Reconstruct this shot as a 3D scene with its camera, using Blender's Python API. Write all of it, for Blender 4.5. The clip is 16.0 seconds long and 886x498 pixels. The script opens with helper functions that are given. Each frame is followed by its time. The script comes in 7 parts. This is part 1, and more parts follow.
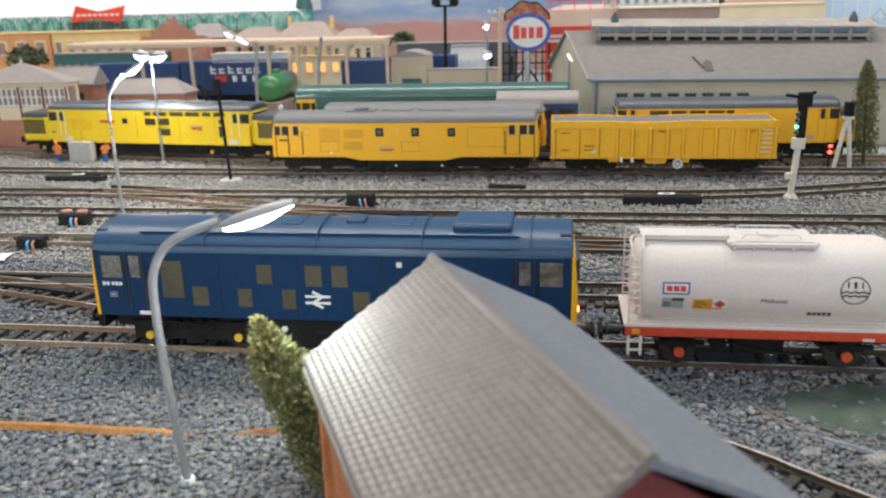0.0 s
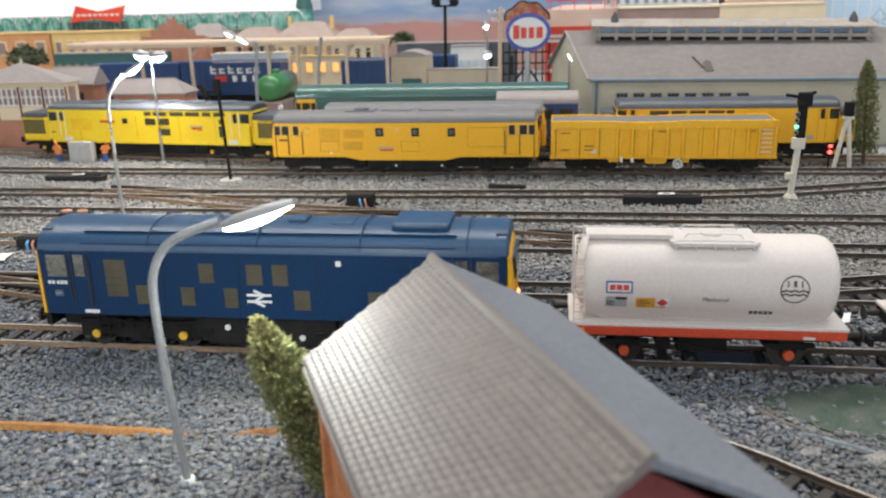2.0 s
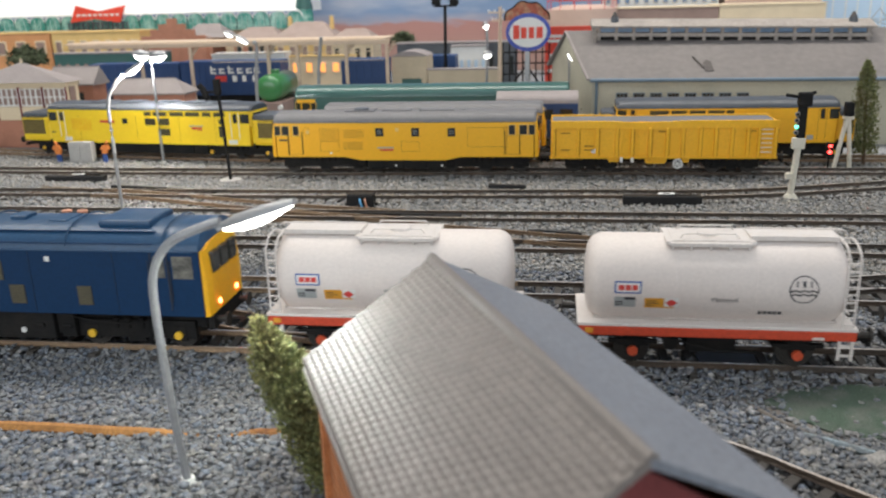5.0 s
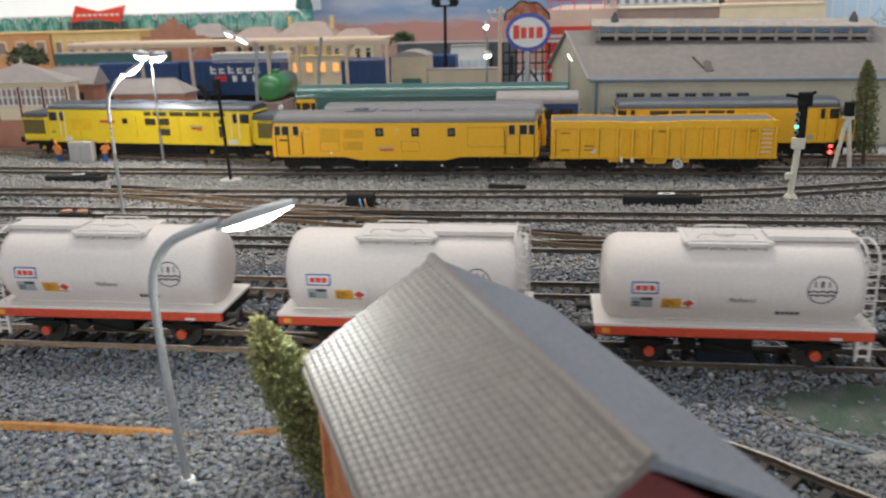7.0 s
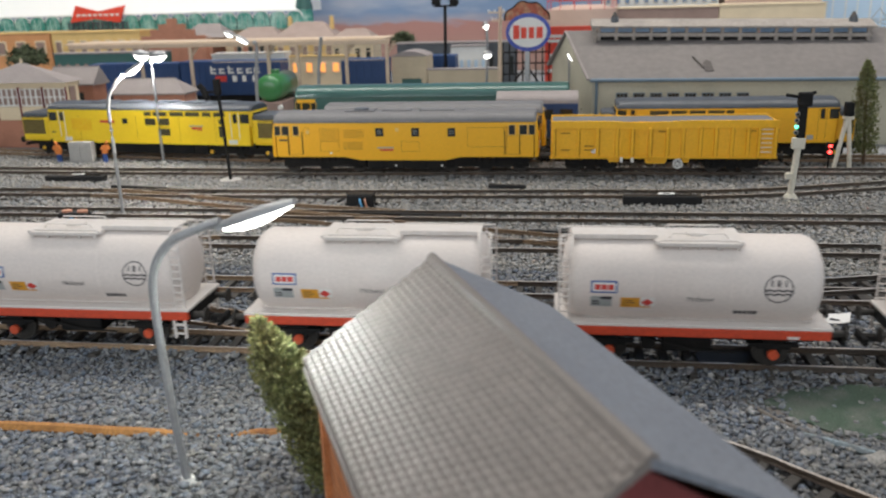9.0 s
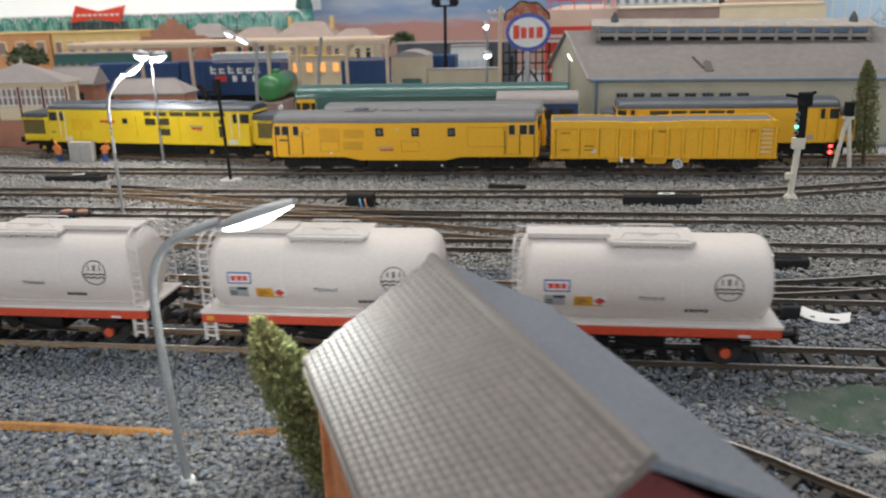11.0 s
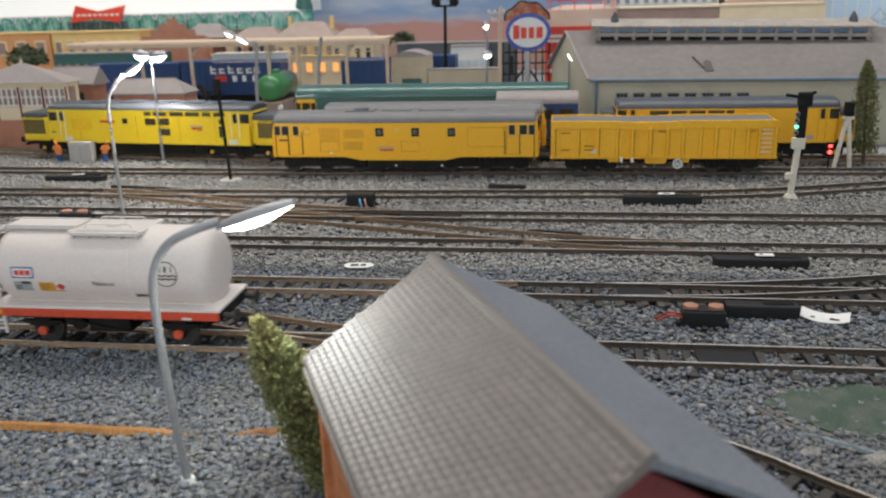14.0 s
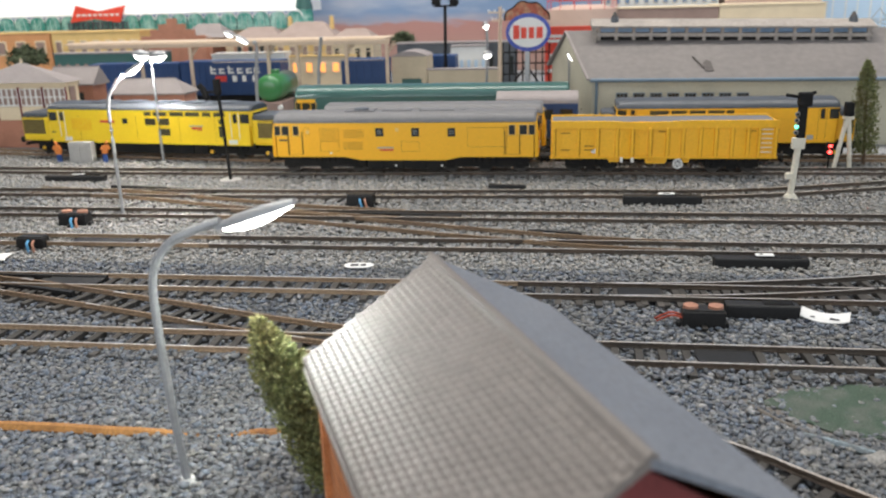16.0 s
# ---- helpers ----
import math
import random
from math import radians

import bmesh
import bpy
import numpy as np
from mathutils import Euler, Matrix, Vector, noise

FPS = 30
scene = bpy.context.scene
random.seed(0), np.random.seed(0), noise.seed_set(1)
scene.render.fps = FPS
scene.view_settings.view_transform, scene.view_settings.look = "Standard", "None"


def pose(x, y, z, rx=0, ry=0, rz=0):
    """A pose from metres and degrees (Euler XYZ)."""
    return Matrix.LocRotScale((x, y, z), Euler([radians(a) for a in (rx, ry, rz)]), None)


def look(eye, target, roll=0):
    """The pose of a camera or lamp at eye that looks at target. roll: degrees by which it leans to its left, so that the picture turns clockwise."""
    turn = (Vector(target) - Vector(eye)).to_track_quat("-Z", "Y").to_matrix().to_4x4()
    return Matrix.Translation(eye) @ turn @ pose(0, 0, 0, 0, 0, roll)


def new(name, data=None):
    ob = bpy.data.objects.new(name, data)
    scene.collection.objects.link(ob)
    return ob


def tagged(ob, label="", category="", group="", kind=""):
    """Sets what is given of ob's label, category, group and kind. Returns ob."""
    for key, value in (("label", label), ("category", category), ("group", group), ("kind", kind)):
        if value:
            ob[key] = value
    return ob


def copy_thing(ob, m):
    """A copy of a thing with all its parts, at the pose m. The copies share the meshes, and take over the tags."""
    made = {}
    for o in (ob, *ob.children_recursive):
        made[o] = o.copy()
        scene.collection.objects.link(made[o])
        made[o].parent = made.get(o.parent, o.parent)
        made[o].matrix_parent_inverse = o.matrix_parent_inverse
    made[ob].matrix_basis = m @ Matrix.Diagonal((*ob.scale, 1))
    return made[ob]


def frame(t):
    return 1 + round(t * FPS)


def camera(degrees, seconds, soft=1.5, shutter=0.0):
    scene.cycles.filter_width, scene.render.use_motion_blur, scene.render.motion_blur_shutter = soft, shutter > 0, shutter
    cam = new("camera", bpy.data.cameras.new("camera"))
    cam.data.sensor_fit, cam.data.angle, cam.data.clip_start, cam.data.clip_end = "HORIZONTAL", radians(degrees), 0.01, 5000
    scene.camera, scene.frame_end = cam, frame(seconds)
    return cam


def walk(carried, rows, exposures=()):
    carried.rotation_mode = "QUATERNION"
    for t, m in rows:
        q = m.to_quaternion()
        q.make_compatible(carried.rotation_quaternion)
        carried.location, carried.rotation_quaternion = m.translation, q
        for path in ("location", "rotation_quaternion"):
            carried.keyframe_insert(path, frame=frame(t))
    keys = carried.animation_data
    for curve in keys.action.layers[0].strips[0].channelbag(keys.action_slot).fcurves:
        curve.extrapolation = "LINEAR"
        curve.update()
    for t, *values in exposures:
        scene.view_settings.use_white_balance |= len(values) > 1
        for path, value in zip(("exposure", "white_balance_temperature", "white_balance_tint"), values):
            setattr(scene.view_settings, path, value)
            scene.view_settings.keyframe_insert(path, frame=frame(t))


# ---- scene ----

# A model railway in 4 mm scale: x runs along the tracks, y away from the viewer, z up.
EYE = Vector((0.0, 0.0, 0.1405))
AIM = Vector((-0.1348, 0.9463, -0.2938))
cam = camera(56.78, 16.0, soft=2.05, shutter=0.5)
cam.data.dof.use_dof, cam.data.dof.focus_distance, cam.data.dof.aperture_fstop = True, 0.4, 21.0
walk(cam, [(0.0, look(EYE, EYE + AIM, -1.534)), (16.0, look(EYE, EYE + AIM, -1.534))],
     exposures=[(0.0, 0.15), (4.0, 0.16), (6.3, -0.19), (12.5, -0.22), (14.0, -0.26), (14.5, -0.22), (15.0, -0.03), (15.5, 0.08), (16.0, 0.11)])

# ---- light ----
world = bpy.data.worlds.new("room_air")
scene.world = world
world.use_nodes = True
world.node_tree.nodes["Background"].inputs[0].default_value = (0.9, 0.95, 1.0, 1)
world.node_tree.nodes["Background"].inputs[1].default_value = 0.25


def area(name, eye, target, sx, sy, power, colour):
    d = bpy.data.lights.new(name, "AREA")
    d.shape, d.size, d.size_y, d.energy, d.color = "RECTANGLE", sx, sy, power, colour
    ob = new(name, d)
    ob.matrix_world = look(eye, target)
    return ob


area("ceiling_tube", (-0.75, 1.0, 1.44), (-0.75, 1.0, 0), 1.5, 0.3, 23, (1.0, 0.94, 0.85))
area("ceiling_tube", (0.7, 0.95, 1.44), (0.7, 0.95, 0), 1.5, 0.3, 15, (1.0, 0.95, 0.89))
area("ceiling_tube", (-0.1, -0.5, 1.44), (-0.1, -0.5, 0), 1.5, 0.3, 7, (0.9, 0.96, 1.0))
# soft fill added behind the viewer to brighten the near faces
area("window_light", (-0.6, -2.25, 0.55), (-0.3, 0.8, 0.0), 3.0, 1.1, 31, (0.93, 0.97, 1.0))
# cool light from the right, taken as that of a window
area("window_light", (2.75, 0.3, 0.65), (0.0, 0.4, 0.0), 1.6, 0.9, 16, (0.72, 0.86, 1.0))

RAIL = 0.0065


# ---- materials ----
def material(name, base, rough=0.5, metal=0.0, vary=0.15, fine=900, coarse=60, bump=0.0, spec=0.5, coat=0.0, island=0.0, tint=None, obj=0.0, hues=()):
    """Colour with fine grain and coarse stains; tint is the second colour of the stains."""
    m = bpy.data.materials.new(name)
    m.use_nodes = True
    nt = m.node_tree
    N, L = nt.nodes, nt.links
    b = N["Principled BSDF"]
    b.inputs["Roughness"].default_value, b.inputs["Metallic"].default_value = rough, metal
    b.inputs["Specular IOR Level"].default_value, b.inputs["Coat Weight"].default_value = spec, coat
    tc = N.new("ShaderNodeTexCoord")
    n1, n2 = N.new("ShaderNodeTexNoise"), N.new("ShaderNodeTexNoise")
    n1.inputs["Scale"].default_value, n2.inputs["Scale"].default_value = fine, coarse
    n1.inputs["Detail"].default_value, n2.inputs["Detail"].default_value = 3, 4
    for n in (n1, n2):
        L.new(tc.outputs["Object"], n.inputs["Vector"])
    second = tint or tuple(c * 0.6 for c in base)
    r2 = N.new("ShaderNodeMapRange")
    r2.inputs[1].default_value, r2.inputs[2].default_value = 0.42, 0.72
    r2.inputs[4].default_value = min(1.0, vary * 3)
    L.new(n2.outputs["Fac"], r2.inputs[0])
    mix = N.new("ShaderNodeMix")
    mix.data_type = "RGBA"
    mix.inputs[6].default_value, mix.inputs[7].default_value = (*base, 1), (*second, 1)
    L.new(r2.outputs[0], mix.inputs[0])
    if hues:
        # each loose piece takes a colour of its own
        gi, ramp = N.new("ShaderNodeNewGeometry"), N.new("ShaderNodeValToRGB")
        els = ramp.color_ramp.elements
        for i, c in enumerate(hues):
            e = els[i] if i < 2 else els.new(0.5)
            e.color = (*c, 1)
        for i, e in enumerate(els):
            e.position = i / (len(hues) - 1)
        for i, c in enumerate(hues):
            els[i].color = (*c, 1)
        L.new(gi.outputs["Random Per Island"], ramp.inputs[0])
        L.new(ramp.outputs[0], mix.inputs[6])
    hsv = N.new("ShaderNodeHueSaturation")
    r1 = N.new("ShaderNodeMapRange")
    r1.inputs[1].default_value, r1.inputs[2].default_value = 0.3, 0.7
    r1.inputs[3].default_value, r1.inputs[4].default_value = 1 - vary, 1 + vary
    L.new(n1.outputs["Fac"], r1.inputs[0])
    last = r1.outputs[0]
    for amount, kind in ((island, 0), (obj, 1)):
        if amount:
            g = N.new("ShaderNodeObjectInfo") if kind else N.new("ShaderNodeNewGeometry")
            r3 = N.new("ShaderNodeMapRange")
            r3.inputs[3].default_value, r3.inputs[4].default_value = 1 - amount, 1 + amount
            L.new(g.outputs["Random" if kind else "Random Per Island"], r3.inputs[0])
            mul = N.new("ShaderNodeMath")
            mul.operation = "MULTIPLY"
            L.new(last, mul.inputs[0])
            L.new(r3.outputs[0], mul.inputs[1])
            last = mul.outputs[0]
    L.new(last, hsv.inputs["Value"])
    L.new(mix.outputs[2], hsv.inputs["Color"])
    L.new(hsv.outputs[0], b.inputs["Base Color"])
    rr = N.new("ShaderNodeMapRange")
    rr.inputs[3].default_value, rr.inputs[4].default_value = max(0.02, rough - 0.08), min(1, rough + 0.1)
    L.new(n2.outputs["Fac"], rr.inputs[0])
    L.new(rr.outputs[0], b.inputs["Roughness"])
    if bump:
        bp = N.new("ShaderNodeBump")
        bp.inputs["Strength"].default_value, bp.inputs["Distance"].default_value = 0.6, bump
        L.new(n1.outputs["Fac"], bp.inputs["Height"])
        L.new(bp.outputs[0], b.inputs["Normal"])
    return m


def glowing(name, colour, strength):
    m = bpy.data.materials.new(name)
    m.use_nodes = True
    b = m.node_tree.nodes["Principled BSDF"]
    b.inputs["Base Color"].default_value = (*colour, 1)
    b.inputs["Emission Color"].default_value, b.inputs["Emission Strength"].default_value = (*colour, 1), strength
    return m


M = {
    "ballast": material("grey_ballast", (0.27, 0.28, 0.295), 0.9, vary=0.25, fine=900, coarse=25, bump=0.0006, tint=(0.15, 0.14, 0.135)),
    "stone": material("ballast_stone", (0.215, 0.233, 0.255), 0.85, vary=0.2, fine=1500, coarse=14, tint=(0.16, 0.155, 0.14), hues=((0.085, 0.1, 0.14), (0.22, 0.245, 0.285), (0.14, 0.175, 0.235), (0.17, 0.17, 0.17), (0.27, 0.285, 0.3), (0.115, 0.13, 0.16), (0.21, 0.205, 0.215), (0.17, 0.2, 0.245), (0.28, 0.27, 0.25), (0.14, 0.15, 0.175), (0.42, 0.41, 0.4))),
    "yard_stone": material("yard_ballast_stone", (0.285, 0.295, 0.295), 0.85, vary=0.2, fine=1500, coarse=10, tint=(0.23, 0.22, 0.2), hues=((0.19, 0.195, 0.205), (0.35, 0.355, 0.355), (0.28, 0.295, 0.315), (0.38, 0.365, 0.335), (0.25, 0.24, 0.225), (0.33, 0.335, 0.345), (0.34, 0.31, 0.275), (0.46, 0.45, 0.43))),
    "dusty": material("dusty_sleeper", (0.17, 0.158, 0.145), 0.8, vary=0.3, obj=0.3, tint=(0.06, 0.055, 0.05)),
    "sleeper": material("sleeper_plastic", (0.035, 0.032, 0.03), 0.65, vary=0.3, obj=0.3, tint=(0.09, 0.08, 0.07)),
    "rail": material("rail_steel", (0.075, 0.062, 0.052), 0.55, 0.2, vary=0.25, coarse=30, tint=(0.13, 0.085, 0.055)),
    "dark_grille": material("dark_olive_grille", (0.06, 0.052, 0.02), 0.6, vary=0.25, fine=2500),
    "orange_rust": material("orange_rust", (0.4, 0.185, 0.05), 0.75, vary=0.3, coarse=90, tint=(0.2, 0.08, 0.025)),
    "rail_top": material("polished_rail_head", (0.7, 0.65, 0.6), 0.3, 0.5, vary=0.2, coarse=25, tint=(0.52, 0.4, 0.29)),
    "tan_rail": material("tan_rusted_rail_side", (0.33, 0.235, 0.15), 0.65, 0.1, vary=0.25, coarse=45, tint=(0.22, 0.14, 0.09)),
    "rust_rail": material("rusty_rail", (0.25, 0.17, 0.105), 0.6, 0.2, vary=0.3, coarse=40, tint=(0.2, 0.14, 0.1)),
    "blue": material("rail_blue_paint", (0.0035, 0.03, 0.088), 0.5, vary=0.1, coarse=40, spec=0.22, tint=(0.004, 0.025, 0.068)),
    # roof blue is lightened to stand for the ceiling light it reflects
    "blue_roof": material("ceiling_lit_blue_roof_paint", (0.014, 0.062, 0.14), 0.38, vary=0.15, coarse=35, spec=0.5, tint=(0.022, 0.06, 0.115)),
    "yellow": material("warning_yellow_paint", (0.87, 0.45, 0.012), 0.42, vary=0.06, coarse=40, tint=(0.8, 0.41, 0.012)),
    "lemon": material("lemon_yellow_paint", (0.9, 0.63, 0.02), 0.42, vary=0.05, coarse=40, tint=(0.86, 0.6, 0.02)),
    "wagon_yellow": material("weathered_wagon_yellow", (0.88, 0.47, 0.015), 0.5, vary=0.1, coarse=60, tint=(0.76, 0.37, 0.015)),
    "roof_grey": material("roof_grey_paint", (0.165, 0.163, 0.17), 0.6, vary=0.15, coarse=50, tint=(0.15, 0.15, 0.155)),
    "dark_roof": material("dark_grey_roof_paint", (0.075, 0.085, 0.1), 0.4, vary=0.15, coarse=50),
    "white": material("tank_white_paint", (0.7, 0.635, 0.6), 0.55, vary=0.05, coarse=40, spec=0.3, tint=(0.66, 0.58, 0.52)),
    "tank_fitting": material("off_white_tank_fitting", (0.66, 0.615, 0.585), 0.5, vary=0.07, coarse=120, tint=(0.52, 0.45, 0.38)),
    "plain_white": material("white_paint", (0.75, 0.75, 0.73), 0.5, vary=0.05),
    "red": material("red_frame_paint", (0.56, 0.06, 0.02), 0.5, vary=0.16, tint=(0.36, 0.04, 0.018)),
    "axle_red": material("axle_box_red", (0.55, 0.075, 0.025), 0.5, vary=0.1),
    "axle_yellow": material("axle_box_yellow", (0.75, 0.45, 0.03), 0.5, vary=0.1),
    "black": material("frame_black", (0.009, 0.009, 0.0095), 0.7, spec=0.2, vary=0.25, coarse=90, tint=(0.022, 0.02, 0.018)),
    "steel": material("wheel_steel", (0.05, 0.046, 0.042), 0.5, 0.5, vary=0.2),
    "cab_glass": material("pale_cab_glass", (0.17, 0.165, 0.14), 0.1, vary=0.3, coarse=200, spec=0.8, tint=(0.05, 0.05, 0.05)),
    "glass": material("dark_window_glass", (0.03, 0.035, 0.035), 0.08, vary=0.1, spec=0.8),
    "grille": material("olive_grille", (0.085, 0.075, 0.045), 0.6, vary=0.25, fine=2500),
    "decal_white": material("white_transfer", (0.75, 0.75, 0.73), 0.5, vary=0.04),
    "decal_black": material("black_transfer", (0.035, 0.035, 0.042), 0.5, vary=0.1),
    "decal_blue": material("blue_transfer", (0.04, 0.1, 0.33), 0.5, vary=0.05),
    "decal_red": material("red_transfer", (0.6, 0.05, 0.04), 0.5, vary=0.05),
    "decal_orange": material("orange_transfer", (0.7, 0.33, 0.03), 0.5, vary=0.08),
    "tile": material("slate_tile", (0.168, 0.147, 0.136), 0.48, vary=0.12, fine=1200, coarse=45, obj=0.08, island=0.08, tint=(0.18, 0.155, 0.14)),
    # slate of the right slope, with the cool light it reflects tinted in
    "slate_plain": material("blue_sheen_slate_card", (0.165, 0.178, 0.208), 0.55, vary=0.2, fine=700, coarse=38, tint=(0.2, 0.215, 0.245)),
    "brick": material("orange_brick", (0.42, 0.15, 0.05), 0.8, vary=0.2, fine=1600, coarse=120, bump=0.0003),
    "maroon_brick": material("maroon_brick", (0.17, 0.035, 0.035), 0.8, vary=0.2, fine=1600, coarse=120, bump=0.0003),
    "post": material("galvanised_post", (0.36, 0.37, 0.38), 0.4, 0.5, vary=0.1, coarse=80),
    "beige": material("beige_render", (0.56, 0.47, 0.34), 0.8, vary=0.1, coarse=40),
    "green": material("loco_green_paint", (0.038, 0.115, 0.105), 0.32, vary=0.08, coarse=40, coat=0.2),
    "leaf": material("fibre_foliage", (0.17, 0.19, 0.075), 0.85, vary=0.3, island=0.45, coarse=70, tint=(0.12, 0.085, 0.03)),
    "bark": material("trunk_bark", (0.1, 0.06, 0.035), 0.9, vary=0.3),
    "shed_roof": material("weathered_shed_roof", (0.185, 0.168, 0.162), 0.75, vary=0.1, fine=160, coarse=26, tint=(0.14, 0.13, 0.128)),
    "shed_wall": material("cream_shed_wall", (0.5, 0.47, 0.37), 0.8, vary=0.1, coarse=30),
    "gutter": material("blue_grey_gutter", (0.14, 0.2, 0.26), 0.5, vary=0.1),
    "board": material("painted_room_wall", (0.6, 0.6, 0.6), 0.9, vary=0.05, fine=40, coarse=3),
    "lamp": glowing("lamp_lens_glow", (1.0, 0.97, 0.92), 11.0),
}


# ---- mesh helpers ----
def part(name, bm, mat, parent=None, label="", smooth=False):
    me = bpy.data.meshes.new(name)
    bm.normal_update()
    bm.to_mesh(me)
    bm.free()
    me.materials.append(mat)
    if smooth:
        me.shade_smooth()
        me.set_sharp_from_angle(angle=radians(35))
    ob = new(name, me)
    if parent:
        ob.parent = parent
    if label:
        ob["label"] = label
    return ob


def thing(name, at, label, category, group="", kind="", turn=0.0):
    e = new(name)
    e.empty_display_size = 0.01
    e.matrix_basis = pose(*at, 0, 0, turn)
    return tagged(e, label, category, group, kind)


def box(bm, x0, x1, y0, y1, z0, z1, bevel=0.0, m=None):
    r = bmesh.ops.create_cube(bm, size=1.0)
    vs = r["verts"]
    t = Matrix.LocRotScale(((x0 + x1) / 2, (y0 + y1) / 2, (z0 + z1) / 2), None, (x1 - x0, y1 - y0, z1 - z0))
    bmesh.ops.transform(bm, matrix=t, verts=vs)
    if bevel:
        es = list({e for v in vs for e in v.link_edges})
        g = bmesh.ops.bevel(bm, geom=es, offset=bevel, segments=2, affect="EDGES", profile=0.6)
        vs = list({v for f in g["faces"] for v in f.verts} | {v for v in vs if v.is_valid})
    if m:
        bmesh.ops.transform(bm, matrix=m, verts=vs)
    return bm


def cyl(bm, a, b, r, r2=None, seg=12):
    a, b = Vector(a), Vector(b)
    g = bmesh.ops.create_cone(bm, cap_ends=True, segments=seg, radius1=r, radius2=r if r2 is None else r2, depth=(b - a).length)
    t = Matrix.Translation((a + b) / 2) @ (b - a).to_track_quat("Z", "Y").to_matrix().to_4x4()
    bmesh.ops.transform(bm, matrix=t, verts=g["verts"])
    return bm


def tube(bm, pts, r, seg=8):
    """A round bar along a line of points."""
    rings = []
    pts = [Vector(p) for p in pts]
    for i, p in enumerate(pts):
        d = (pts[min(i + 1, len(pts) - 1)] - pts[max(i - 1, 0)]).normalized()
        q = d.to_track_quat("Z", "Y")
        rad = r[i] if isinstance(r, (list, tuple)) else r
        rings.append([bm.verts.new(p + q @ Vector((rad * math.cos(k * math.tau / seg), rad * math.sin(k * math.tau / seg), 0))) for k in range(seg)])
    for a, b in zip(rings, rings[1:]):
        for k in range(seg):
            bm.faces.new((a[k], a[(k + 1) % seg], b[(k + 1) % seg], b[k]))
    bm.faces.new(rings[0][::-1])
    bm.faces.new(rings[-1])
    return bm


def loft(bm, rings):
    """Closed rings of equal count, joined and capped."""
    vr = [[bm.verts.new(p) for p in ring] for ring in rings]
    n = len(vr[0])
    for a, b in zip(vr, vr[1:]):
        for k in range(n):
            bm.faces.new((a[k], a[(k + 1) % n], b[(k + 1) % n], b[k]))
    bm.faces.new(vr[0][::-1])
    bm.faces.new(vr[-1])
    return bm


def prism(bm, poly, y0, y1):
    """An (x, z) outline drawn out from y0 to y1."""
    return loft(bm, [[(x, y0, z) for x, z in poly], [(x, y1, z) for x, z in poly]])


def fresh():
    return bmesh.new()


def bent(pts, steps=6):
    """A smooth line through points."""
    pts = [Vector(p) for p in pts]
    out = []
    for i in range(len(pts) - 1):
        p0, p1, p2, p3 = pts[max(i - 1, 0)], pts[i], pts[i + 1], pts[min(i + 2, len(pts) - 1)]
        for s in range(steps):
            t = s / steps
            out.append(0.5 * ((2 * p1) + (p2 - p0) * t + (2 * p0 - 5 * p1 + 4 * p2 - p3) * t * t + (3 * p1 - p0 - 3 * p2 + p3) * t ** 3))
    return out + [pts[-1]]


# ---- the setting ----
def setting():
    bm = box(fresh(), -1.7, 1.5, -0.3, 1.75, -0.03, 0.0)
    g = part("ground", bm, M["ballast"])
    tagged(g, "baseboard covered in fine grey stone ballast", "ground", kind="structure")
    for name, b in (("floor", (-3, 3, -2.5, 3.0, -1.0, -0.9)), ("ceiling", (-3, 3, -2.5, 3.0, 1.5, 1.6)),
                    ("wall_north", (-3, 3, 2.8, 3.0, -0.9, 1.5)), ("wall_south", (-3, 3, -2.5, -2.3, -0.9, 1.5)),
                    ("wall_west", (-3, -2.8, -2.3, 2.8, -0.9, 1.5)), ("wall_east", (2.8, 3, -2.3, 2.8, -0.9, 1.5))):
        if name == "wall_south":
            continue
        tagged(part(name, box(fresh(), *b), M["board"]), "plain painted room " + name.split("_")[0], name.split("_")[0], kind="structure")
    for x in (-1.5, -0.1, 1.3):
        for y in (-0.2, 1.6):
            leg = part("trestle_leg", box(fresh(), x - 0.035, x + 0.035, y - 0.035, y + 0.035, -0.9, -0.03), M["board"])
            tagged(leg, "square wooden leg under the baseboard", "leg", "baseboard legs", "structure")
    # the wall behind the viewer, with a wide window added for the fill light
    w = part("wall_south", box(fresh(), -3, 3, -2.5, -2.3, -0.9, -0.02), M["board"])
    tagged(w, "plain painted room wall with added wide window", "wall", kind="structure")
    for b in ((-3, 3, -2.5, -2.3, 1.12, 1.5), (-3, -2.12, -2.5, -2.3, -0.02, 1.12), (0.92, 3, -2.5, -2.3, -0.02, 1.12)):
        part("wall_section", box(fresh(), *b), M["board"], w)
    f = tagged(new("window_1"), "wide white-framed window, unseen, added for the front fill light", "window", kind="structure")
    for b in ((-2.12, 0.92, -2.46, -2.4, -0.02, 0.03), (-2.12, 0.92, -2.46, -2.4, 1.07, 1.12), (-2.12, -2.07, -2.46, -2.4, 0.03, 1.07), (0.87, 0.92, -2.46, -2.4, 0.03, 1.07), (-0.62, -0.57, -2.46, -2.4, 0.03, 1.07)):
        part("window_frame", box(fresh(), *b, 0.004), M["board"], f)
    for x, y in ((-0.75, 1.0), (0.7, 0.95), (-0.1, -0.5)):
        c = tagged(new("ceiling_light"), "white fluorescent ceiling light", "ceiling light", "ceiling lights")
        part("frame", box(fresh(), x - 0.79, x + 0.79, y - 0.18, y + 0.18, 1.455, 1.5, 0.005), M["board"], c)


setting()

SLEEPER = bpy.data.meshes.new("sleeper")
_b = box(fresh(), -0.0016, 0.0016, -0.0155, 0.0155, 0.0015, 0.0043, 0.0003)
_b.to_mesh(SLEEPER)
_b.free()
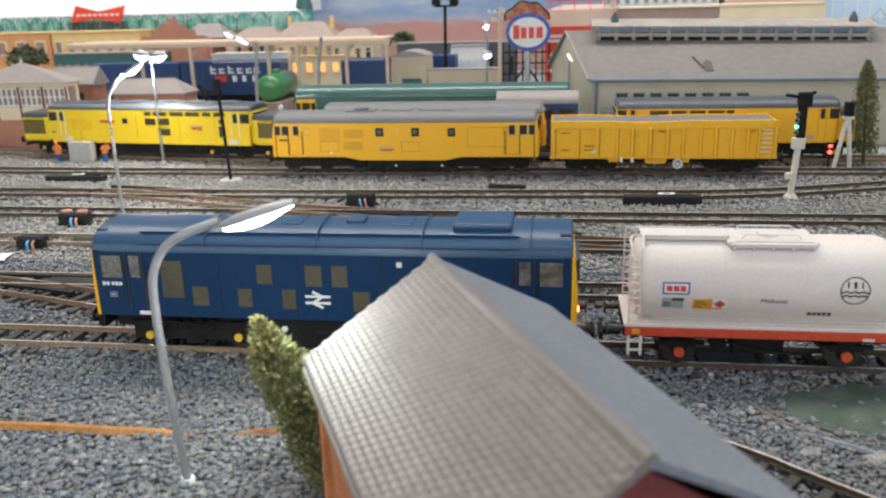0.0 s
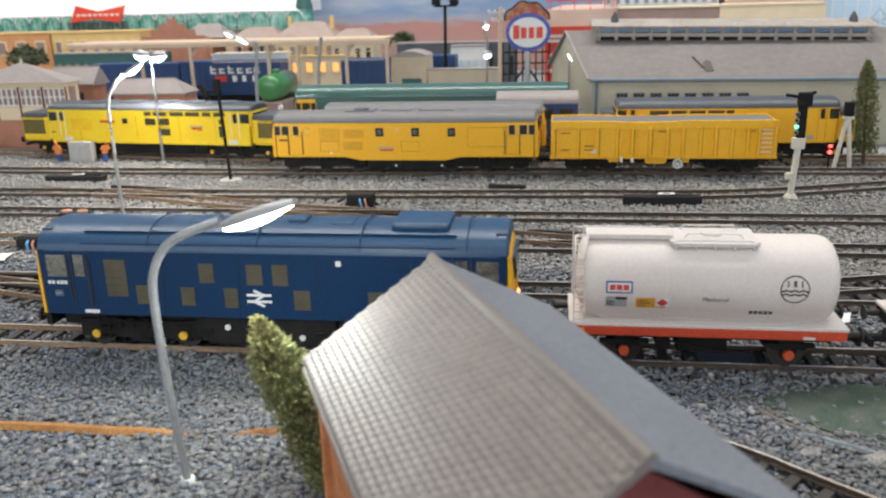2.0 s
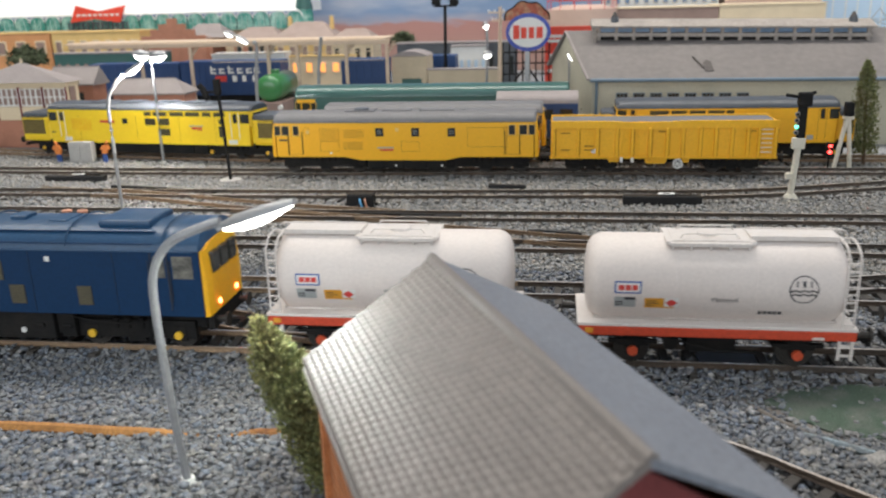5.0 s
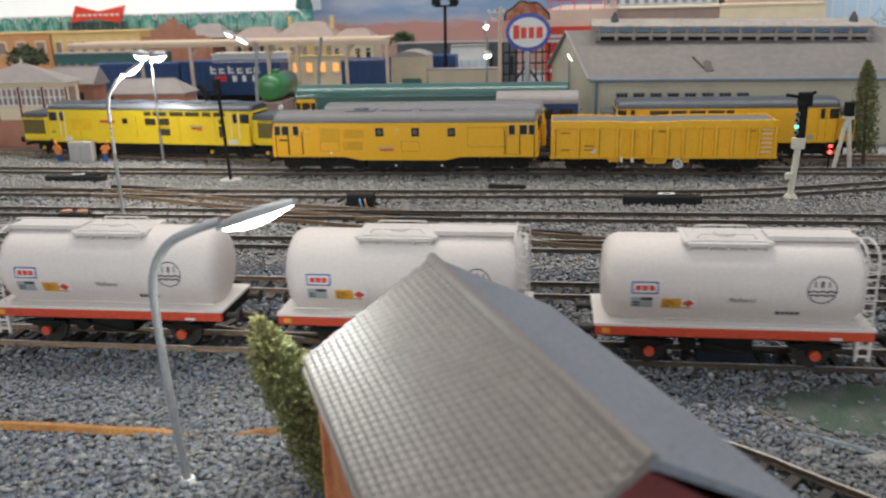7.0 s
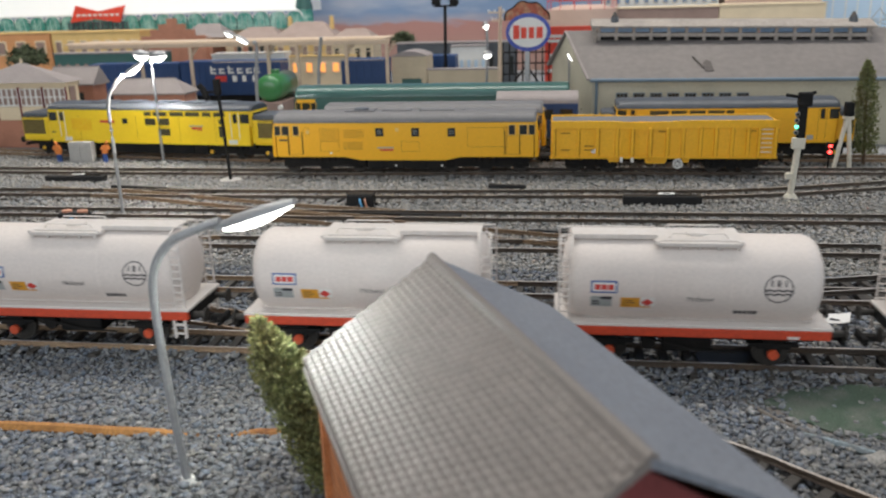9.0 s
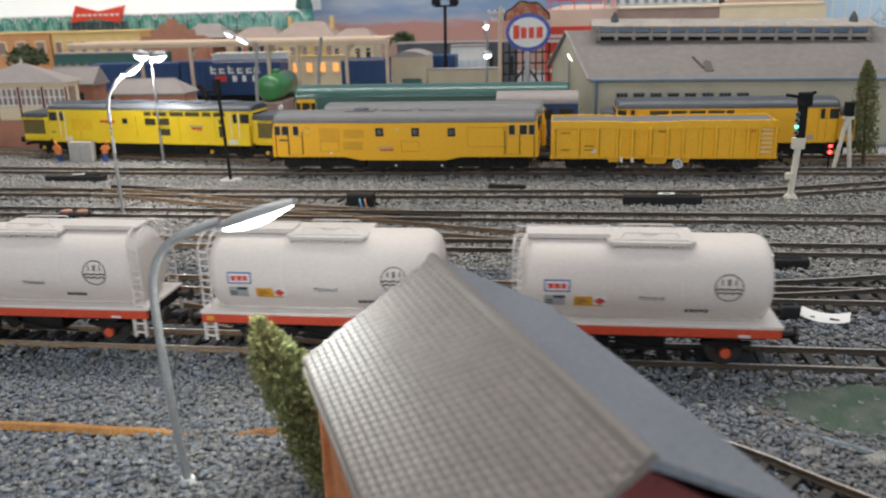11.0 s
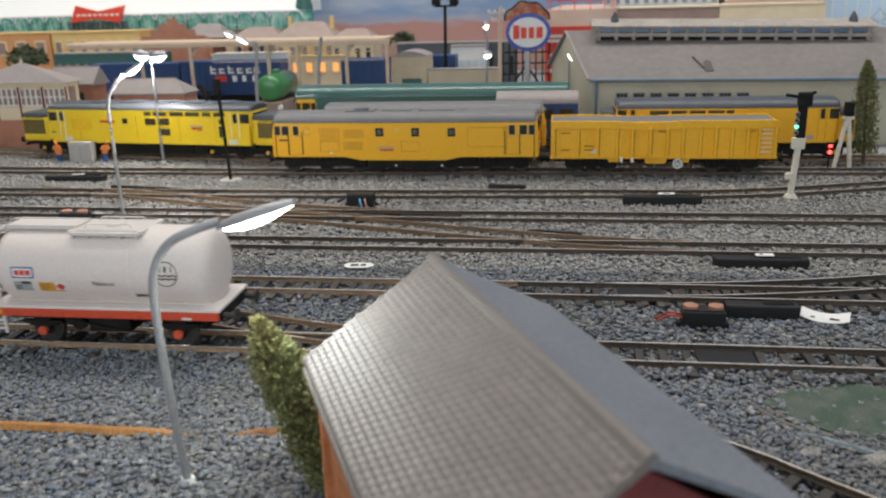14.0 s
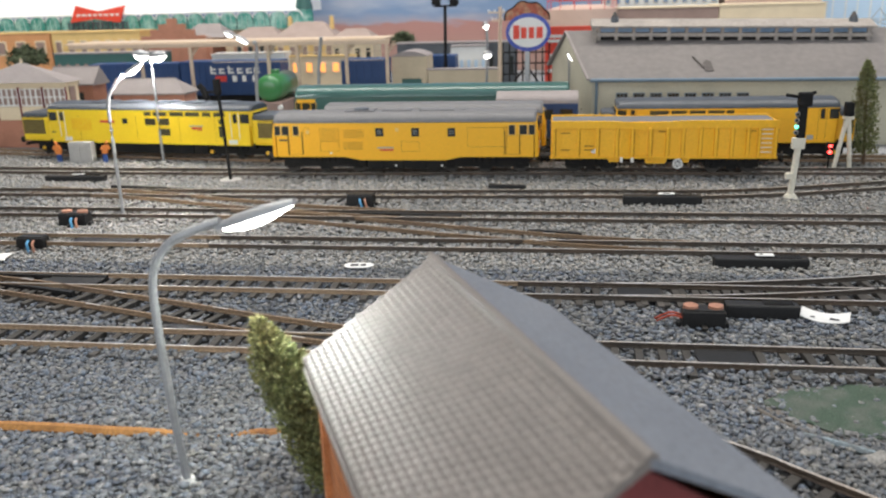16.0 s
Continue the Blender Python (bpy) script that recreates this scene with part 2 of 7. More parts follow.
SLEEPER.materials.append(M["sleeper"])
DUSTY = SLEEPER.copy()
DUSTY.materials[0] = M["dusty"]
SLEEPERS = []
LINES = []


def track(pts, label, rusty=False, gap=0.0092, sleepers=True, tan=None):
    """Two rails on sleepers along the line of points (x, y)."""
    line = bent([(x, y, 0) for x, y in pts], 10)
    t = thing("track", (0, 0, 0), label, "railway track", "tracks of the yard", "structure")
    dense = [line[0]]
    for p in line[1:]:
        if (p - dense[-1]).length > 0.006:
            dense.append(p)
    LINES.extend((p.x, p.y) for p in dense)
    for side in (-1, 1):
        bm = fresh()
        rings = []
        for i, p in enumerate(dense):
            d = (dense[min(i + 1, len(dense) - 1)] - dense[max(i - 1, 0)]).normalized()
            n = Vector((-d.y, d.x, 0))
            c = p + n * side * 0.0086
            prof = ((-0.0008, 0.0042), (0.0008, 0.0042), (0.0008, 0.0045), (0.0002, 0.0048), (0.0002, 0.0056), (0.0005, 0.0058), (0.0005, 0.0065), (-0.0005, 0.0065), (-0.0005, 0.0058), (-0.0002, 0.0056), (-0.0002, 0.0048), (-0.0008, 0.0045))
            rings.append([c + n * a + Vector((0, 0, z)) for a, z in prof])
        loft(bm, rings)
        o = part("rail", bm, M["rust_rail" if rusty else "rail"], t)
        o.data.materials.append(M["rail_top"])
        o.data.materials.append(M["tan_rail"])
        for f in o.data.polygons:
            top = f.normal.z > 0.9 and f.center.z > 0.0063 and not (rusty and f.index % 7)
            f.material_index = 1 if top else 2 if tan is not None and f.center.x < tan else 0
    if sleepers:
        run = 0.0
        for a, b in zip(dense, dense[1:]):
            step = (b - a).length
            while run < step:
                p = a + (b - a) * (run / step)
                s = new("sleeper", SLEEPER if p.y < 0.41 else DUSTY)
                s.parent = t
                s.matrix_basis = pose(p.x, p.y, random.uniform(-0.0003, 0.0002) - (0.0007 if p.y > 0.41 else 0), 0, 0, math.degrees(math.atan2(b.y - a.y, b.x - a.x)) + random.uniform(-2, 2))
                SLEEPERS.append(s)
                run += gap
            run -= step
    return t


NEAR = 0.3011
track([(-0.5, NEAR), (-0.2, NEAR), (0.1, NEAR), (0.4, NEAR)], "running line of steel rails on dark sleepers", tan=-0.085)
track([(-0.55, 0.370), (-0.2, 0.3713), (0.1, 0.372), (0.4, 0.372)], "second running line of steel rails on dark sleepers", tan=-0.03)
track([(-0.65, 0.4425), (-0.2, 0.444), (0.1, 0.444), (0.45, 0.4446)], "third running line of steel rails on dark sleepers", tan=-0.2)
track([(-0.7, 0.511), (-0.2, 0.5085), (0.1, 0.5085), (0.5, 0.508)], "fourth running line of steel rails on dark sleepers")
track([(-0.8, 0.573), (-0.24, 0.566), (0.02, 0.572), (0.12, 0.575), (0.2315, 0.6038), (0.4, 0.66)], "yard line curving away on dark sleepers")
track([(-0.85, 0.66), (-0.29, 0.645), (0.0, 0.650), (0.5, 0.652)], "siding that carries the grey-roofed yellow locomotive")
track([(-0.9, 0.785), (-0.50, 0.7332), (-0.26, 0.7022), (-0.12, 0.7025), (0.0, 0.7035), (0.2, 0.7035), (0.6, 0.70)], "far siding on brown ballast", rusty=True)
track([(-0.36, 0.372), (-0.285, 0.363), (-0.2, 0.3405), (-0.12, 0.3175), (-0.06, 0.305), (0.0, NEAR)], "rusty crossover between the front lines", rusty=True, gap=0.0101)
track([(0.02, 0.372), (0.084, 0.377), (0.158, 0.392), (0.26, 0.425)], "diverging line of steel rails", gap=0.0101)
track([(-0.22, 0.508), (-0.16, 0.499), (-0.06, 0.472), (0.02, 0.453), (0.08, 0.445)], "rusty crossover between the middle lines", rusty=True, gap=0.0101)
track([(-0.40, 0.572), (-0.32, 0.563), (-0.24, 0.541), (-0.17, 0.522), (-0.1, 0.510)], "rusty crossover at the yard throat", rusty=True, gap=0.0101)
track([(-0.005, 0.262), (0.0506, 0.2271), (0.0683, 0.2129), (0.0848, 0.1997), (0.15, 0.148)], "curved siding beside the house", gap=0.0095)


# ---- foreground house ----
def house():
    k = 1.15
    h = thing("house", (0, 0, 0), "small brick house with grey scalloped-tile roof", "house")
    d = Vector((-0.4391, 0.8984, 0))          # along the ridge, away from the viewer
    s = Vector((0.8984, 0.4391, 0))           # across it, to the right
    A = Vector((-0.0312, 0.1992, 0))          # far end of the ridge
    length, half, zr, ze = 0.1035, 0.0352, 0.1405 - 0.0555 * k, 0.0539
    halves, eaves = {-1: half, 1: 0.0336}, {-1: ze, 1: 0.0583}
    base = Matrix(((s.x, d.x, 0, A.x), (s.y, d.y, 0, A.y), (0, 0, 1, 0), (0, 0, 0, 1)))
    w = half - 0.0045
    for side in (-1, 1):
        x0, x1 = sorted((side * w, side * (w - 0.002)))
        wall = part("wall", box(fresh(), x0, x1, -length + 0.003, -0.003, 0, ze + 0.002, m=base), M["brick"], h)
        for i in range(9):
            z = 0.0035 + i * 0.0055
            part("brick_band", box(fresh(), min(side * w, side * (w + 0.0003)), max(side * w, side * (w + 0.0003)), -length + 0.003, -0.003, z, z + 0.0045, m=base), M["brick"], wall)
        xa, xb = sorted((side * (w - 0.001), side * (w + 0.0018)))
        part("corner_post", box(fresh(), xa, xb, -0.0048, -0.0012, 0, ze, 0.0003, m=base), M["brick"], h)
        part("gutter", tube(fresh(), [base @ Vector((side * (halves[side] - 0.0004), -length + 0.001, eaves[side] - 0.0026)), base @ Vector((side * (halves[side] - 0.0004), -0.001, eaves[side] - 0.0026))], 0.0009, 8), M["tile"], h)
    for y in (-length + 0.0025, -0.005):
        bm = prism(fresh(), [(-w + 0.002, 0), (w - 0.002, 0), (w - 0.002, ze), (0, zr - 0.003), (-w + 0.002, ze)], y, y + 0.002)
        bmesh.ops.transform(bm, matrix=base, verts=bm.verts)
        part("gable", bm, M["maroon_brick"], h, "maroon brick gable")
    # roof slabs
    for side in (-1, 1):
        bm = prism(fresh(), [(0, zr), (side * halves[side], eaves[side]), (side * halves[side], eaves[side] - 0.0014), (0, zr - 0.0018)], -length, 0)
        bmesh.ops.transform(bm, matrix=base, verts=bm.verts)
        slab = part("roof", bm, M["tile" if side < 0 else "slate_plain"], h)
        if side < 0:
            left = slab
    # ridge cap
    bm = prism(fresh(), [(-0.0017, zr - 0.0006), (-0.0009, zr + 0.0006), (0, zr + 0.0009), (0.0008, zr + 0.0006), (0.0014, zr - 0.0004), (0, zr)], -length - 0.0003, 0.0003)
    bmesh.ops.transform(bm, matrix=base, verts=bm.verts)
    part("ridge_cap", bm, M["tile"], h)
    # scalloped tiles on the near slope
    slope = Vector((-half, 0, ze - zr))
    run = slope.length
    dn = slope.normalized()
    up = Vector((dn.z, 0, -dn.x))
    if up.z < 0:
        up = -up
    rows, cols = 22, 38
    pw, ph = length / cols, (run - 0.0016) / rows
    def tile_verts():
        vs, fs = [], []
        n, m = 4, 5
        for j in range(m):
            v = j / (m - 1)
            for i in range(n):
                u = -0.5 + i / (n - 1)
                lift = 0.0001 + 0.00024 * (min(1.0, v / 0.82) - 1.6 * max(0.0, v - 0.82) / 0.18 * 0.5) + 0.00021 * math.cos(u * math.pi)
                vs.append(Vector((0, u * pw * 1.0, 0)) + dn * (ph * v * 1.08) + up * lift)
        for j in range(m - 1):
            for i in range(n - 1):
                k = j * n + i
                fs.append((k, k + n, k + n + 1, k + 1))
        return vs, fs
    vs, fs = tile_verts()
    rot = base.to_3x3()
    me = bpy.data.meshes.new("roof_tile")
    me.from_pydata([rot @ v for v in vs], [], fs)
    me.materials.append(M["tile"])
    rest_v, rest_f = [], []
    for r in range(rows):
        for c in range(cols):
            y = -length + (c + 0.5 + (0.5 if r % 2 else 0)) * pw
            if y > -pw * 0.4:
                continue
            at = base @ (Vector((0, y, zr)) + dn * (0.0012 + r * ph))
            jit = up * random.uniform(-0.00003, 0.00003)
            if 12 <= c < 26 and r < 21:
                o = new("tile", me)
                o.parent = left
                o.matrix_basis = Matrix.Translation(at + rot @ jit)
            else:
                b0 = len(rest_v)
                rest_v += [rot @ (v + jit) + at for v in vs]
                rest_f += [tuple(i + b0 for i in f) for f in fs]
    me2 = bpy.data.meshes.new("tiles")
    me2.from_pydata(rest_v, [], rest_f)
    me2.materials.append(M["tile"])
    o = new("tiles", me2)
    o.parent = left
    o["kind"] = "stuff"


house()


# ---- rolling stock helpers ----
def profile(hw, zb, zs, zt, n=7, tuck=0.0):
    """Half-width, bottom, cantrail and roof top: the outline of a body, seen from its end."""
    pts = [(-hw + tuck, zb), (-hw, zb + 0.004), (-hw, zs)]
    for i in range(1, 2 * n):
        a = math.pi * (1 - i / (2 * n))
        pts.append((hw * math.cos(a) * (1 if abs(math.cos(a)) < 1 else 1), zs + (zt - zs) * math.sin(a) ** 0.9))
    pts += [(hw, zs), (hw, zb + 0.004), (hw - tuck, zb)]
    return pts


def wheelset(parent, x, r, name="wheel"):
    for side in (-1, 1):
        bm = fresh()
        cyl(bm, (x, side * 0.0071, r), (x, side * 0.0094, r), r, seg=24)
        cyl(bm, (x, side * 0.0094, r), (x, side * 0.0098, r), r * 0.78, seg=20)
        part(name, bm, M["steel"], parent, smooth=True)


def bogie(parent, x, wb, axle, r=0.0062, label=""):
    b = part("bogie", fresh_bogie(x, wb), M["black"], parent)
    for dx in (-wb / 2, wb / 2):
        wheelset(b, x + dx, r)
        for side in (-1, 1):
            part("axle_box", cyl(fresh(), (x + dx, side * 0.0125, 0.0066), (x + dx, side * 0.0142, 0.0066), 0.0017, seg=14), M[axle], b, label)


def fresh_bogie(x, wb):
    bm = fresh()
    for side in (-1, 1):
        y0, y1 = sorted((side * 0.0108, side * 0.0128))
        box(bm, x - wb / 2 - 0.007, x + wb / 2 + 0.007, y0, y1, 0.0048, 0.0125, 0.0005)
        for dx in (-wb / 2, wb / 2):
            box(bm, x + dx - 0.003, x + dx + 0.003, y0 - 0.0003, y1 + 0.0003, 0.0038, 0.0105, 0.0004)
        for dx in (-0.008, -0.003, 0.003, 0.008):
            cyl(bm, (x + dx, side * 0.0125, 0.009), (x + dx, side * 0.0125, 0.0135), 0.0014, seg=8)
        box(bm, x - 0.004, x + 0.004, y0, y1, 0.003, 0.006, 0.0004)
    box(bm, x - wb / 2 - 0.005, x + wb / 2 + 0.005, -0.0105, 0.0105, 0.0095, 0.0125)
    return bm


def panel(name, parent, mat, x0, x1, z0, z1, y, depth=0.0003, label="", bevel=0.0):
    """A flat plate on a body's near or far side; y is the face it lies on."""
    a, b = (y - depth, y) if y < 0 else (y, y + depth)
    return part(name, box(fresh(), x0, x1, a, b, z0, z1, bevel), M[mat], parent, label)


def buffers(parent, x, sign, z=0.0138):
    for y in (-0.0113, 0.0113):
        bm = fresh()
        cyl(bm, (x, y, z), (x + sign * 0.005, y, z), 0.0013, seg=10)
        cyl(bm, (x + sign * 0.005, y, z), (x + sign * 0.0057, y, z), 0.0029, seg=16)
        part("buffer", bm, M["steel"], parent)
    bm = fresh()
    box(bm, x, x + sign * 0.0085 if sign > 0 else x, -0.0015, 0.0015, 0.0075, 0.0095) if sign > 0 else box(bm, x - 0.0085, x, -0.0015, 0.0015, 0.0075, 0.0095)
    box(bm, x + sign * 0.0075 - 0.0008, x + sign * 0.0075 + 0.0008, -0.0055, 0.0055, 0.007, 0.0098)
    part("coupling", bm, M["black"], parent)


def word(text, size, mat, name, parent, place, label=""):
    """Built-in lettering as a mesh; place maps (x, y) of the text to a point."""
    c = bpy.data.curves.new("lettering", "FONT")
    c.body, c.size, c.resolution_u = text, size, 2
    o = new("lettering", c)
    me = bpy.data.meshes.new_from_object(o.evaluated_get(bpy.context.evaluated_depsgraph_get()))
    bpy.data.objects.remove(o)
    for v in me.vertices:
        v.co = place(v.co.x, v.co.y)
    me.materials.clear()
    me.materials.append(mat)
    ob = new(name, me)
    ob.parent = parent
    if label:
        ob["label"] = label
    return ob


# ---- the moving train ----
def cab_end(parent, x, sign, hw, zb, zt, mat, lean=0.003, lights=None, wrap=0.0022):
    """A flat cab front that leans back above its waist."""
    rings = []
    zs = [zb, zb + 0.004, 0.03, 0.037, zt]
    ring_a = [(-hw, z) for z in zs] + [(-hw * 0.7, zt + 0.002), (0, zt + 0.0028), (hw * 0.7, zt + 0.002)] + [(hw, z) for z in zs[::-1]]
    def xs(z, out):
        return x + sign * (out - max(0.0, z - 0.03) * lean * 60)
    rings.append([(x - sign * wrap, y, z) for y, z in ring_a])
    rings.append([(xs(z, 0.0) + sign * 0.0006, y * 0.97, z) for y, z in ring_a])
    rings.append([(xs(z, 0.0014), y * 0.74, z + (0.0006 if z == zb else 0)) for y, z in ring_a])
    f = part("cab_front", loft(fresh(), rings), M[mat], parent)
    for y in (-0.0086, 0.0, 0.0086):
        xa = xs(0.0375, 0.0015)
        part("windscreen", box(fresh(), xa - 0.0011, xa + 0.0011, y - 0.0035, y + 0.0035, 0.033, 0.0415, 0.0006), M["glass"], f)
    part("buffer_beam", box(fresh(), x - 0.0012, x + 0.0012, -hw * 0.9, hw * 0.9, 0.0105, zb, 0.0003), M["black"], f)
    for y in (-0.0088, 0.0088):
        xa = xs(0.0225, 0.0014)
        part("lamp", cyl(fresh(), (xa - sign * 0.0006, y, 0.0205), (xa + sign * 0.0006, y, 0.0205), 0.0011, seg=12), M[lights or "plain_white"], f)
    return f


def loco_shell(t, L, hw, zb, zs, zt, side, roof, cut=0.003, skirt=None, ends=(0.0, 0.0)):
    """Body sides, roof, underframe."""
    e0, e1 = ends
    bm = fresh()
    poly = [(e0 + cut, zb), (L - e1 - cut, zb), (L - e1 - cut, zs), (e0 + cut, zs)]
    if skirt:
        a, b, c, d, low = skirt
        poly = [(e0 + cut, zb), (a, zb), (b, low), (c, low), (d, zb), (L - e1 - cut, zb), (L - e1 - cut, zs), (e0 + cut, zs)]
    prism(bm, poly, -hw, hw)
    part("body", bm, M[side], t)
    n = 14
    def arc(x, k=1.0, drop=0.0):
        pts = []
        for i in range(n + 1):
            a = math.pi * (1 - i / n)
            pts.append((x, (hw + 0.0001) * math.copysign(abs(math.cos(a)) ** 0.82, math.cos(a)) * k, zs + 0.0001 + max(0.0002, (zt - zs) * math.sin(a) ** 0.85 - drop)))
        return pts
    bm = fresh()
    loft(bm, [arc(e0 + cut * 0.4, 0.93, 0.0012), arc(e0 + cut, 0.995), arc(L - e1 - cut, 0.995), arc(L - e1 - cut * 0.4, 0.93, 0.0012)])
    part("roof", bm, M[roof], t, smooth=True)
    bm = fresh()
    box(bm, 0.004, L - 0.004, -hw * 0.62, hw * 0.62, 0.0095, zb)
    box(bm, L * 0.36, L * 0.64, -hw * 0.9, hw * 0.9, 0.0042, zb - 0.0002, 0.0008)
    box(bm, L * 0.33, L * 0.355, -hw * 0.85, hw * 0.85, 0.0065, zb - 0.0002, 0.0006)
    box(bm, L * 0.645, L * 0.67, -hw * 0.85, hw * 0.85, 0.0065, zb - 0.0002, 0.0006)
    part("underframe", bm, M["black"], t)


def door_lines(t, x, w, zb, zs, y, mat="black"):
    for dx in (0, w):
        panel("handrail", t, mat, x + dx - 0.0002, x + dx + 0.0002, zb, zs, y, 0.0004)


def blue_loco():
    L, hw = 0.187, 0.0175
    t = thing("diesel_locomotive", (-0.1796, NEAR, RAIL), "rail-blue model diesel locomotive with yellow ends", "locomotive")
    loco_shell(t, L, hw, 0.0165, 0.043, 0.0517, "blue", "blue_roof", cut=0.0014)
    for x, sgn, li in ((0.0, -1, "plain_white"), (L, 1, "tail")):
        cab_end(t, x, sgn, hw, 0.0165, 0.043, "yellow", lean=0.0015, lights=li, wrap=0.001)
        buffers(t, x, sgn)
    for x, mirrored in ((0.0, False), (L, True)):
        f = (lambda a: a) if not mirrored else (lambda a: L - a)
        for sy in (-hw, hw):
            a, b = sorted((f(0.0042), f(0.0125)))
            panel("cab_window", t, "cab_glass", a, b, 0.0322, 0.0412, sy, 0.0003, bevel=0.0001)
            a, b = sorted((f(0.0158), f(0.02)))
            panel("door_window", t, "cab_glass", a, b, 0.0325, 0.0413, sy, 0.0003, bevel=0.0001)
            a, b = sorted((f(0.0145), f(0.0212)))
            door_lines(t, a, b - a, 0.019, 0.0425, sy, "decal_black")
    grilles = ((0.0285, 0.0372, 0.0245, 0.0395), (0.0406, 0.047, 0.0215, 0.0292), (0.0590, 0.0646, 0.0213, 0.0288), (0.0672, 0.0732, 0.0308, 0.0386),
               (0.0766, 0.082, 0.0208, 0.0288), (0.0863, 0.0926, 0.0303, 0.0385), (0.0966, 0.1026, 0.0303, 0.0386), (0.1044, 0.1108, 0.0205, 0.0284), (0.1335, 0.1395, 0.0205, 0.0284))
    for g in grilles:
        for sy in (-hw, hw):
            p = panel("grille", t, "grille", *g, sy, 0.0003)
            for i in range(5):
                z = g[2] + (g[3] - g[2]) * (i + 0.5) / 5
                y0, y1 = sorted((sy, sy + math.copysign(0.00055, sy)))
                part("louvre", box(fresh(), g[0] + 0.0003, g[1] - 0.0003, y0, y1, z - 0.00025, z + 0.00025), M["grille"], p)
    # double-arrow emblem, as plain bars
    for sy in (-hw, hw):
        y0, y1 = sorted((sy, sy + math.copysign(0.0002, sy)))
        bm = fresh()
        for zz in (0.0236, 0.0262):
            box(bm, 0.0856, 0.0955, y0, y1, zz - 0.0005, zz + 0.0005)
        for (xa, za), (xb, zb2) in (((0.0885, 0.0281), (0.0925, 0.0262)), ((0.0925, 0.0262), (0.0885, 0.0236)), ((0.0925, 0.0262 - 0.0026 + 0.0026), (0.0885, 0.0281)), ((0.0925, 0.0217), (0.0885, 0.0236)), ((0.0885, 0.0236), (0.0925, 0.0262))):
            d = Vector((xb - xa, 0, zb2 - za))
            n = Vector((-d.z, 0, d.x)).normalized() * 0.0005
            loft(bm, [[(xa + n.x, y, za + n.z), (xb + n.x, y, zb2 + n.z), (xb - n.x, y, zb2 - n.z), (xa - n.x, y, za - n.z)] for y in (y0 - 0.00002, y1 + 0.00002)])
        part("emblem", bm, M["decal_white"], t, "white double-arrow emblem")
    for k in (0.0037, 0.0053, 0.0074, 0.009, 0.0106):
        panel("number_bar", t, "decal_white", k, k + 0.0012, 0.0291, 0.0305, -hw, 0.0002)
    for b in ((0.0062, 0.0092, 0.0262, 0.0264), (0.0062, 0.0092, 0.0242, 0.0244), (0.0062, 0.0064, 0.0242, 0.0264), (0.009, 0.0092, 0.0242, 0.0264), (0.0068, 0.0086, 0.0249, 0.0257)):
        panel("data_panel", t, "data_grey", *b, -hw, 0.0002)
    for x, z in ((0.0758, 0.0118), (0.106, 0.0082)):
        part("gauge", cyl(fresh(), (x, -0.0162, z), (x, -0.0152, z), 0.0012, seg=12), M["plain_white"], t, "small white gauge")
    for x in (0.0035, L - 0.0035):
        part("horn_box", box(fresh(), x - 0.0022, x + 0.0022, -0.0125, -0.0065, 0.0476, 0.0505, 0.0005), M["dark_blue"], t)
    for z in (0.0458, 0.0496):
        part("roof_rib", box(fresh(), 0.02, L - 0.02, -0.0177 if z < 0.047 else -0.0139, -0.0166 if z < 0.047 else -0.0126, z, z + 0.0004), M["blue"], t)
    for x in (0.062, 0.0745, 0.118):
        part("roof_vent", box(fresh(), x, x + 0.008, -0.006, 0.006, 0.0509, 0.0521, 0.0004), M["blue_roof"], t)
    for x in (0.0135, 0.0222, L - 0.0135, L - 0.0222):
        part("grab_handle", tube(fresh(), [(x, -hw - 0.0006, 0.0225), (x, -hw - 0.0006, 0.0395)], 0.0002, 5), M["steel"], t)
    for x in (0.052, 0.0832, 0.1145, 0.15):
        panel("door_seam", t, "dark_blue", x, x + 0.0002, 0.0175, 0.0425, -hw, 0.0002)
    bm = fresh()
    for x in (0.0645, 0.088, 0.1105, 0.1225):
        box(bm, x, x + 0.006, -0.0155, -0.0125, 0.0055, 0.0155, 0.0005)
        cyl(bm, (x + 0.001, -0.0158, 0.0105), (x + 0.005, -0.0158, 0.0105), 0.0009, seg=8)
    tube(bm, bent([(0.02, -0.0152, 0.0148), (0.045, -0.0155, 0.012), (0.066, -0.0152, 0.0145)], 5), 0.0004, 5)
    tube(bm, bent([(0.125, -0.0152, 0.0148), (0.148, -0.0155, 0.012), (0.168, -0.0152, 0.0145)], 5), 0.0004, 5)
    part("tank_gear", bm, M["black"], t)
    panel("step_plate", t, "plain_white", 0.0178, 0.0238, 0.0172, 0.0186, -hw, 0.0004)
    panel("nameplate", t, "decal_white", 0.1216, 0.1236, 0.0385, 0.0405, -hw, 0.0003)
    # roof furniture
    for x0, x1 in ((0.142, 0.164),):
        part("roof_hatch", box(fresh(), x0, x1, -0.0105, 0.0105, 0.0503, 0.0535, 0.0012), M["blue_roof"], t)
    for x in (0.047, 0.091, 0.131, 0.171):
        bm = fresh()
        pts = [(x, 0.0176 * math.copysign(abs(math.cos(a)) ** 0.82, math.cos(a)), 0.0432 + 0.0095 * math.sin(a) ** 0.85) for a in [math.pi * (i + 0.6) / 15.2 for i in range(15)]]
        tube(bm, pts, 0.00035, 5)
        part("roof_seam", bm, M["blue_roof"], t)
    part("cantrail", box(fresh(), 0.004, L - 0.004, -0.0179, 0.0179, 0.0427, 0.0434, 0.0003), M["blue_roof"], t)
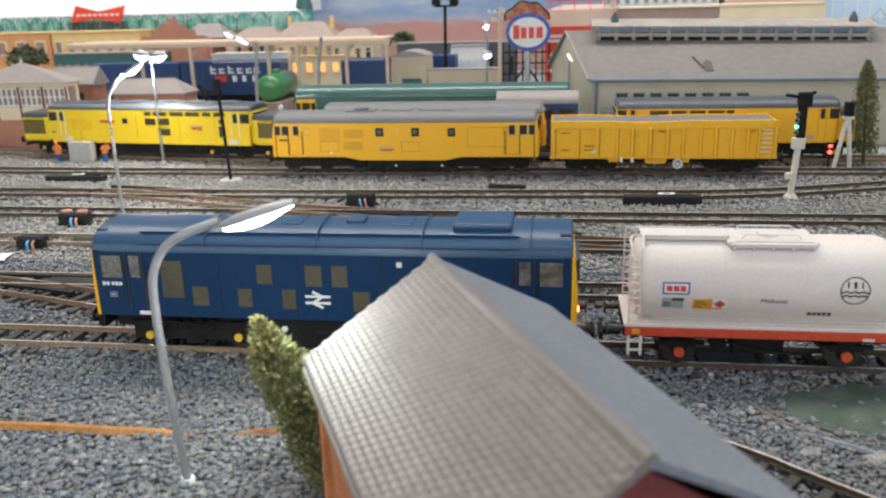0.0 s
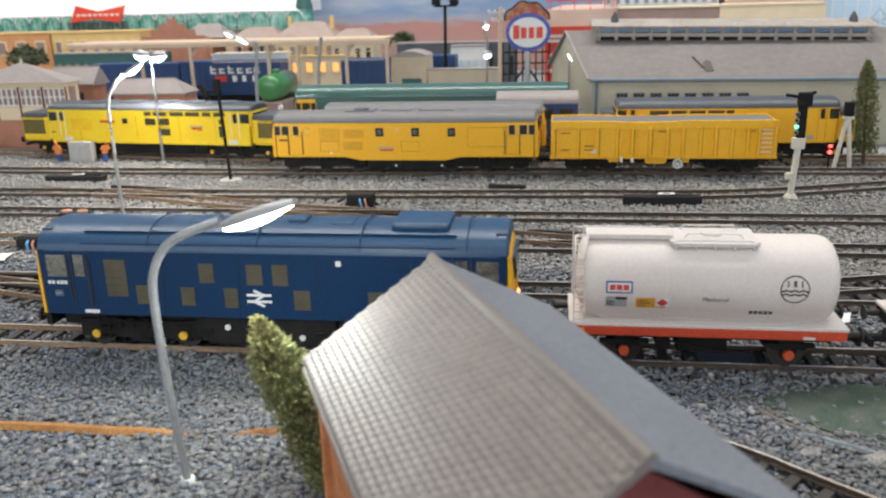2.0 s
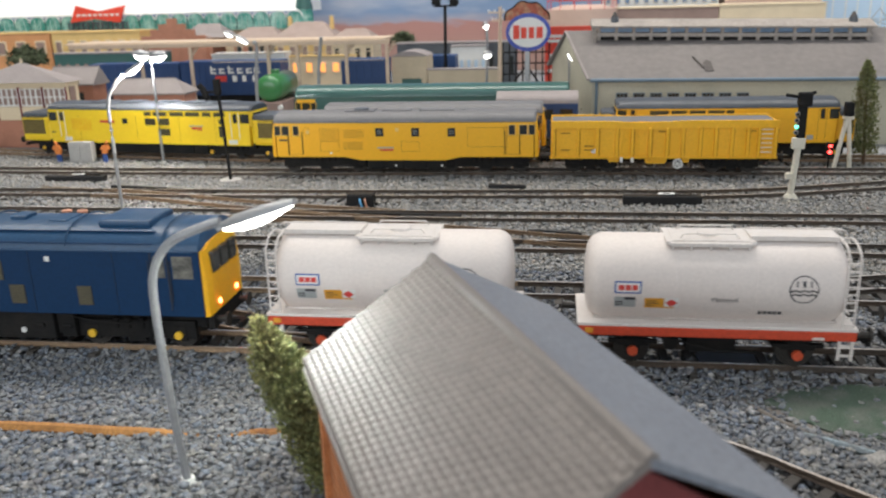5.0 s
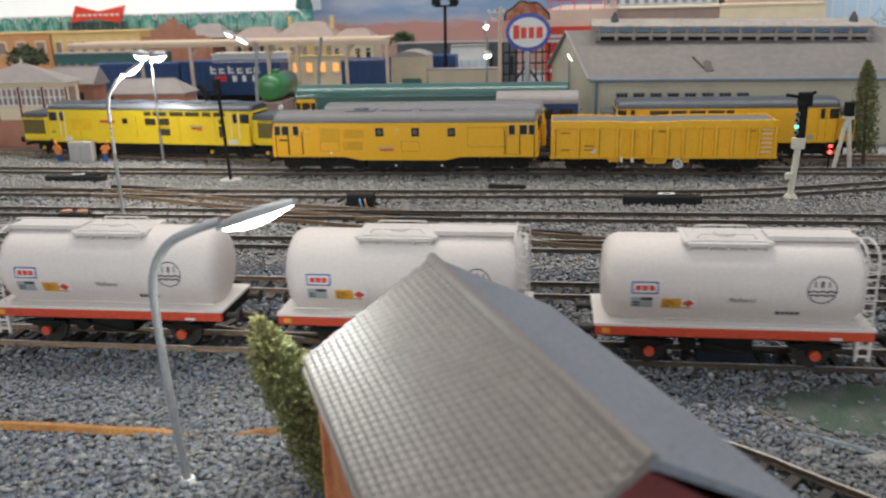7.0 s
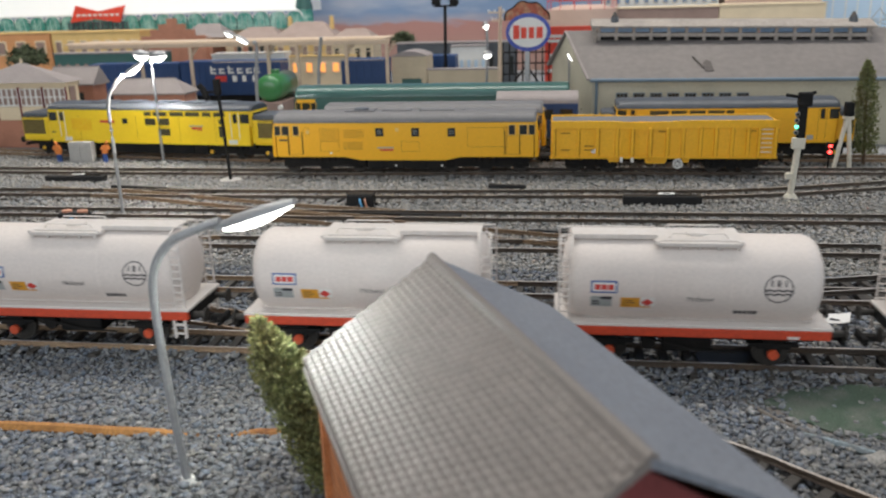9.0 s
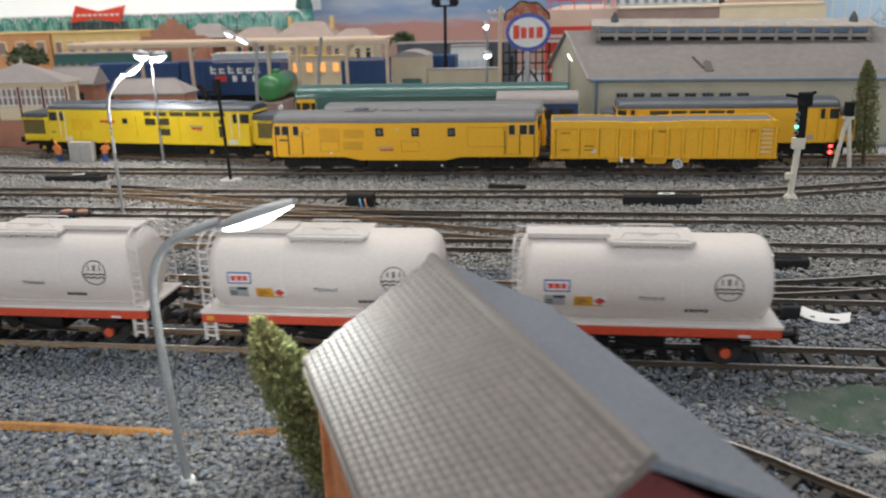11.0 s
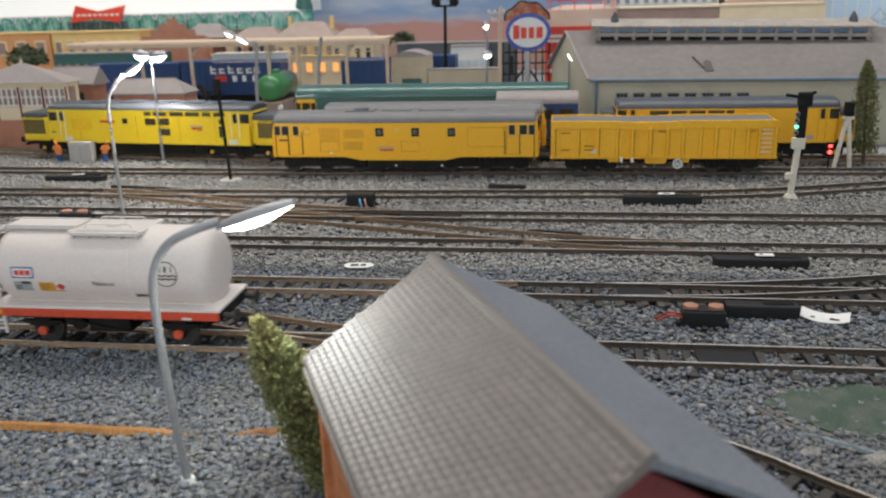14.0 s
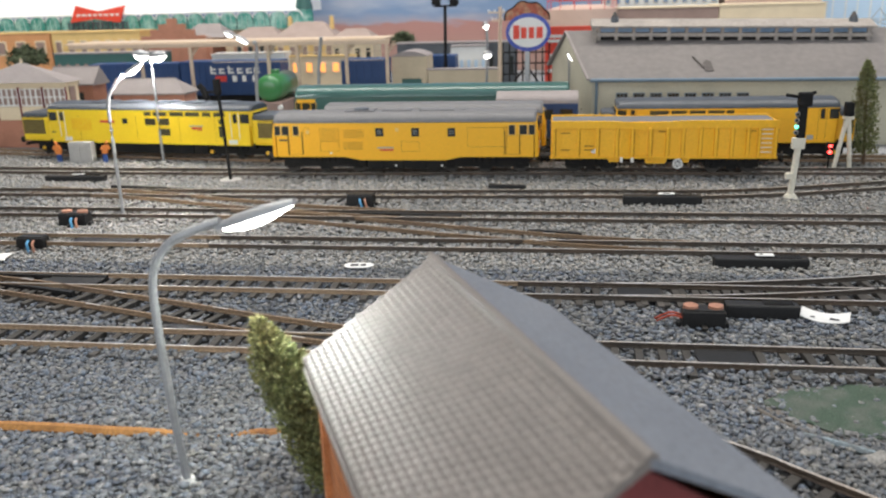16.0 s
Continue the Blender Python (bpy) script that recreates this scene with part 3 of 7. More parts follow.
    part("exhaust", box(fresh(), 0.1, 0.107, -0.004, 0.004, 0.051, 0.0532, 0.0006), M["blue_roof"], t)
    for x in (0.037, 0.153):
        bogie(t, x, 0.0372, "axle_yellow", label="yellow axle box cover")
    for x, s in ((0.024, 1), (0.163, -1)):
        bm = fresh()
        for z in (0.006, 0.010):
            box(bm, x - 0.002, x + 0.002, -0.0165, -0.0135, z, z + 0.0005)
        box(bm, x - 0.0022, x - 0.0018, -0.0165, -0.0158, 0.006, 0.0165)
        box(bm, x + 0.0018, x + 0.0022, -0.0165, -0.0158, 0.006, 0.0165)
        part("step", bm, M["black"], t)
    return t


TANK_R, TANK_Z = 0.0163, 0.0314


def on_tank(x, z, lift=0.00012):
    """The point of the tank's near side at height z."""
    c = max(-0.999, min(0.999, (z - TANK_Z) / TANK_R))
    a = math.asin(c)
    r = TANK_R + lift
    return Vector((x, -r * math.cos(a), TANK_Z + r * math.sin(a)))


def patch(name, parent, mat, x0, x1, z0, z1, lift=0.0001, label=""):
    bm = fresh()
    n = 6
    rows = [[bm.verts.new(on_tank(x, z0 + (z1 - z0) * i / n, l)) for i in range(n + 1) for x in (x0, x1)] for l in (lift, lift - 0.00008)]
    f, b = rows
    for i in range(n):
        bm.faces.new((f[2 * i], f[2 * i + 1], f[2 * i + 3], f[2 * i + 2]))
        bm.faces.new((b[2 * i], b[2 * i + 2], b[2 * i + 3], b[2 * i + 1]))
    return part(name, bm, M[mat], parent, label)


def ladder(parent, x, y, z0, z1, wide=0.0042, along="x", name="ladder", rungs=9, r=0.0003):
    bm = fresh()
    for s in (-1, 1):
        box(bm, x + s * wide / 2 - r, x + s * wide / 2 + r, y - r, y + r, z0, z1)
    for i in range(rungs):
        z = z0 + (z1 - z0) * (i + 0.5) / rungs
        box(bm, x - wide / 2, x + wide / 2, y - r * 0.8, y + r * 0.8, z - r * 0.8, z + r * 0.8)
    return part(name, bm, M["tank_fitting"], parent)


def tank_wagon(ladder_right):
    """Origin at the left end of the frame, on the rail."""
    t = thing("tank_wagon", (0, NEAR, RAIL), "white four-wheeled chemical tank wagon on red frame", "tank wagon", "tank wagons of the train")
    L = 0.0985
    bm = fresh()
    rings = []
    a, b, cap = 0.0028, 0.0957, 0.0062
    prof = [(a, 0.25), (a + 0.0003, 0.5), (a + 0.0009, 0.72), (a + 0.002, 0.86), (a + 0.0038, 0.95), (a + cap, 1.0)]
    prof += [(b - (x - a), k) for x, k in prof[::-1]]
    for x, k in prof:
        rings.append([(x, TANK_R * k * math.sin(q * math.tau / 40), TANK_Z + TANK_R * k * math.cos(q * math.tau / 40)) for q in range(40)])
    loft(bm, rings)
    tank = part("tank", bm, M["white"], t, smooth=True)
    for x in (0.0345, 0.0625):
        part("weld_seam", tube(fresh(), [(x, (TANK_R) * math.sin(q), TANK_Z + (TANK_R) * math.cos(q)) for q in [i * math.tau / 36 for i in range(37)]], 0.00012, 4), M["white"], tank)
    # frame
    bm = box(fresh(), 0.0, L, -0.0158, 0.0158, 0.0166, 0.0178, 0.0003)
    box(bm, 0.006, L - 0.006, -0.010, 0.010, 0.0172, 0.0185)
    part("deck", bm, M["tank_fitting"], t)
    for s in (-1, 1):
        y0, y1 = sorted((s * 0.0142, s * 0.016))
        sole = part("solebar", box(fresh(), 0.0006, L - 0.0006, y0, y1, 0.0132, 0.0166, 0.0002), M["red"], t, "red solebar")
        part("data_plate", box(fresh(), 0.003, 0.0058, s * 0.0162 - 0.0002, s * 0.0162 + 0.0002, 0.0142, 0.016), M["decal_orange"], sole)
        part("data_plate", box(fresh(), 0.083, 0.087, s * 0.0162 - 0.0002, s * 0.0162 + 0.0002, 0.0136, 0.0145), M["tank_fitting"], sole)
    for x in (0.0, L - 0.0016):
        part("headstock", box(fresh(), x, x + 0.0016, -0.0141, 0.0141, 0.0125, 0.0165), M["black"], t)
    bm = fresh()
    box(bm, 0.004, L - 0.004, -0.009, 0.009, 0.0098, 0.0135)
    box(bm, 0.04, 0.058, -0.0115, 0.0115, 0.0055, 0.0135, 0.0006)
    cyl(bm, (0.035, -0.0105, 0.0085), (0.035, 0.0105, 0.0085), 0.003)
    for s in (-1, 1):
        for x in (0.0206, 0.0793):
            y = s * 0.0122
            prism(bm, [(x - 0.0042, 0.0133), (x - 0.0022, 0.0045), (x + 0.0022, 0.0045), (x + 0.0042, 0.0133)], y - 0.0005, y + 0.0005)
            box(bm, x - 0.009, x + 0.009, y - 0.0012, y + 0.0012, 0.0092, 0.0105, 0.0003)
            box(bm, x - 0.006, x + 0.006, y - 0.0012, y + 0.0012, 0.0082, 0.0092, 0.0003)
        tube(bm, [(0.03, s * 0.0135, 0.0125), (0.05, s * 0.0138, 0.0075), (0.066, s * 0.0138, 0.0068)], 0.0004, 5)
    part("underframe", bm, M["black"], t)
    for x in (0.0206, 0.0793):
        wheelset(t, x, 0.0068)
        for s in (-1, 1):
            part("axle_box", cyl(fresh(), (x, s * 0.0125, 0.0062), (x, s * 0.0142, 0.0062), 0.0019, seg=16), M["axle_red"], t, "red axle box")
    buffers(t, 0.0, -1, 0.0142)
    buffers(t, L, 1, 0.0142)
    # walkway, hatch, ladders
    f = (lambda x: L - x) if ladder_right else (lambda x: x)
    bm = fresh()
    xa, xb = sorted((f(0.037), f(0.066)))
    for y in (-0.0095, 0.0095):
        box(bm, xa, xb, y - 0.0009, y + 0.0009, 0.0459, 0.0473, 0.0002)
    for x in (xa, xb):
        box(bm, x - 0.0012, x + 0.0012, -0.0095, 0.0095, 0.0463, 0.0477, 0.0002)
    box(bm, xa + 0.001, xb - 0.001, -0.0085, 0.0085, 0.0463, 0.0479, 0.0002)
    for x in np.linspace(xa + 0.001, xb - 0.001, 5):
        box(bm, x - 0.0004, x + 0.0004, -0.0104, -0.0098, 0.0447, 0.0463)
    platform = part("platform", bm, M["tank_fitting"], t)
    part("hatch", cyl(fresh(), ((xa + xb) / 2, 0, 0.0476), ((xa + xb) / 2, 0, 0.0489), 0.0042, 0.0038, seg=20), M["tank_fitting"], platform, smooth=True)
    for y in (-0.006, 0.006):
        part("grab_rail", tube(fresh(), [(xa + 0.004, y, 0.0478), (xa + 0.0055, y, 0.0496), (xb - 0.0055, y, 0.0496), (xb - 0.004, y, 0.0478)], 0.0003, 5), M["tank_fitting"], platform)
    xw0, xw1 = sorted((f(0.006), f(0.037)))
    bm = fresh()
    box(bm, xw0, xw1, -0.0055, 0.0055, 0.0478, 0.0485, 0.0002)
    for y in (-0.0058, 0.0058):
        box(bm, xw0, xw1, y - 0.0003, y + 0.0003, 0.0473, 0.0490)
    part("walkway", bm, M["tank_fitting"], t)
    for s in (-1, 1):
        ladder(t, f(0.0036), s * 0.0148, 0.0174, 0.0433, 0.0038, rungs=9)
        bm = tube(fresh(), bent([(f(0.0056), s * 0.0148, 0.0431), (f(0.006), s * 0.012, 0.0469), (f(0.0065), s * 0.0058, 0.0486)], 4), 0.0005, 6)
        tube(bm, bent([(f(0.0017), s * 0.0148, 0.0431), (f(0.002), s * 0.012, 0.0467), (f(0.0025), s * 0.0058, 0.0484), (f(0.0065), s * 0.0058, 0.0484)], 4), 0.0004, 6)
        part("handrail", bm, M["tank_fitting"], t)
        ladder(t, f(0.0040), s * 0.0158, 0.0058, 0.0132, 0.0044, name="step", rungs=2, r=0.0005)
    bm = fresh()
    for z in (0.023, 0.029, 0.035, 0.041):
        box(bm, f(0.0036) - 0.0002, f(0.0036) + 0.0002, -0.0148, 0.0148, z - 0.0002, z + 0.0002)
    part("end_rail", bm, M["tank_fitting"], t)
    for x in (0.012, 0.0865):
        part("saddle", prism(fresh(), [(x - 0.0025, 0.0178), (x + 0.0025, 0.0178), (x + 0.002, 0.021), (x - 0.002, 0.021)], -0.0085, 0.0085), M["tank_fitting"], t)
    # signs on the near side
    s = patch("sign", tank, "decal_blue", 0.0131, 0.0226, 0.0298, 0.0344, 0.0001, "blue-framed white sign with red bar")
    patch("sign_face", s, "decal_white", 0.0137, 0.022, 0.0304, 0.0338, 0.0002)
    for x0, x1 in ((0.0145, 0.0165), (0.0169, 0.0189), (0.0193, 0.0213)):
        patch("bar", s, "decal_red", x0, x1, 0.0311, 0.0331, 0.0003)
    s = patch("data_panel", tank, "data_grey", 0.0131, 0.0207, 0.0241, 0.0284, 0.0001, "small grey data panel")
    patch("bar", s, "decal_black", 0.0166, 0.0207, 0.0273, 0.0284, 0.0002)
    for z in (0.025, 0.0261):
        patch("bar", s, "decal_black", 0.0136, 0.0162, z, z + 0.0005, 0.0002)
    s = patch("hazard_sign", tank, "decal_orange", 0.0239, 0.0308, 0.0239, 0.0281, 0.0001, "orange and white hazard sign with red diamond")
    patch("sign_face", s, "decal_white", 0.0309, 0.0359, 0.0246, 0.0282, 0.0001)
    patch("sign_edge", s, "decal_orange", 0.0309, 0.0345, 0.0239, 0.0244, 0.0001)
    for x0, x1, z in ((0.0246, 0.0282, 0.0268), (0.0246, 0.029, 0.0258), (0.0246, 0.027, 0.0248)):
        patch("bar", s, "decal_black", x0, x1, z, z + 0.0003, 0.0002)
    bm = fresh()
    bm.faces.new([bm.verts.new(on_tank(x, z, 0.00035)) for x, z in ((0.0312, 0.0264), (0.0333, 0.0248), (0.0355, 0.0264), (0.0333, 0.028))])
    part("diamond", bm, M["decal_red"], s)
    word("Methanol", 0.0025, M["decal_black"], "lettering", tank, lambda x, y: on_tank(0.0472 + x * 0.97, 0.0272 + y * 1.05, 0.0002), "black lettering")
    for i in range(5):
        patch("number_bar", tank, "decal_black", 0.064 + i * 0.0017, 0.0653 + i * 0.0017, 0.0219, 0.0234, 0.0001)
    # round emblem, as plain shapes
    cx, cz, r = 0.0784, 0.0324, 0.005
    bm = fresh()
    ring = [[bm.verts.new(on_tank(cx + q * math.cos(i * math.tau / 40), cz + q * math.sin(i * math.tau / 40), 0.0002)) for i in range(40)] for q in (r, r - 0.0004)]
    for i in range(40):
        j = (i + 1) % 40
        bm.faces.new((ring[0][i], ring[0][j], ring[1][j], ring[1][i]))
    for zz in (-0.0004, -0.0018):
        h = math.sqrt(r * r - zz * zz) - 0.0003
        xs = np.linspace(-h, h, 25)
        up = [bm.verts.new(on_tank(cx + x, cz + zz + 0.00025 * math.cos(x * 2200) + 0.0003, 0.0002)) for x in xs]
        dn = [bm.verts.new(on_tank(cx + x, cz + zz + 0.00025 * math.cos(x * 2200) - 0.0003, 0.0002)) for x in xs]
        for i in range(24):
            bm.faces.new((dn[i], dn[i + 1], up[i + 1], up[i]))
    for x0, x1 in ((-0.0026, -0.0021), (-0.0005, 0.0005), (0.0021, 0.0026)):
        vs = [bm.verts.new(on_tank(cx + x, cz + z, 0.0002)) for x, z in ((x0, 0.001), (x1, 0.001), (x1, 0.0032), (x0, 0.0032))]
        bm.faces.new(vs)
    part("emblem", bm, M["decal_black"], tank, "dark round wave emblem")
    return t


M["tail"] = glowing("tail_lamp_glow", (1.0, 0.14, 0.05), 16.0)
M["data_grey"] = material("grey_transfer", (0.35, 0.37, 0.37), 0.5, vary=0.1)
M["dark_blue"] = material("grimy_dark_blue_paint", (0.003, 0.014, 0.036), 0.5, vary=0.15, coarse=60)
BLUE = blue_loco()
TANKS = [tank_wagon(side) for side in (False, True)]
TANKS = [TANKS[0], TANKS[1], copy_thing(TANKS[1], pose(0, 0, 0)), copy_thing(TANKS[0], pose(0, 0, 0)), copy_thing(TANKS[0], pose(0, 0, 0))]


# ---- yard vehicles ----
M["pale_frame"] = material("pale_yellow_window_frame", (0.8, 0.52, 0.16), 0.5, vary=0.08)
M["nose_grille"] = material("dull_olive_grille", (0.16, 0.12, 0.03), 0.6, vary=0.2, coarse=200)


def yard_loco(at, turn, L, hw, zb, zs, zt, side, roof, label, windows, cab_windows, skirt=None, nose=0.0, bog=0.041, wb=0.055, name="diesel_locomotive"):
    t = thing(name, (at[0], at[1], RAIL), label, "locomotive", "yard locomotives", turn=turn)
    loco_shell(t, L, hw, zb, zs, zt, side, roof, skirt=skirt, ends=(nose, nose))
    for x, sgn in ((0.0, -1), (L, 1)):
        if nose:
            xa, xb = sorted((x, x - sgn * (nose + 0.0025)))
            n = part("nose", box(fresh(), xa, xb, -hw * 0.93, hw * 0.93, zb, 0.0365, 0.0032), M[side], t)
            part("nose_top", box(fresh(), xa + 0.0012, xb - 0.001, -hw * 0.9, hw * 0.9, 0.0335, 0.0402, 0.0028), M[roof], n)
            for s in (-1, 1):
                y0, y1 = sorted((s * hw * 0.93, s * (hw * 0.93 + 0.0003)))
                ga, gb = sorted((x - sgn * 0.002, x - sgn * nose * 0.85))
                part("grille", box(fresh(), ga, gb, y0, y1, zb + 0.007, 0.0335), M["nose_grille"], n)
                for i in range(6):
                    za = zb + 0.0085 + i * 0.0026
                    part("slat", box(fresh(), ga + 0.0006, gb - 0.0006, y0 - 0.0002 if s < 0 else y0, y1 if s < 0 else y1 + 0.0002, za, za + 0.0008), M["nose_grille"], n)
            cab_end(t, x - sgn * nose, sgn, hw, 0.034, zs, side, lean=0.004)
        else:
            cab_end(t, x, sgn, hw, zb, zs, side)
        buffers(t, x, sgn)
    for x0, x1, z0, z1, mt in windows:
        for sy in (-hw, hw):
            w = panel("window", t, mt, x0, x1, z0, z1, sy, 0.0003, bevel=0.0001)
            if mt == "glass" and x1 - x0 > 0.0056 and not nose:
                for z in (0.36, 0.64):
                    zc = z0 + (z1 - z0) * z
                    panel("bar", w, "data_grey", x0 + 0.0015, x1 - 0.0015, zc - 0.0002, zc + 0.0002, sy, 0.0005)
    for x0, x1, z0, z1 in cab_windows:
        for sy in (-hw, hw):
            for a, b in ((x0, x1), (L - x1, L - x0)):
                f = panel("window_frame", t, "pale_frame" if not nose else "black", a - 0.0005, b + 0.0005, z0 - 0.0005, z1 + 0.0005, sy, 0.0003, bevel=0.0001)
                panel("cab_window", f, "glass", a, b, z0, z1, sy, 0.0005, bevel=0.0001)
    for x in (bog, L - bog):
        bogie(t, x, wb, "axle_yellow" if nose else "black")
        wheelset(t, x, 0.0062)
    return t


c31w = [(0.0846, 0.0911, 0.0299, 0.0366, "glass"), (0.1135, 0.1196, 0.0298, 0.0365, "glass"), (0.1421, 0.1482, 0.0297, 0.0363, "glass")]
c31c = [(0.0022, 0.0068, 0.0312, 0.0384), (0.0082, 0.0138, 0.0312, 0.0384), (0.0174, 0.022, 0.0312, 0.0384)]
C31 = yard_loco((-0.2262, 0.650), 0.0, 0.212, 0.0175, 0.0135, 0.0405, 0.0485, "yellow", "roof_grey", "yellow diesel locomotive with plain grey roof", c31w, c31c, skirt=(0.0585, 0.0722, 0.1406, 0.1519, 0.0109))
for x in (0.0129, 0.0246, 0.1867, 0.1983):
    panel("handrail", C31, "black", x - 0.0003, x + 0.0003, 0.0155, 0.034, -0.0175, 0.0005)


# dark yellow for panel joints, and for shade drawn beside the wagon ribs
M["seam"] = material("seam_dirt_and_shade", (0.42, 0.215, 0.015), 0.7, vary=0.3, coarse=120)


def open_wagon():
    t = thing("open_wagon", (-0.004, 0.650, RAIL), "weathered yellow open box wagon with ribbed sides", "wagon")
    L, hw, zt = 0.167, 0.0172, 0.0402
    for s in (-1, 1):
        y0, y1 = sorted((s * hw, s * (hw - 0.0008)))
        n = 40
        rng = np.random.default_rng(5)
        bm = fresh()
        loft(bm, [[(L * i / n, y0 + k, 0.0125), (L * i / n, y1 + k, 0.0125), (L * i / n, y1 + k, zt), (L * i / n, y0 + k, zt)] for i, k in [(i, 0.0004 * math.sin(i * 0.9) + 0.0012 * math.exp(-((i - 18) / 3.0) ** 2)) for i in range(n + 1)]])
        part("side", bm, M["wagon_yellow"], t)
        bm = fresh()
        loft(bm, [[(L * i / n, s * hw - 0.0012 + k, zt - 0.0048 - d), (L * i / n, s * hw + 0.0012 + k, zt - 0.0048 - d), (L * i / n, s * hw + 0.0012 + k, zt + 0.0009 - d), (L * i / n, s * hw - 0.0012 + k, zt + 0.0009 - d)] for i, k, d in [(i, 0.0012 * math.exp(-((i - 18) / 3.0) ** 2), 0.0016 * math.exp(-((i - 17) / 4.5) ** 2)) for i in range(n + 1)]])
        part("top_rail", bm, M["wagon_yellow"], t)
        part("bottom_rail", box(fresh(), -0.0006, L + 0.0006, s * hw - 0.0009, s * hw + 0.0009, 0.0122, 0.0142, 0.0002), M["wagon_yellow"], t)
    for x in (0, L - 0.0008):
        part("end", box(fresh(), x, x + 0.0008, -hw + 0.001, hw - 0.001, 0.0125, zt), M["wagon_yellow"], t)
    part("floor", box(fresh(), 0.001, L - 0.001, -hw + 0.002, hw - 0.002, 0.0125, 0.0135), M["wagon_yellow"], t)
    for x in (0.0022, 0.0205, 0.0352, 0.0498, 0.0612, 0.0745, 0.0872, 0.0985, 0.1112, 0.1225, 0.1342, 0.1455, 0.1535, 0.1652):
        for s in (-1, 1):
            y0, y1 = sorted((s * (hw - 0.001), s * (hw + 0.0022)))
            # dark strip beside each rib paints in its shadow line and some weathering
            part("dirty_seam", box(fresh(), x + 0.0012, x + 0.0018, min(s * hw, s * (hw + 0.0004)), max(s * hw, s * (hw + 0.0004)), 0.0138, zt - 0.0052), M["seam"], t)
            part("rib", box(fresh(), x - 0.0012, x + 0.0012, y0, y1 + (0.0008 if s > 0 else 0), 0.0128, zt - 0.0045, 0.0005), M["wagon_yellow"], t)
    for x0, x1, zl in ((0.0425, 0.0535, 0.0092), (0.0705, 0.0885, 0.0082), (0.098, 0.1055, 0.009)):
        part("side_skirt", prism(fresh(), [(x0, 0.0128), (x0 + 0.002, zl), (x1 - 0.002, zl), (x1, 0.0128)], -hw * 0.94, -hw * 0.94 + 0.003), M["wagon_yellow"], t)
    for x, z in ((0.0075, 0.0185), (0.0075, 0.0315), (0.0255, 0.0185), (0.0255, 0.0215), (0.0805, 0.0325), (0.144, 0.0325)):
        panel("data_bar", t, "seam", x, x + 0.007, z, z + 0.0009, -hw, 0.0005)
    for x in (0.0525, 0.0605):
        part("door_latch", box(fresh(), x, x + 0.0022, -hw - 0.0022, -hw, 0.0095, 0.0135, 0.0004), M["plain_white"], t)
    part("load", box(fresh(), 0.001, L - 0.001, -hw + 0.0022, hw - 0.0022, 0.034, 0.0402, 0.0008), M["roof_grey"], t, "grey load")
    part("underframe", box(fresh(), 0.003, L - 0.003, -0.009, 0.009, 0.0085, 0.0125), M["black"], t)
    bw = part("brake_wheel", tube(fresh(), [(0.0955 + 0.0033 * math.cos(q), -hw - 0.0014, 0.0085 + 0.0033 * math.sin(q)) for q in [i * math.tau / 20 for i in range(21)]], 0.0006, 6), M["plain_white"], t)
    for q in range(3):
        a = q * math.pi / 3
        part("spoke", tube(fresh(), [(0.0955 - 0.0033 * math.cos(a), -hw - 0.0014, 0.0085 - 0.0033 * math.sin(a)), (0.0955 + 0.0033 * math.cos(a), -hw - 0.0014, 0.0085 + 0.0033 * math.sin(a))], 0.0004, 5), M["plain_white"], bw)
    for x in (0.031, 0.136):
        bogie(t, x, 0.026, "black")
    for i in range(6):
        panel("ladder_rung", t, "plain_white", 0.1545, 0.163, 0.017 + i * 0.0034, 0.0176 + i * 0.0034, -hw, 0.0008)
    panel("label", t, "plain_white", 0.031, 0.0345, 0.0165, 0.0195, -hw, 0.0003)
    buffers(t, 0, -1)
    buffers(t, L, 1)
    return t


open_wagon()

c37w = [(x0, x1, 0.0386, 0.0421, "dark_grille") for x0, x1 in ((0.1354, 0.1424), (0.1447, 0.1581), (0.1615, 0.1752), (0.1775, 0.1911), (0.1944, 0.2023), (0.2056, 0.2167))]
c37w += [(0.1356, 0.1464, 0.0302, 0.0361, "dark_grille"), (0.1496, 0.1603, 0.0304, 0.0363, "dark_grille"), (0.1494, 0.1602, 0.0212, 0.0271, "dark_grille"), (0.2102, 0.2153, 0.032, 0.036, "dark_grille"), (0.2095, 0.2156, 0.0202, 0.0301, "dark_grille"), (0.112, 0.1172, 0.0313, 0.0358, "glass")]
c37c = [(0.0338, 0.0412, 0.0336, 0.0405), (0.0455, 0.0482, 0.0335, 0.0405)]
C37 = yard_loco((-0.5005, 0.7333), -7.4, 0.2728, 0.0172, 0.0132, 0.0432, 0.0492, "lemon", "dark_roof", "lemon-yellow nosed diesel locomotive with dark roof", c37w, c37c, nose=0.0305, bog=0.047)
panel("nameplate", C37, "decal_red", 0.0883, 0.1036, 0.0318, 0.034, -0.0172, 0.0003)
for x0, x1, z0, z1, mt in ((0.1803, 0.1939, 0.0295, 0.0305, "data_grey"), (0.1825, 0.1925, 0.0272, 0.0288, "decal_red"), (0.188, 0.1925, 0.0258, 0.0266, "decal_red"), (0.048, 0.0555, 0.0145, 0.0182, "plain_white"), (0.2185, 0.227, 0.0145, 0.0182, "plain_white"), (0.0345, 0.039, 0.0222, 0.023, "decal_black")):
    panel("bar", C37, mt, x0, x1, z0, z1, -0.0172, 0.0003)
fret = panel("fret", C37, "lemon", 0.057, 0.0792, 0.0235, 0.0362, -0.0172, 0.0003)
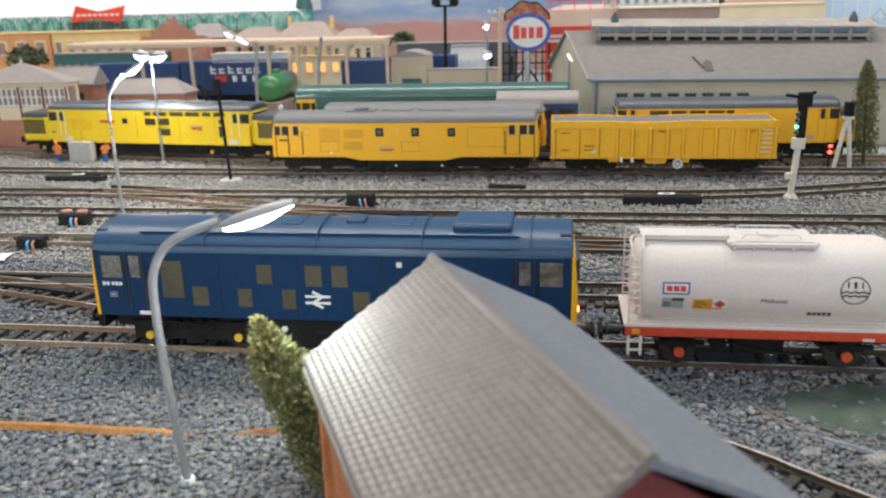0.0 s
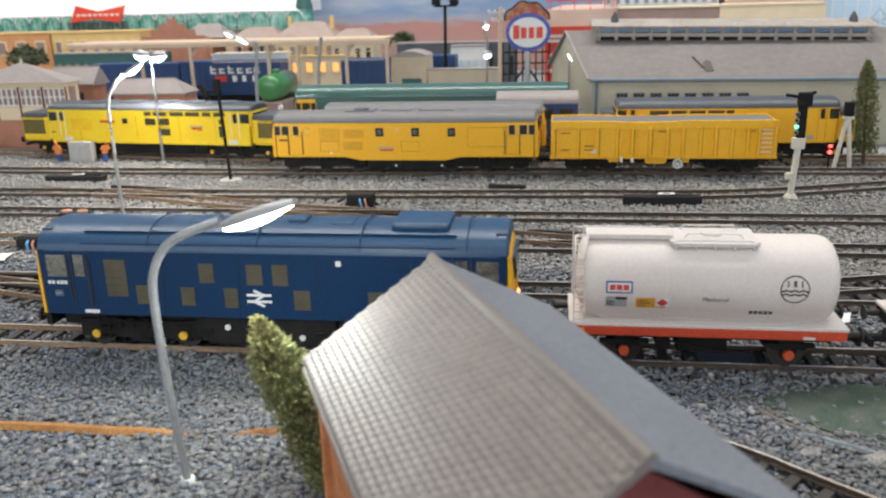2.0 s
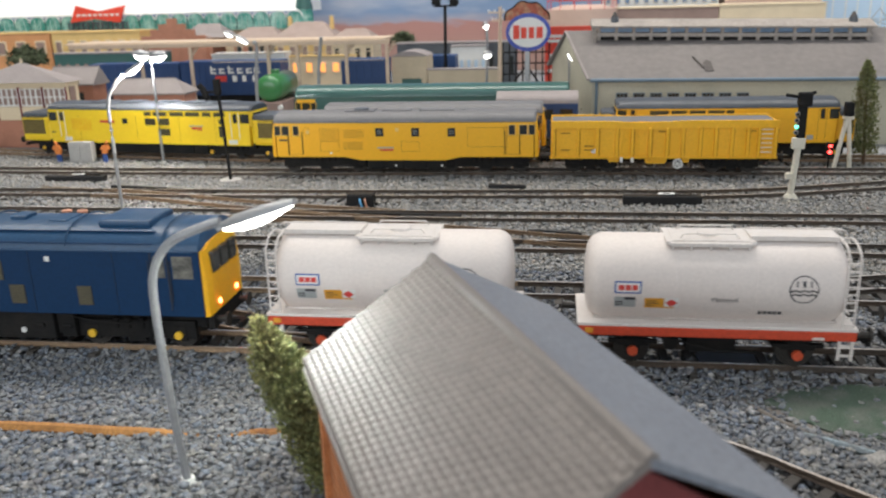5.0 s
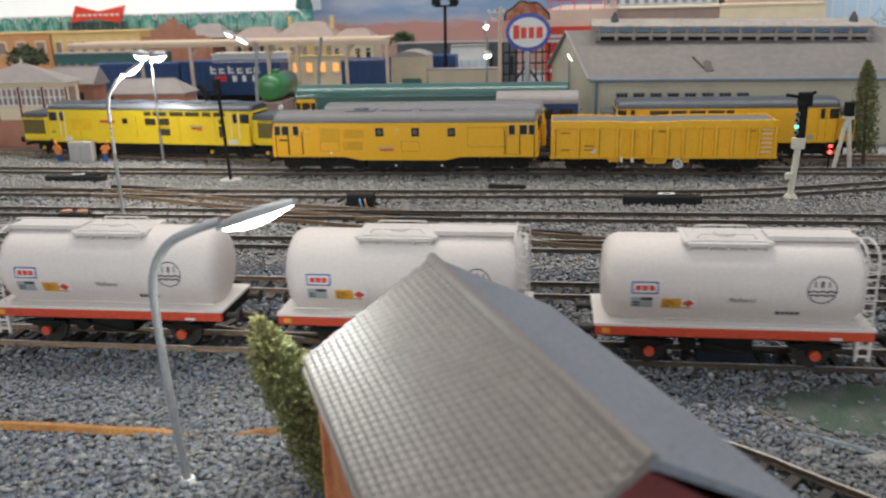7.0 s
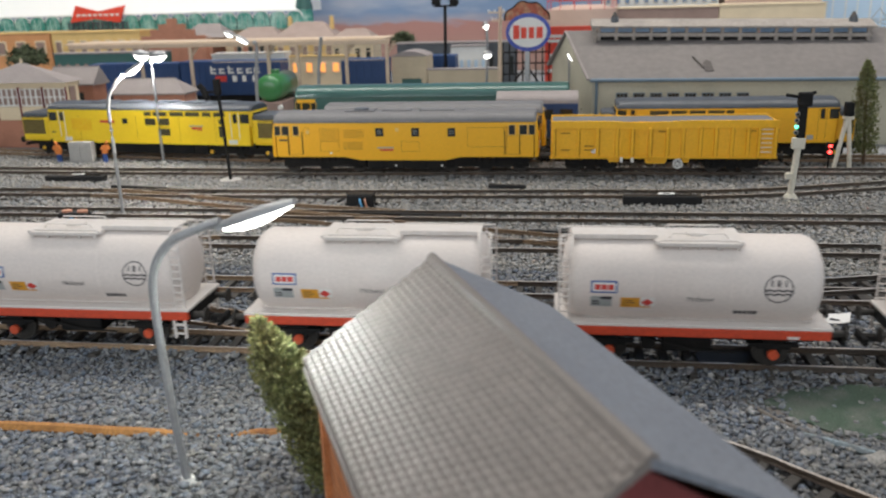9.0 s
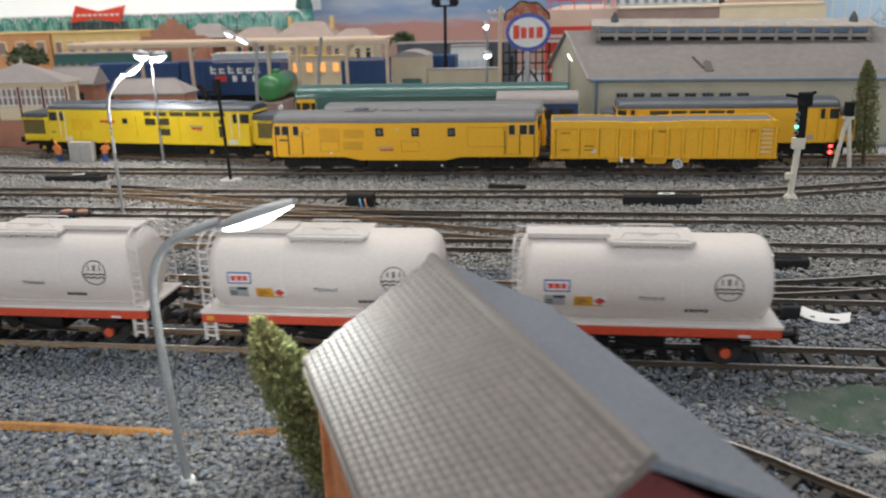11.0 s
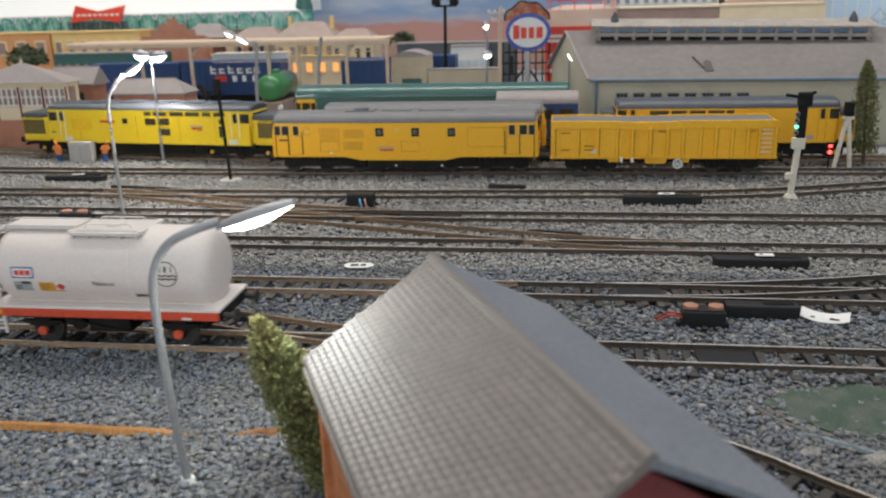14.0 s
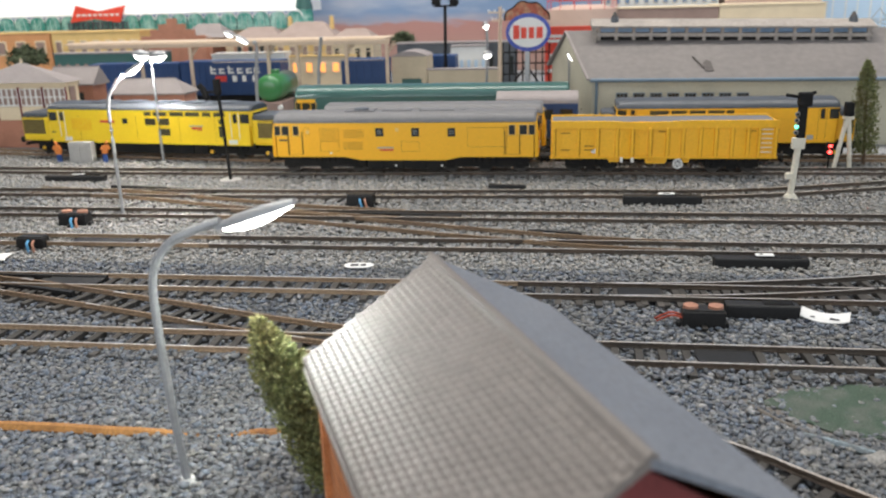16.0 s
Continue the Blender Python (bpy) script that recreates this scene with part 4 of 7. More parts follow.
for i in range(9):
    panel("slat", fret, "yellow", 0.0578 + i * 0.0024, 0.0586 + i * 0.0024, 0.0243, 0.0354, -0.0172, 0.0005)
part("fret_brace", tube(fresh(), [(0.058, -0.0177, 0.0243), (0.0785, -0.0177, 0.0354)], 0.0004, 5), M["lemon"], fret)
for x in (0.044, 0.0498, 0.2215, 0.2295):
    panel("door_edge", C37, "plain_white", x - 0.0003, x + 0.0003, 0.0185, 0.042, -0.0172, 0.0004)
for x in (0.0655, 0.126, 0.17, 0.206):
    panel("panel_seam", C37, "seam", x, x + 0.0002, 0.015, 0.038, -0.0172, 0.0002)
for x in (0.075, 0.105, 0.139, 0.17, 0.2):
    part("roof_hatch", box(fresh(), x, x + 0.02, -0.0085, 0.0085, 0.0478, 0.0498, 0.0005), M["dark_roof"], C37)
bm = fresh()
for x in (0.086, 0.1, 0.118, 0.136, 0.154, 0.168, 0.182):
    box(bm, x, x + 0.013, -0.0155, -0.0125, 0.0045, 0.013, 0.0005)
part("fuel_tank", bm, M["black"], C37)


def outline(t, mat, x0, x1, z0, z1, y, w=0.00025, depth=0.0002, name="panel_seam"):
    """The four thin joints of a panel on a body's side."""
    for b in ((x0, x1, z0, z0 + w), (x0, x1, z1 - w, z1), (x0, x0 + w, z0 + w, z1 - w), (x1 - w, x1, z0 + w, z1 - w)):
        panel(name, t, mat, *b, y, depth)


for b in ((0.0392, 0.0548, 0.0268, 0.0366), (0.0392, 0.0548, 0.018, 0.0262), (0.105, 0.1195, 0.0178, 0.026), (0.1575, 0.1885, 0.0215, 0.0368), (0.0262, 0.0305, 0.031, 0.037), (0.186, 0.1905, 0.032, 0.037), (0.0135, 0.0243, 0.0155, 0.0305), (0.188, 0.1985, 0.0155, 0.0305)):
    outline(C31, "seam", *b, -0.0175)
for x0, x1, z0, z1 in ((0.0581, 0.0756, 0.0286, 0.0356), (0.0575, 0.0745, 0.0193, 0.0258), (0.0402, 0.0538, 0.0278, 0.0358)):
    g = panel("side_grille", C31, "yellow", x0, x1, z0, z1, -0.0175, 0.0003)
    for i in range(5):
        z = z0 + (z1 - z0) * (i + 0.5) / 5
        panel("louvre", g, "seam", x0 + 0.0006, x1 - 0.0006, z - 0.0002, z + 0.0002, -0.0175, 0.0005)
for x0, x1, hy in ((0.058, 0.082, 0.008), (0.088, 0.112, 0.006), (0.118, 0.146, 0.006), (0.15, 0.156, 0.003)):
    part("roof_hatch", box(fresh(), x0, x1, -hy, hy, 0.0478, 0.0492, 0.0004), M["roof_grey"], C31)
for x in (0.0705,):
    part("roof_fan", cyl(fresh(), (x, 0, 0.049), (x, 0, 0.0499), 0.0065, seg=20), M["dark_roof"], C31)
for x, z in ((0.1005, 0.0338), (0.028, 0.0322), (0.1895, 0.0345)):
    panel("plate", C31, "pale_frame", x, x + 0.0028, z, z + 0.0028, -0.0175, 0.0003)
bm = fresh()
for x in (0.078, 0.094, 0.112, 0.126):
    box(bm, x, x + 0.012, -0.0162, -0.013, 0.0035, 0.0112, 0.0005)
part("fuel_tank", bm, M["black"], C31)
for x in (0.1, 0.137):
    part("filler_cap", cyl(fresh(), (x, -0.0168, 0.0065), (x, -0.0162, 0.0065), 0.0009, seg=10), M["plain_white"], C31)
for x0, x1, z0, z1, mt in ((0.0855, 0.099, 0.0205, 0.0215, "data_grey"), (0.088, 0.0985, 0.0185, 0.0198, "decal_red"), (0.0055, 0.0125, 0.0265, 0.0278, "decal_black"), (0.047, 0.0485, 0.016, 0.0175, "plain_white")):
    panel("bar", C31, mt, x0, x1, z0, z1, -0.0175, 0.0003)
ryw = [(a + 0.012, b + 0.012, 0.0376, 0.0412, "dark_grille") for a, b in ((0.0279, 0.0427), (0.0449, 0.057), (0.0593, 0.0714), (0.0737, 0.0863), (0.088, 0.0939))]
ryc = [(0.0146, 0.0206, 0.0345, 0.0413), (0.025, 0.0274, 0.0345, 0.0413)]
SIDED = yard_loco((0.0355, 0.7035), 0.0, 0.2, 0.0172, 0.0148, 0.0425, 0.0498, "yellow", "dark_roof", "yellow nosed diesel locomotive with blue-grey roof", ryw, ryc, nose=0.012)
for x in (0.0232, 0.0292, 0.1706, 0.1766):
    panel("door_seam", SIDED, "seam", x, x + 0.0003, 0.016, 0.042, -0.0172, 0.0002)
panel("data_panel", SIDED, "data_grey", 0.163, 0.168, 0.0175, 0.021, -0.0172, 0.0003)
yard_loco((-0.2, 0.7035), 0.0, 0.19, 0.0172, 0.0125, 0.0395, 0.048, "yellow", "roof_grey", "half-hidden yellow locomotive with grey roof", [], c31c)
GREEN = yard_loco((-0.2555, 0.80), 0.6, 0.268, 0.0172, 0.0125, 0.043, 0.0538, "green", "green", "dark green locomotive with yellow cab", [], c31c)
part("cab_side", box(fresh(), 0.003, 0.0215, -0.0176, 0.0176, 0.0125, 0.0418, 0.0004), M["yellow"], GREEN, "yellow cab side")
part("cab_window", box(fresh(), 0.0085, 0.0165, -0.018, -0.0176, 0.0325, 0.0385), M["glass"], GREEN)


# ---- ballast ----
def stones(name, y0, y1, pitch, size, label, flat=0.0, mat="stone"):
    rng = np.random.default_rng(int(y0 * 1000))
    xs, ys = [], []
    y = y0
    while y < y1:
        x = np.arange(-0.9 * y - 0.02, 0.5 * y + 0.03, pitch)
        xs.append(x + rng.uniform(-0.5, 0.5, len(x)) * pitch)
        ys.append(np.full(len(x), y) + rng.uniform(-0.5, 0.5, len(x)) * pitch)
        y += pitch
    x, y = np.concatenate(xs), np.concatenate(ys)
    lines = np.array(LINES)
    dist = np.full(len(x), 9.0)
    for i in range(0, len(lines), 200):
        part_l = lines[i:i + 200]
        part_l = part_l[(part_l[:, 1] > y0 - 0.03) & (part_l[:, 1] < y1 + 0.03)]
        if len(part_l):
            dx = x[:, None] - part_l[None, :, 0]
            dy = y[:, None] - part_l[None, :, 1]
            dist = np.minimum(dist, np.sqrt((dx * dx + dy * dy).min(axis=1)))
    keep = (abs(dist - 0.0086) > 0.0013) & ~((dist < 0.0075) & (rng.random(len(x)) < (0.5 if y1 < 0.42 else 0.1)))
    inside = ((x - 0.114) / 0.05) ** 2 + ((y - 0.268) / 0.021) ** 2
    keep &= (inside > 1) | (rng.random(len(x)) < 0.32 + 0.5 * np.clip(inside, 0, 1) ** 4)
    x, y, dist = x[keep], y[keep], dist[keep]
    n = len(x)
    z = np.where(dist < 0.0168, rng.uniform(0.0016, 0.0030, n) + (0.0 if y1 < 0.42 else 0.0008), rng.uniform(0.0012, 0.0032, n) + flat)
    shoulder = (dist > 0.0108) & (dist < 0.0175) & (y < NEAR)
    z = np.where(shoulder, rng.uniform(0.0024, 0.0046, n), z)
    s = size * rng.uniform(0.55, 1.25, n)
    s = np.where((dist < 0.0168) & ~shoulder, np.minimum(s, 0.0021), s)
    cube = np.array([(-1, -1, -1), (1, -1, -1), (1, 1, -1), (-1, 1, -1), (-1, -1, 1), (1, -1, 1), (1, 1, 1), (-1, 1, 1)], float) * 0.42
    v = cube[None] * rng.uniform(0.55, 1.15, (n, 8, 3)) * (s[:, None, None] * rng.uniform(0.5, 1.45, (n, 1, 3)))
    q = rng.normal(size=(n, 4))
    q /= np.linalg.norm(q, axis=1)[:, None]
    w_, a, b, c = q.T
    R = np.stack([np.stack([1 - 2 * (b * b + c * c), 2 * (a * b - c * w_), 2 * (a * c + b * w_)], -1),
                  np.stack([2 * (a * b + c * w_), 1 - 2 * (a * a + c * c), 2 * (b * c - a * w_)], -1),
                  np.stack([2 * (a * c - b * w_), 2 * (b * c + a * w_), 1 - 2 * (a * a + b * b)], -1)], -2)
    v = np.einsum("nij,nkj->nki", R, v) * np.array([1.1, 1.1, 0.65]) + np.stack([x, y, z], -1)[:, None]
    quads = np.array([(0, 3, 2, 1), (4, 5, 6, 7), (0, 1, 5, 4), (1, 2, 6, 5), (2, 3, 7, 6), (3, 0, 4, 7)])
    f = (quads[None] + 8 * np.arange(n)[:, None, None]).reshape(-1)
    me = bpy.data.meshes.new(name)
    me.vertices.add(8 * n)
    me.vertices.foreach_set("co", v.reshape(-1))
    me.loops.add(24 * n)
    me.loops.foreach_set("vertex_index", f)
    me.polygons.add(6 * n)
    me.polygons.foreach_set("loop_start", np.arange(0, 24 * n, 4))
    me.update(calc_edges=True)
    me.validate()
    me.materials.append(M[mat])
    tagged(new(name, me), label, "ballast", kind="stuff")


stones("ballast_stones", 0.16, 0.335, 0.0015, 0.002, "loose grey ballast stones around the front line")
stones("ballast_stones", 0.161, 0.30, 0.0014, 0.0017, "small grey ballast chips between the larger stones", flat=-0.0001)
stones("ballast_stones", 0.335, 0.41, 0.0015, 0.0020, "loose grey ballast stones between the running lines")
stones("ballast_stones", 0.41, 0.49, 0.0016, 0.0020, "loose brownish ballast stones between the running lines", mat="yard_stone")
stones("ballast_stones", 0.49, 0.74, 0.0021, 0.0021, "loose grey-brown ballast stones of the yard", mat="yard_stone")


# ---- lamps ----
def lens_head(parent, a, b, wide, thick):
    """A long lamp head from a to b: a shell with a glowing lens below."""
    a, b = Vector(a), Vector(b)
    d = (b - a)
    side = Vector((-d.y, d.x, 0)).normalized() if abs(d.x) + abs(d.y) > 1e-6 else Vector((0, 1, 0))
    nrm = side.cross(d.normalized())
    if nrm.z < 0:
        nrm = -nrm
    def body(z0, z1, k):
        rings = []
        for i in range(9):
            t = i / 8
            w = wide * k * (0.35 + 0.65 * math.sin(math.pi * min(1, t * 0.85 + 0.1)) ** 0.7)
            h = (z1 - z0) * (0.4 + 0.6 * math.sin(math.pi * (0.08 + 0.84 * t)))
            c = a + d * t + nrm * z0
            rings.append([c + side * (w * math.cos(q)) + nrm * (h * math.sin(q)) for q in [math.pi * j / 8 for j in range(9)]])
        return loft(fresh(), rings)
    part("lamp_head", body(0, thick, 1.0), M["post"], parent, smooth=True)
    rings = []
    for i in range(9):
        t = i / 8
        w = wide * 0.85 * math.sin(math.pi * (0.1 + 0.86 * t)) ** 0.9
        c = a + d * (0.06 + 0.9 * t)
        rings.append([c + side * (w * math.cos(q)) - nrm * (thick * 1.05 * math.sin(q) * math.sin(math.pi * (0.1 + 0.82 * t)) ** 1.1 * (1.15 - 0.45 * t)) for q in [math.pi * j / 8 for j in range(9)]])
    part("lens", loft(fresh(), rings), M["lamp"], parent, "glowing white lens", smooth=True)


def street_lamp(at, pts, heads, r, label, wide=0.003, thick=0.0022, base=True):
    t = thing("street_lamp", (0, 0, 0), label, "street lamp", "yard lamps")
    part("pole", tube(fresh(), bent([Vector(at)] + [Vector(p) for p in pts], 6), r, 8), M["post"], t, smooth=True)
    if base:
        part("foot", cyl(fresh(), Vector(at) - Vector((0, 0, 0.001)), Vector(at) + Vector((0, 0, 0.004)), r * 2.6, r * 1.6, 10), M["plain_white"], t)
    for a, b in heads:
        lens_head(t, a, b, wide, thick)
    return t


street_lamp((-0.1085, 0.2035, 0), [(-0.1095, 0.2015, 0.03), (-0.1097, 0.2, 0.060), (-0.1085, 0.2, 0.071), (-0.1035, 0.2, 0.0785), (-0.096, 0.2, 0.0825), (-0.088, 0.2, 0.0852)],
            [((-0.0885, 0.2, 0.083), (-0.0668, 0.2, 0.0902))], 0.00125, "tall grey street lamp with lit curved arm", 0.0032, 0.0026)
area("lamp_glow", (-0.078, 0.2, 0.0845), (-0.074, 0.195, 0.0), 0.016, 0.004, 0.1, (0.93, 1.0, 0.96))
street_lamp((-0.2907, 0.505, 0), [(-0.2905, 0.505, 0.05), (-0.2896, 0.505, 0.081), (-0.2828, 0.505, 0.0918), (-0.276, 0.505, 0.098)],
            [((-0.2755, 0.505, 0.0972), (-0.2622, 0.505, 0.1052))], 0.0012, "grey street lamp with lit curved arm between the lines", 0.003, 0.0024)
street_lamp((-0.3543, 0.697, 0), [(-0.3543, 0.697, 0.05), (-0.3543, 0.697, 0.0975)],
            [((-0.3535, 0.697, 0.0965), (-0.3395, 0.697, 0.0975)), ((-0.3555, 0.697, 0.0975), (-0.370, 0.697, 0.0985))], 0.0014, "twin-headed grey street lamp, lit, beside the siding", 0.0052, 0.0052)
area("lamp_glow", (-0.271, 0.503, 0.0975), (-0.271, 0.53, 0.0), 0.014, 0.004, 0.15, (1.0, 0.96, 0.9))
area("lamp_glow", (-0.3545, 0.695, 0.0935), (-0.36, 0.695, 0.0), 0.03, 0.005, 0.16, (1.0, 0.96, 0.9))
street_lamp((-0.2535, 0.865, 0), [(-0.2525, 0.865, 0.06), (-0.247, 0.865, 0.1035)], [], 0.0019, "grey lamp pole behind the yard")
street_lamp((-0.3225, 0.865, 0), [(-0.3225, 0.865, 0.05), (-0.3185, 0.865, 0.0955), (-0.322, 0.865, 0.0985)],
            [((-0.3265, 0.865, 0.0985), (-0.341, 0.865, 0.1065)), ((-0.343, 0.865, 0.1065), (-0.353, 0.865, 0.1105))], 0.0019, "grey street lamp with lit white head behind the yard", 0.004, 0.003)
street_lamp((-0.0875, 1.0, 0), [(-0.084, 1.0, 0.04), (-0.083, 1.0, 0.072), (-0.083, 1.0, 0.105)], [((-0.0875, 1.0, 0.0735), (-0.0775, 1.0, 0.0735)), ((-0.087, 1.0, 0.106), (-0.081, 1.0, 0.108))], 0.0016, "slim pale yard lamp with glowing heads", 0.005, 0.005)
street_lamp((0.012, 0.86, 0), [(0.012, 0.86, 0.04), (0.0118, 0.855, 0.08)], [((0.0095, 0.85, 0.0845), (0.016, 0.848, 0.0745))], 0.001, "lit lamp before the goods shed gable", 0.0016, 0.001)


def flood_mast():
    t = thing("floodlight_mast", (0, 0, 0), "dark steel mast with floodlight pair", "mast")
    part("pole", tube(fresh(), [(-0.1475, 1.1, 0), (-0.1455, 1.1, 0.128)], 0.0021, 8), M["black"], t)
    part("cross_arm", box(fresh(), -0.160, -0.130, 1.098, 1.102, 0.128, 0.1305), M["black"], t)
    for x in (-0.157, -0.1335):
        part("floodlight", box(fresh(), x - 0.0055, x + 0.0055, 1.094, 1.104, 0.1305, 0.142, 0.001), M["black"], t)


flood_mast()


# ---- trees ----
def brush_tree(base, top, width, n, label, taper=0.35, name="tree"):
    t = thing(name, (0, 0, 0), label, "tree")
    base, top = Vector(base), Vector(top)
    part("trunk", tube(fresh(), [base, base + (top - base) * 0.5, top], [width * 0.14, width * 0.1, width * 0.03], 8), M["bark"], t)
    rng = np.random.default_rng(7 + n)
    axis = (top - base)
    vs, fs = [], []
    for i in range(n):
        u = 0.14 + 0.88 * rng.random()
        w = width * (0.55 + 0.45 * math.sin(math.pi * min(1.0, 0.25 + u * 0.6))) * (1 if u < 0.7 else max(0.12, 1 - ((u - 0.7) / 0.34) ** 2.0))
        w *= 0.86 + 0.22 * math.sin(u * 40 + i % 5)
        a = rng.uniform(0, math.tau)
        r = w * rng.random() ** 0.45
        c = base + axis * u + Vector((r * math.cos(a), r * math.sin(a), 0))
        out = Vector((math.cos(a), math.sin(a), 0.9)).normalized()
        s = width * rng.uniform(0.10, 0.22)
        side = out.cross(Vector(rng.normal(size=3))).normalized() * s * 0.33
        k = len(vs)
        vs += [c - side, c + side, c + out * s + side * 0.25 + Vector(rng.normal(size=3)) * s * 0.2, c + out * s * 0.5 + out.cross(side).normalized() * s * 0.3]
        fs += [(k, k + 1, k + 2), (k + 1, k + 3, k + 2), (k, k + 2, k + 3)]
    me = bpy.data.meshes.new("crown")
    me.from_pydata(vs, [], fs)
    me.materials.append(M["leaf"])
    o = new("crown", me)
    o.parent = t
    return t


brush_tree((-0.0565, 0.2, 0), (-0.0822, 0.2055, 0.0538), 0.0094, 9500, "bushy green model conifer leaning by the house")
brush_tree((0.2455, 0.69, 0), (0.2395, 0.69, 0.083), 0.0097, 5000, "slim green poplar beside the siding")


# ---- signals ----
M["green_lamp"] = glowing("signal_green_glow", (0.1, 1.0, 0.45), 5.0)
M["red_lamp"] = glowing("signal_red_glow", (1.0, 0.05, 0.04), 8.0)
M["cream"] = material("cream_post_paint", (0.68, 0.64, 0.54), 0.6, vary=0.1)
M["concrete"] = material("pale_concrete", (0.42, 0.41, 0.39), 0.85, vary=0.15, fine=1200)


def signal_post():
    t = thing("colour_light_signal", (0.1588, 0.5725, 0), "white-posted colour light signal showing green", "railway signal")
    part("foot", cyl(fresh(), (0, 0, 0), (0, 0, 0.006), 0.0075, 0.0032, 14), M["cream"], t)
    part("post", tube(fresh(), [(0, 0, 0.003), (0.001, 0, 0.02), (0.0025, 0, 0.044)], 0.0021, 10), M["cream"], t)
    part("bracket", box(fresh(), -0.0022, 0.0062, -0.0022, 0.0022, 0.037, 0.0445, 0.0008), M["cream"], t)
    part("junction_box", box(fresh(), -0.0045, -0.0005, -0.0025, 0.0015, 0.0165, 0.0205, 0.0005), M["cream"], t)
    h = part("signal_head", box(fresh(), 0.0004, 0.0056, -0.002, 0.003, 0.0445, 0.0655, 0.0006), M["black"], t)
    part("head_box", box(fresh(), -0.0008, 0.008, -0.003, 0.003, 0.0655, 0.0745, 0.0012), M["black"], t)
    part("feather", tube(fresh(), [(-0.0085, 0, 0.073), (0.0, 0, 0.0715), (0.010, 0, 0.0745)], 0.0012, 6), M["black"], t)
    for i, z in enumerate((0.0485, 0.0525, 0.0565, 0.0605)):
        hood = part("hood", tube(fresh(), [(-0.0008, -0.0022, z), (-0.0014, -0.0042, z)], 0.0016, 10), M["concrete"], h)
        part("lens", cyl(fresh(), (-0.0014, -0.0046, z), (-0.0014, -0.0042, z), 0.0012, seg=12), M["green_lamp" if i == 1 else "glass"], hood)
    part("gantry_arm", box(fresh(), 0.003, 0.006, -0.001, 0.006, 0.0665, 0.069, 0.0003), M["black"], t)


signal_post()


def tripod_signal():
    t = thing("tripod_signal", (0.2205, 0.671, 0), "pale twin-legged signal with black head", "railway signal")
    for x0, x1 in ((-0.004, 0.002), (0.0085, 0.0035)):
        part("leg", tube(fresh(), [(x0, 0, 0), (x1, 0, 0.043)], 0.0017, 8), M["cream"], t)
        part("foot", cyl(fresh(), (x0, 0, 0), (x0, 0, 0.003), 0.0055, 0.0028, 12), M["cream"], t)
    part("cap", box(fresh(), -0.0006, 0.007, -0.002, 0.002, 0.042, 0.0445, 0.0004), M["cream"], t)
    part("signal_head", box(fresh(), -0.0005, 0.006, -0.003, 0.003, 0.0445, 0.0555, 0.0012), M["black"], t)


tripod_signal()


def dwarf_signal():
    t = thing("ground_signal", (0.2115, 0.6685, 0), "small ground signal with two red lights", "railway signal")
    part("stand", tube(fresh(), [(0, 0, 0), (0, 0, 0.02)], 0.0007, 6), M["black"], t)
    for dx in (-0.0045, 0.001):
        part("leg", tube(fresh(), [(dx, 0, 0.0), (0, 0, 0.004)], 0.0006, 6), M["black"], t)
    h = part("signal_head", box(fresh(), -0.0028, 0.0028, -0.001, 0.002, 0.0145, 0.0245, 0.0006), M["black"], t)
    for z, mt in ((0.0172, "red_lamp"), (0.022, "red_lamp")):
        part("lens", cyl(fresh(), (0, -0.0018, z), (0, -0.001, z), 0.0012 if z > 0.02 else 0.0015, seg=12), M[mt], h)


dwarf_signal()


def old_signal():
    t = thing("signal_mast", (-0.2615, 0.624, 0), "dark signal mast with twin heads on round base", "railway signal")
    part("foot", cyl(fresh(), (0, 0, 0), (0, 0, 0.0035), 0.0105, 0.0085, 20), M["concrete"], t)
    part("post", tube(fresh(), [(0, 0, 0.002), (-0.0015, 0, 0.04), (-0.0035, 0, 0.083)], 0.0014, 8), M["black"], t)
    part("head_arm", box(fresh(), -0.017, 0.0, -0.0008, 0.0008, 0.0725, 0.0745), M["black"], t)
    part("signal_head", tube(fresh(), [(-0.0185, 0, 0.079), (-0.0155, 0, 0.076), (-0.0115, -0.001, 0.0675)], 0.0026, 8), M["black"], t)
    part("signal_head", box(fresh(), -0.0062, -0.0008, -0.002, 0.002, 0.0715, 0.0835, 0.0008), M["black"], t)


old_signal()


# ---- point motors, labels, wires ----
M["motor"] = material("black_motor_plastic", (0.016, 0.016, 0.017), 0.5, spec=0.3, vary=0.2, coarse=80)
M["paper"] = material("white_paper", (0.75, 0.75, 0.74), 0.8, vary=0.04)
M["copper"] = material("dull_orange_coil", (0.42, 0.2, 0.13), 0.5, vary=0.15)
M["wire_blue"] = material("blue_wire", (0.08, 0.3, 0.55), 0.5, vary=0.1)
M["wire_red"] = material("red_wire", (0.45, 0.07, 0.035), 0.5, vary=0.1)


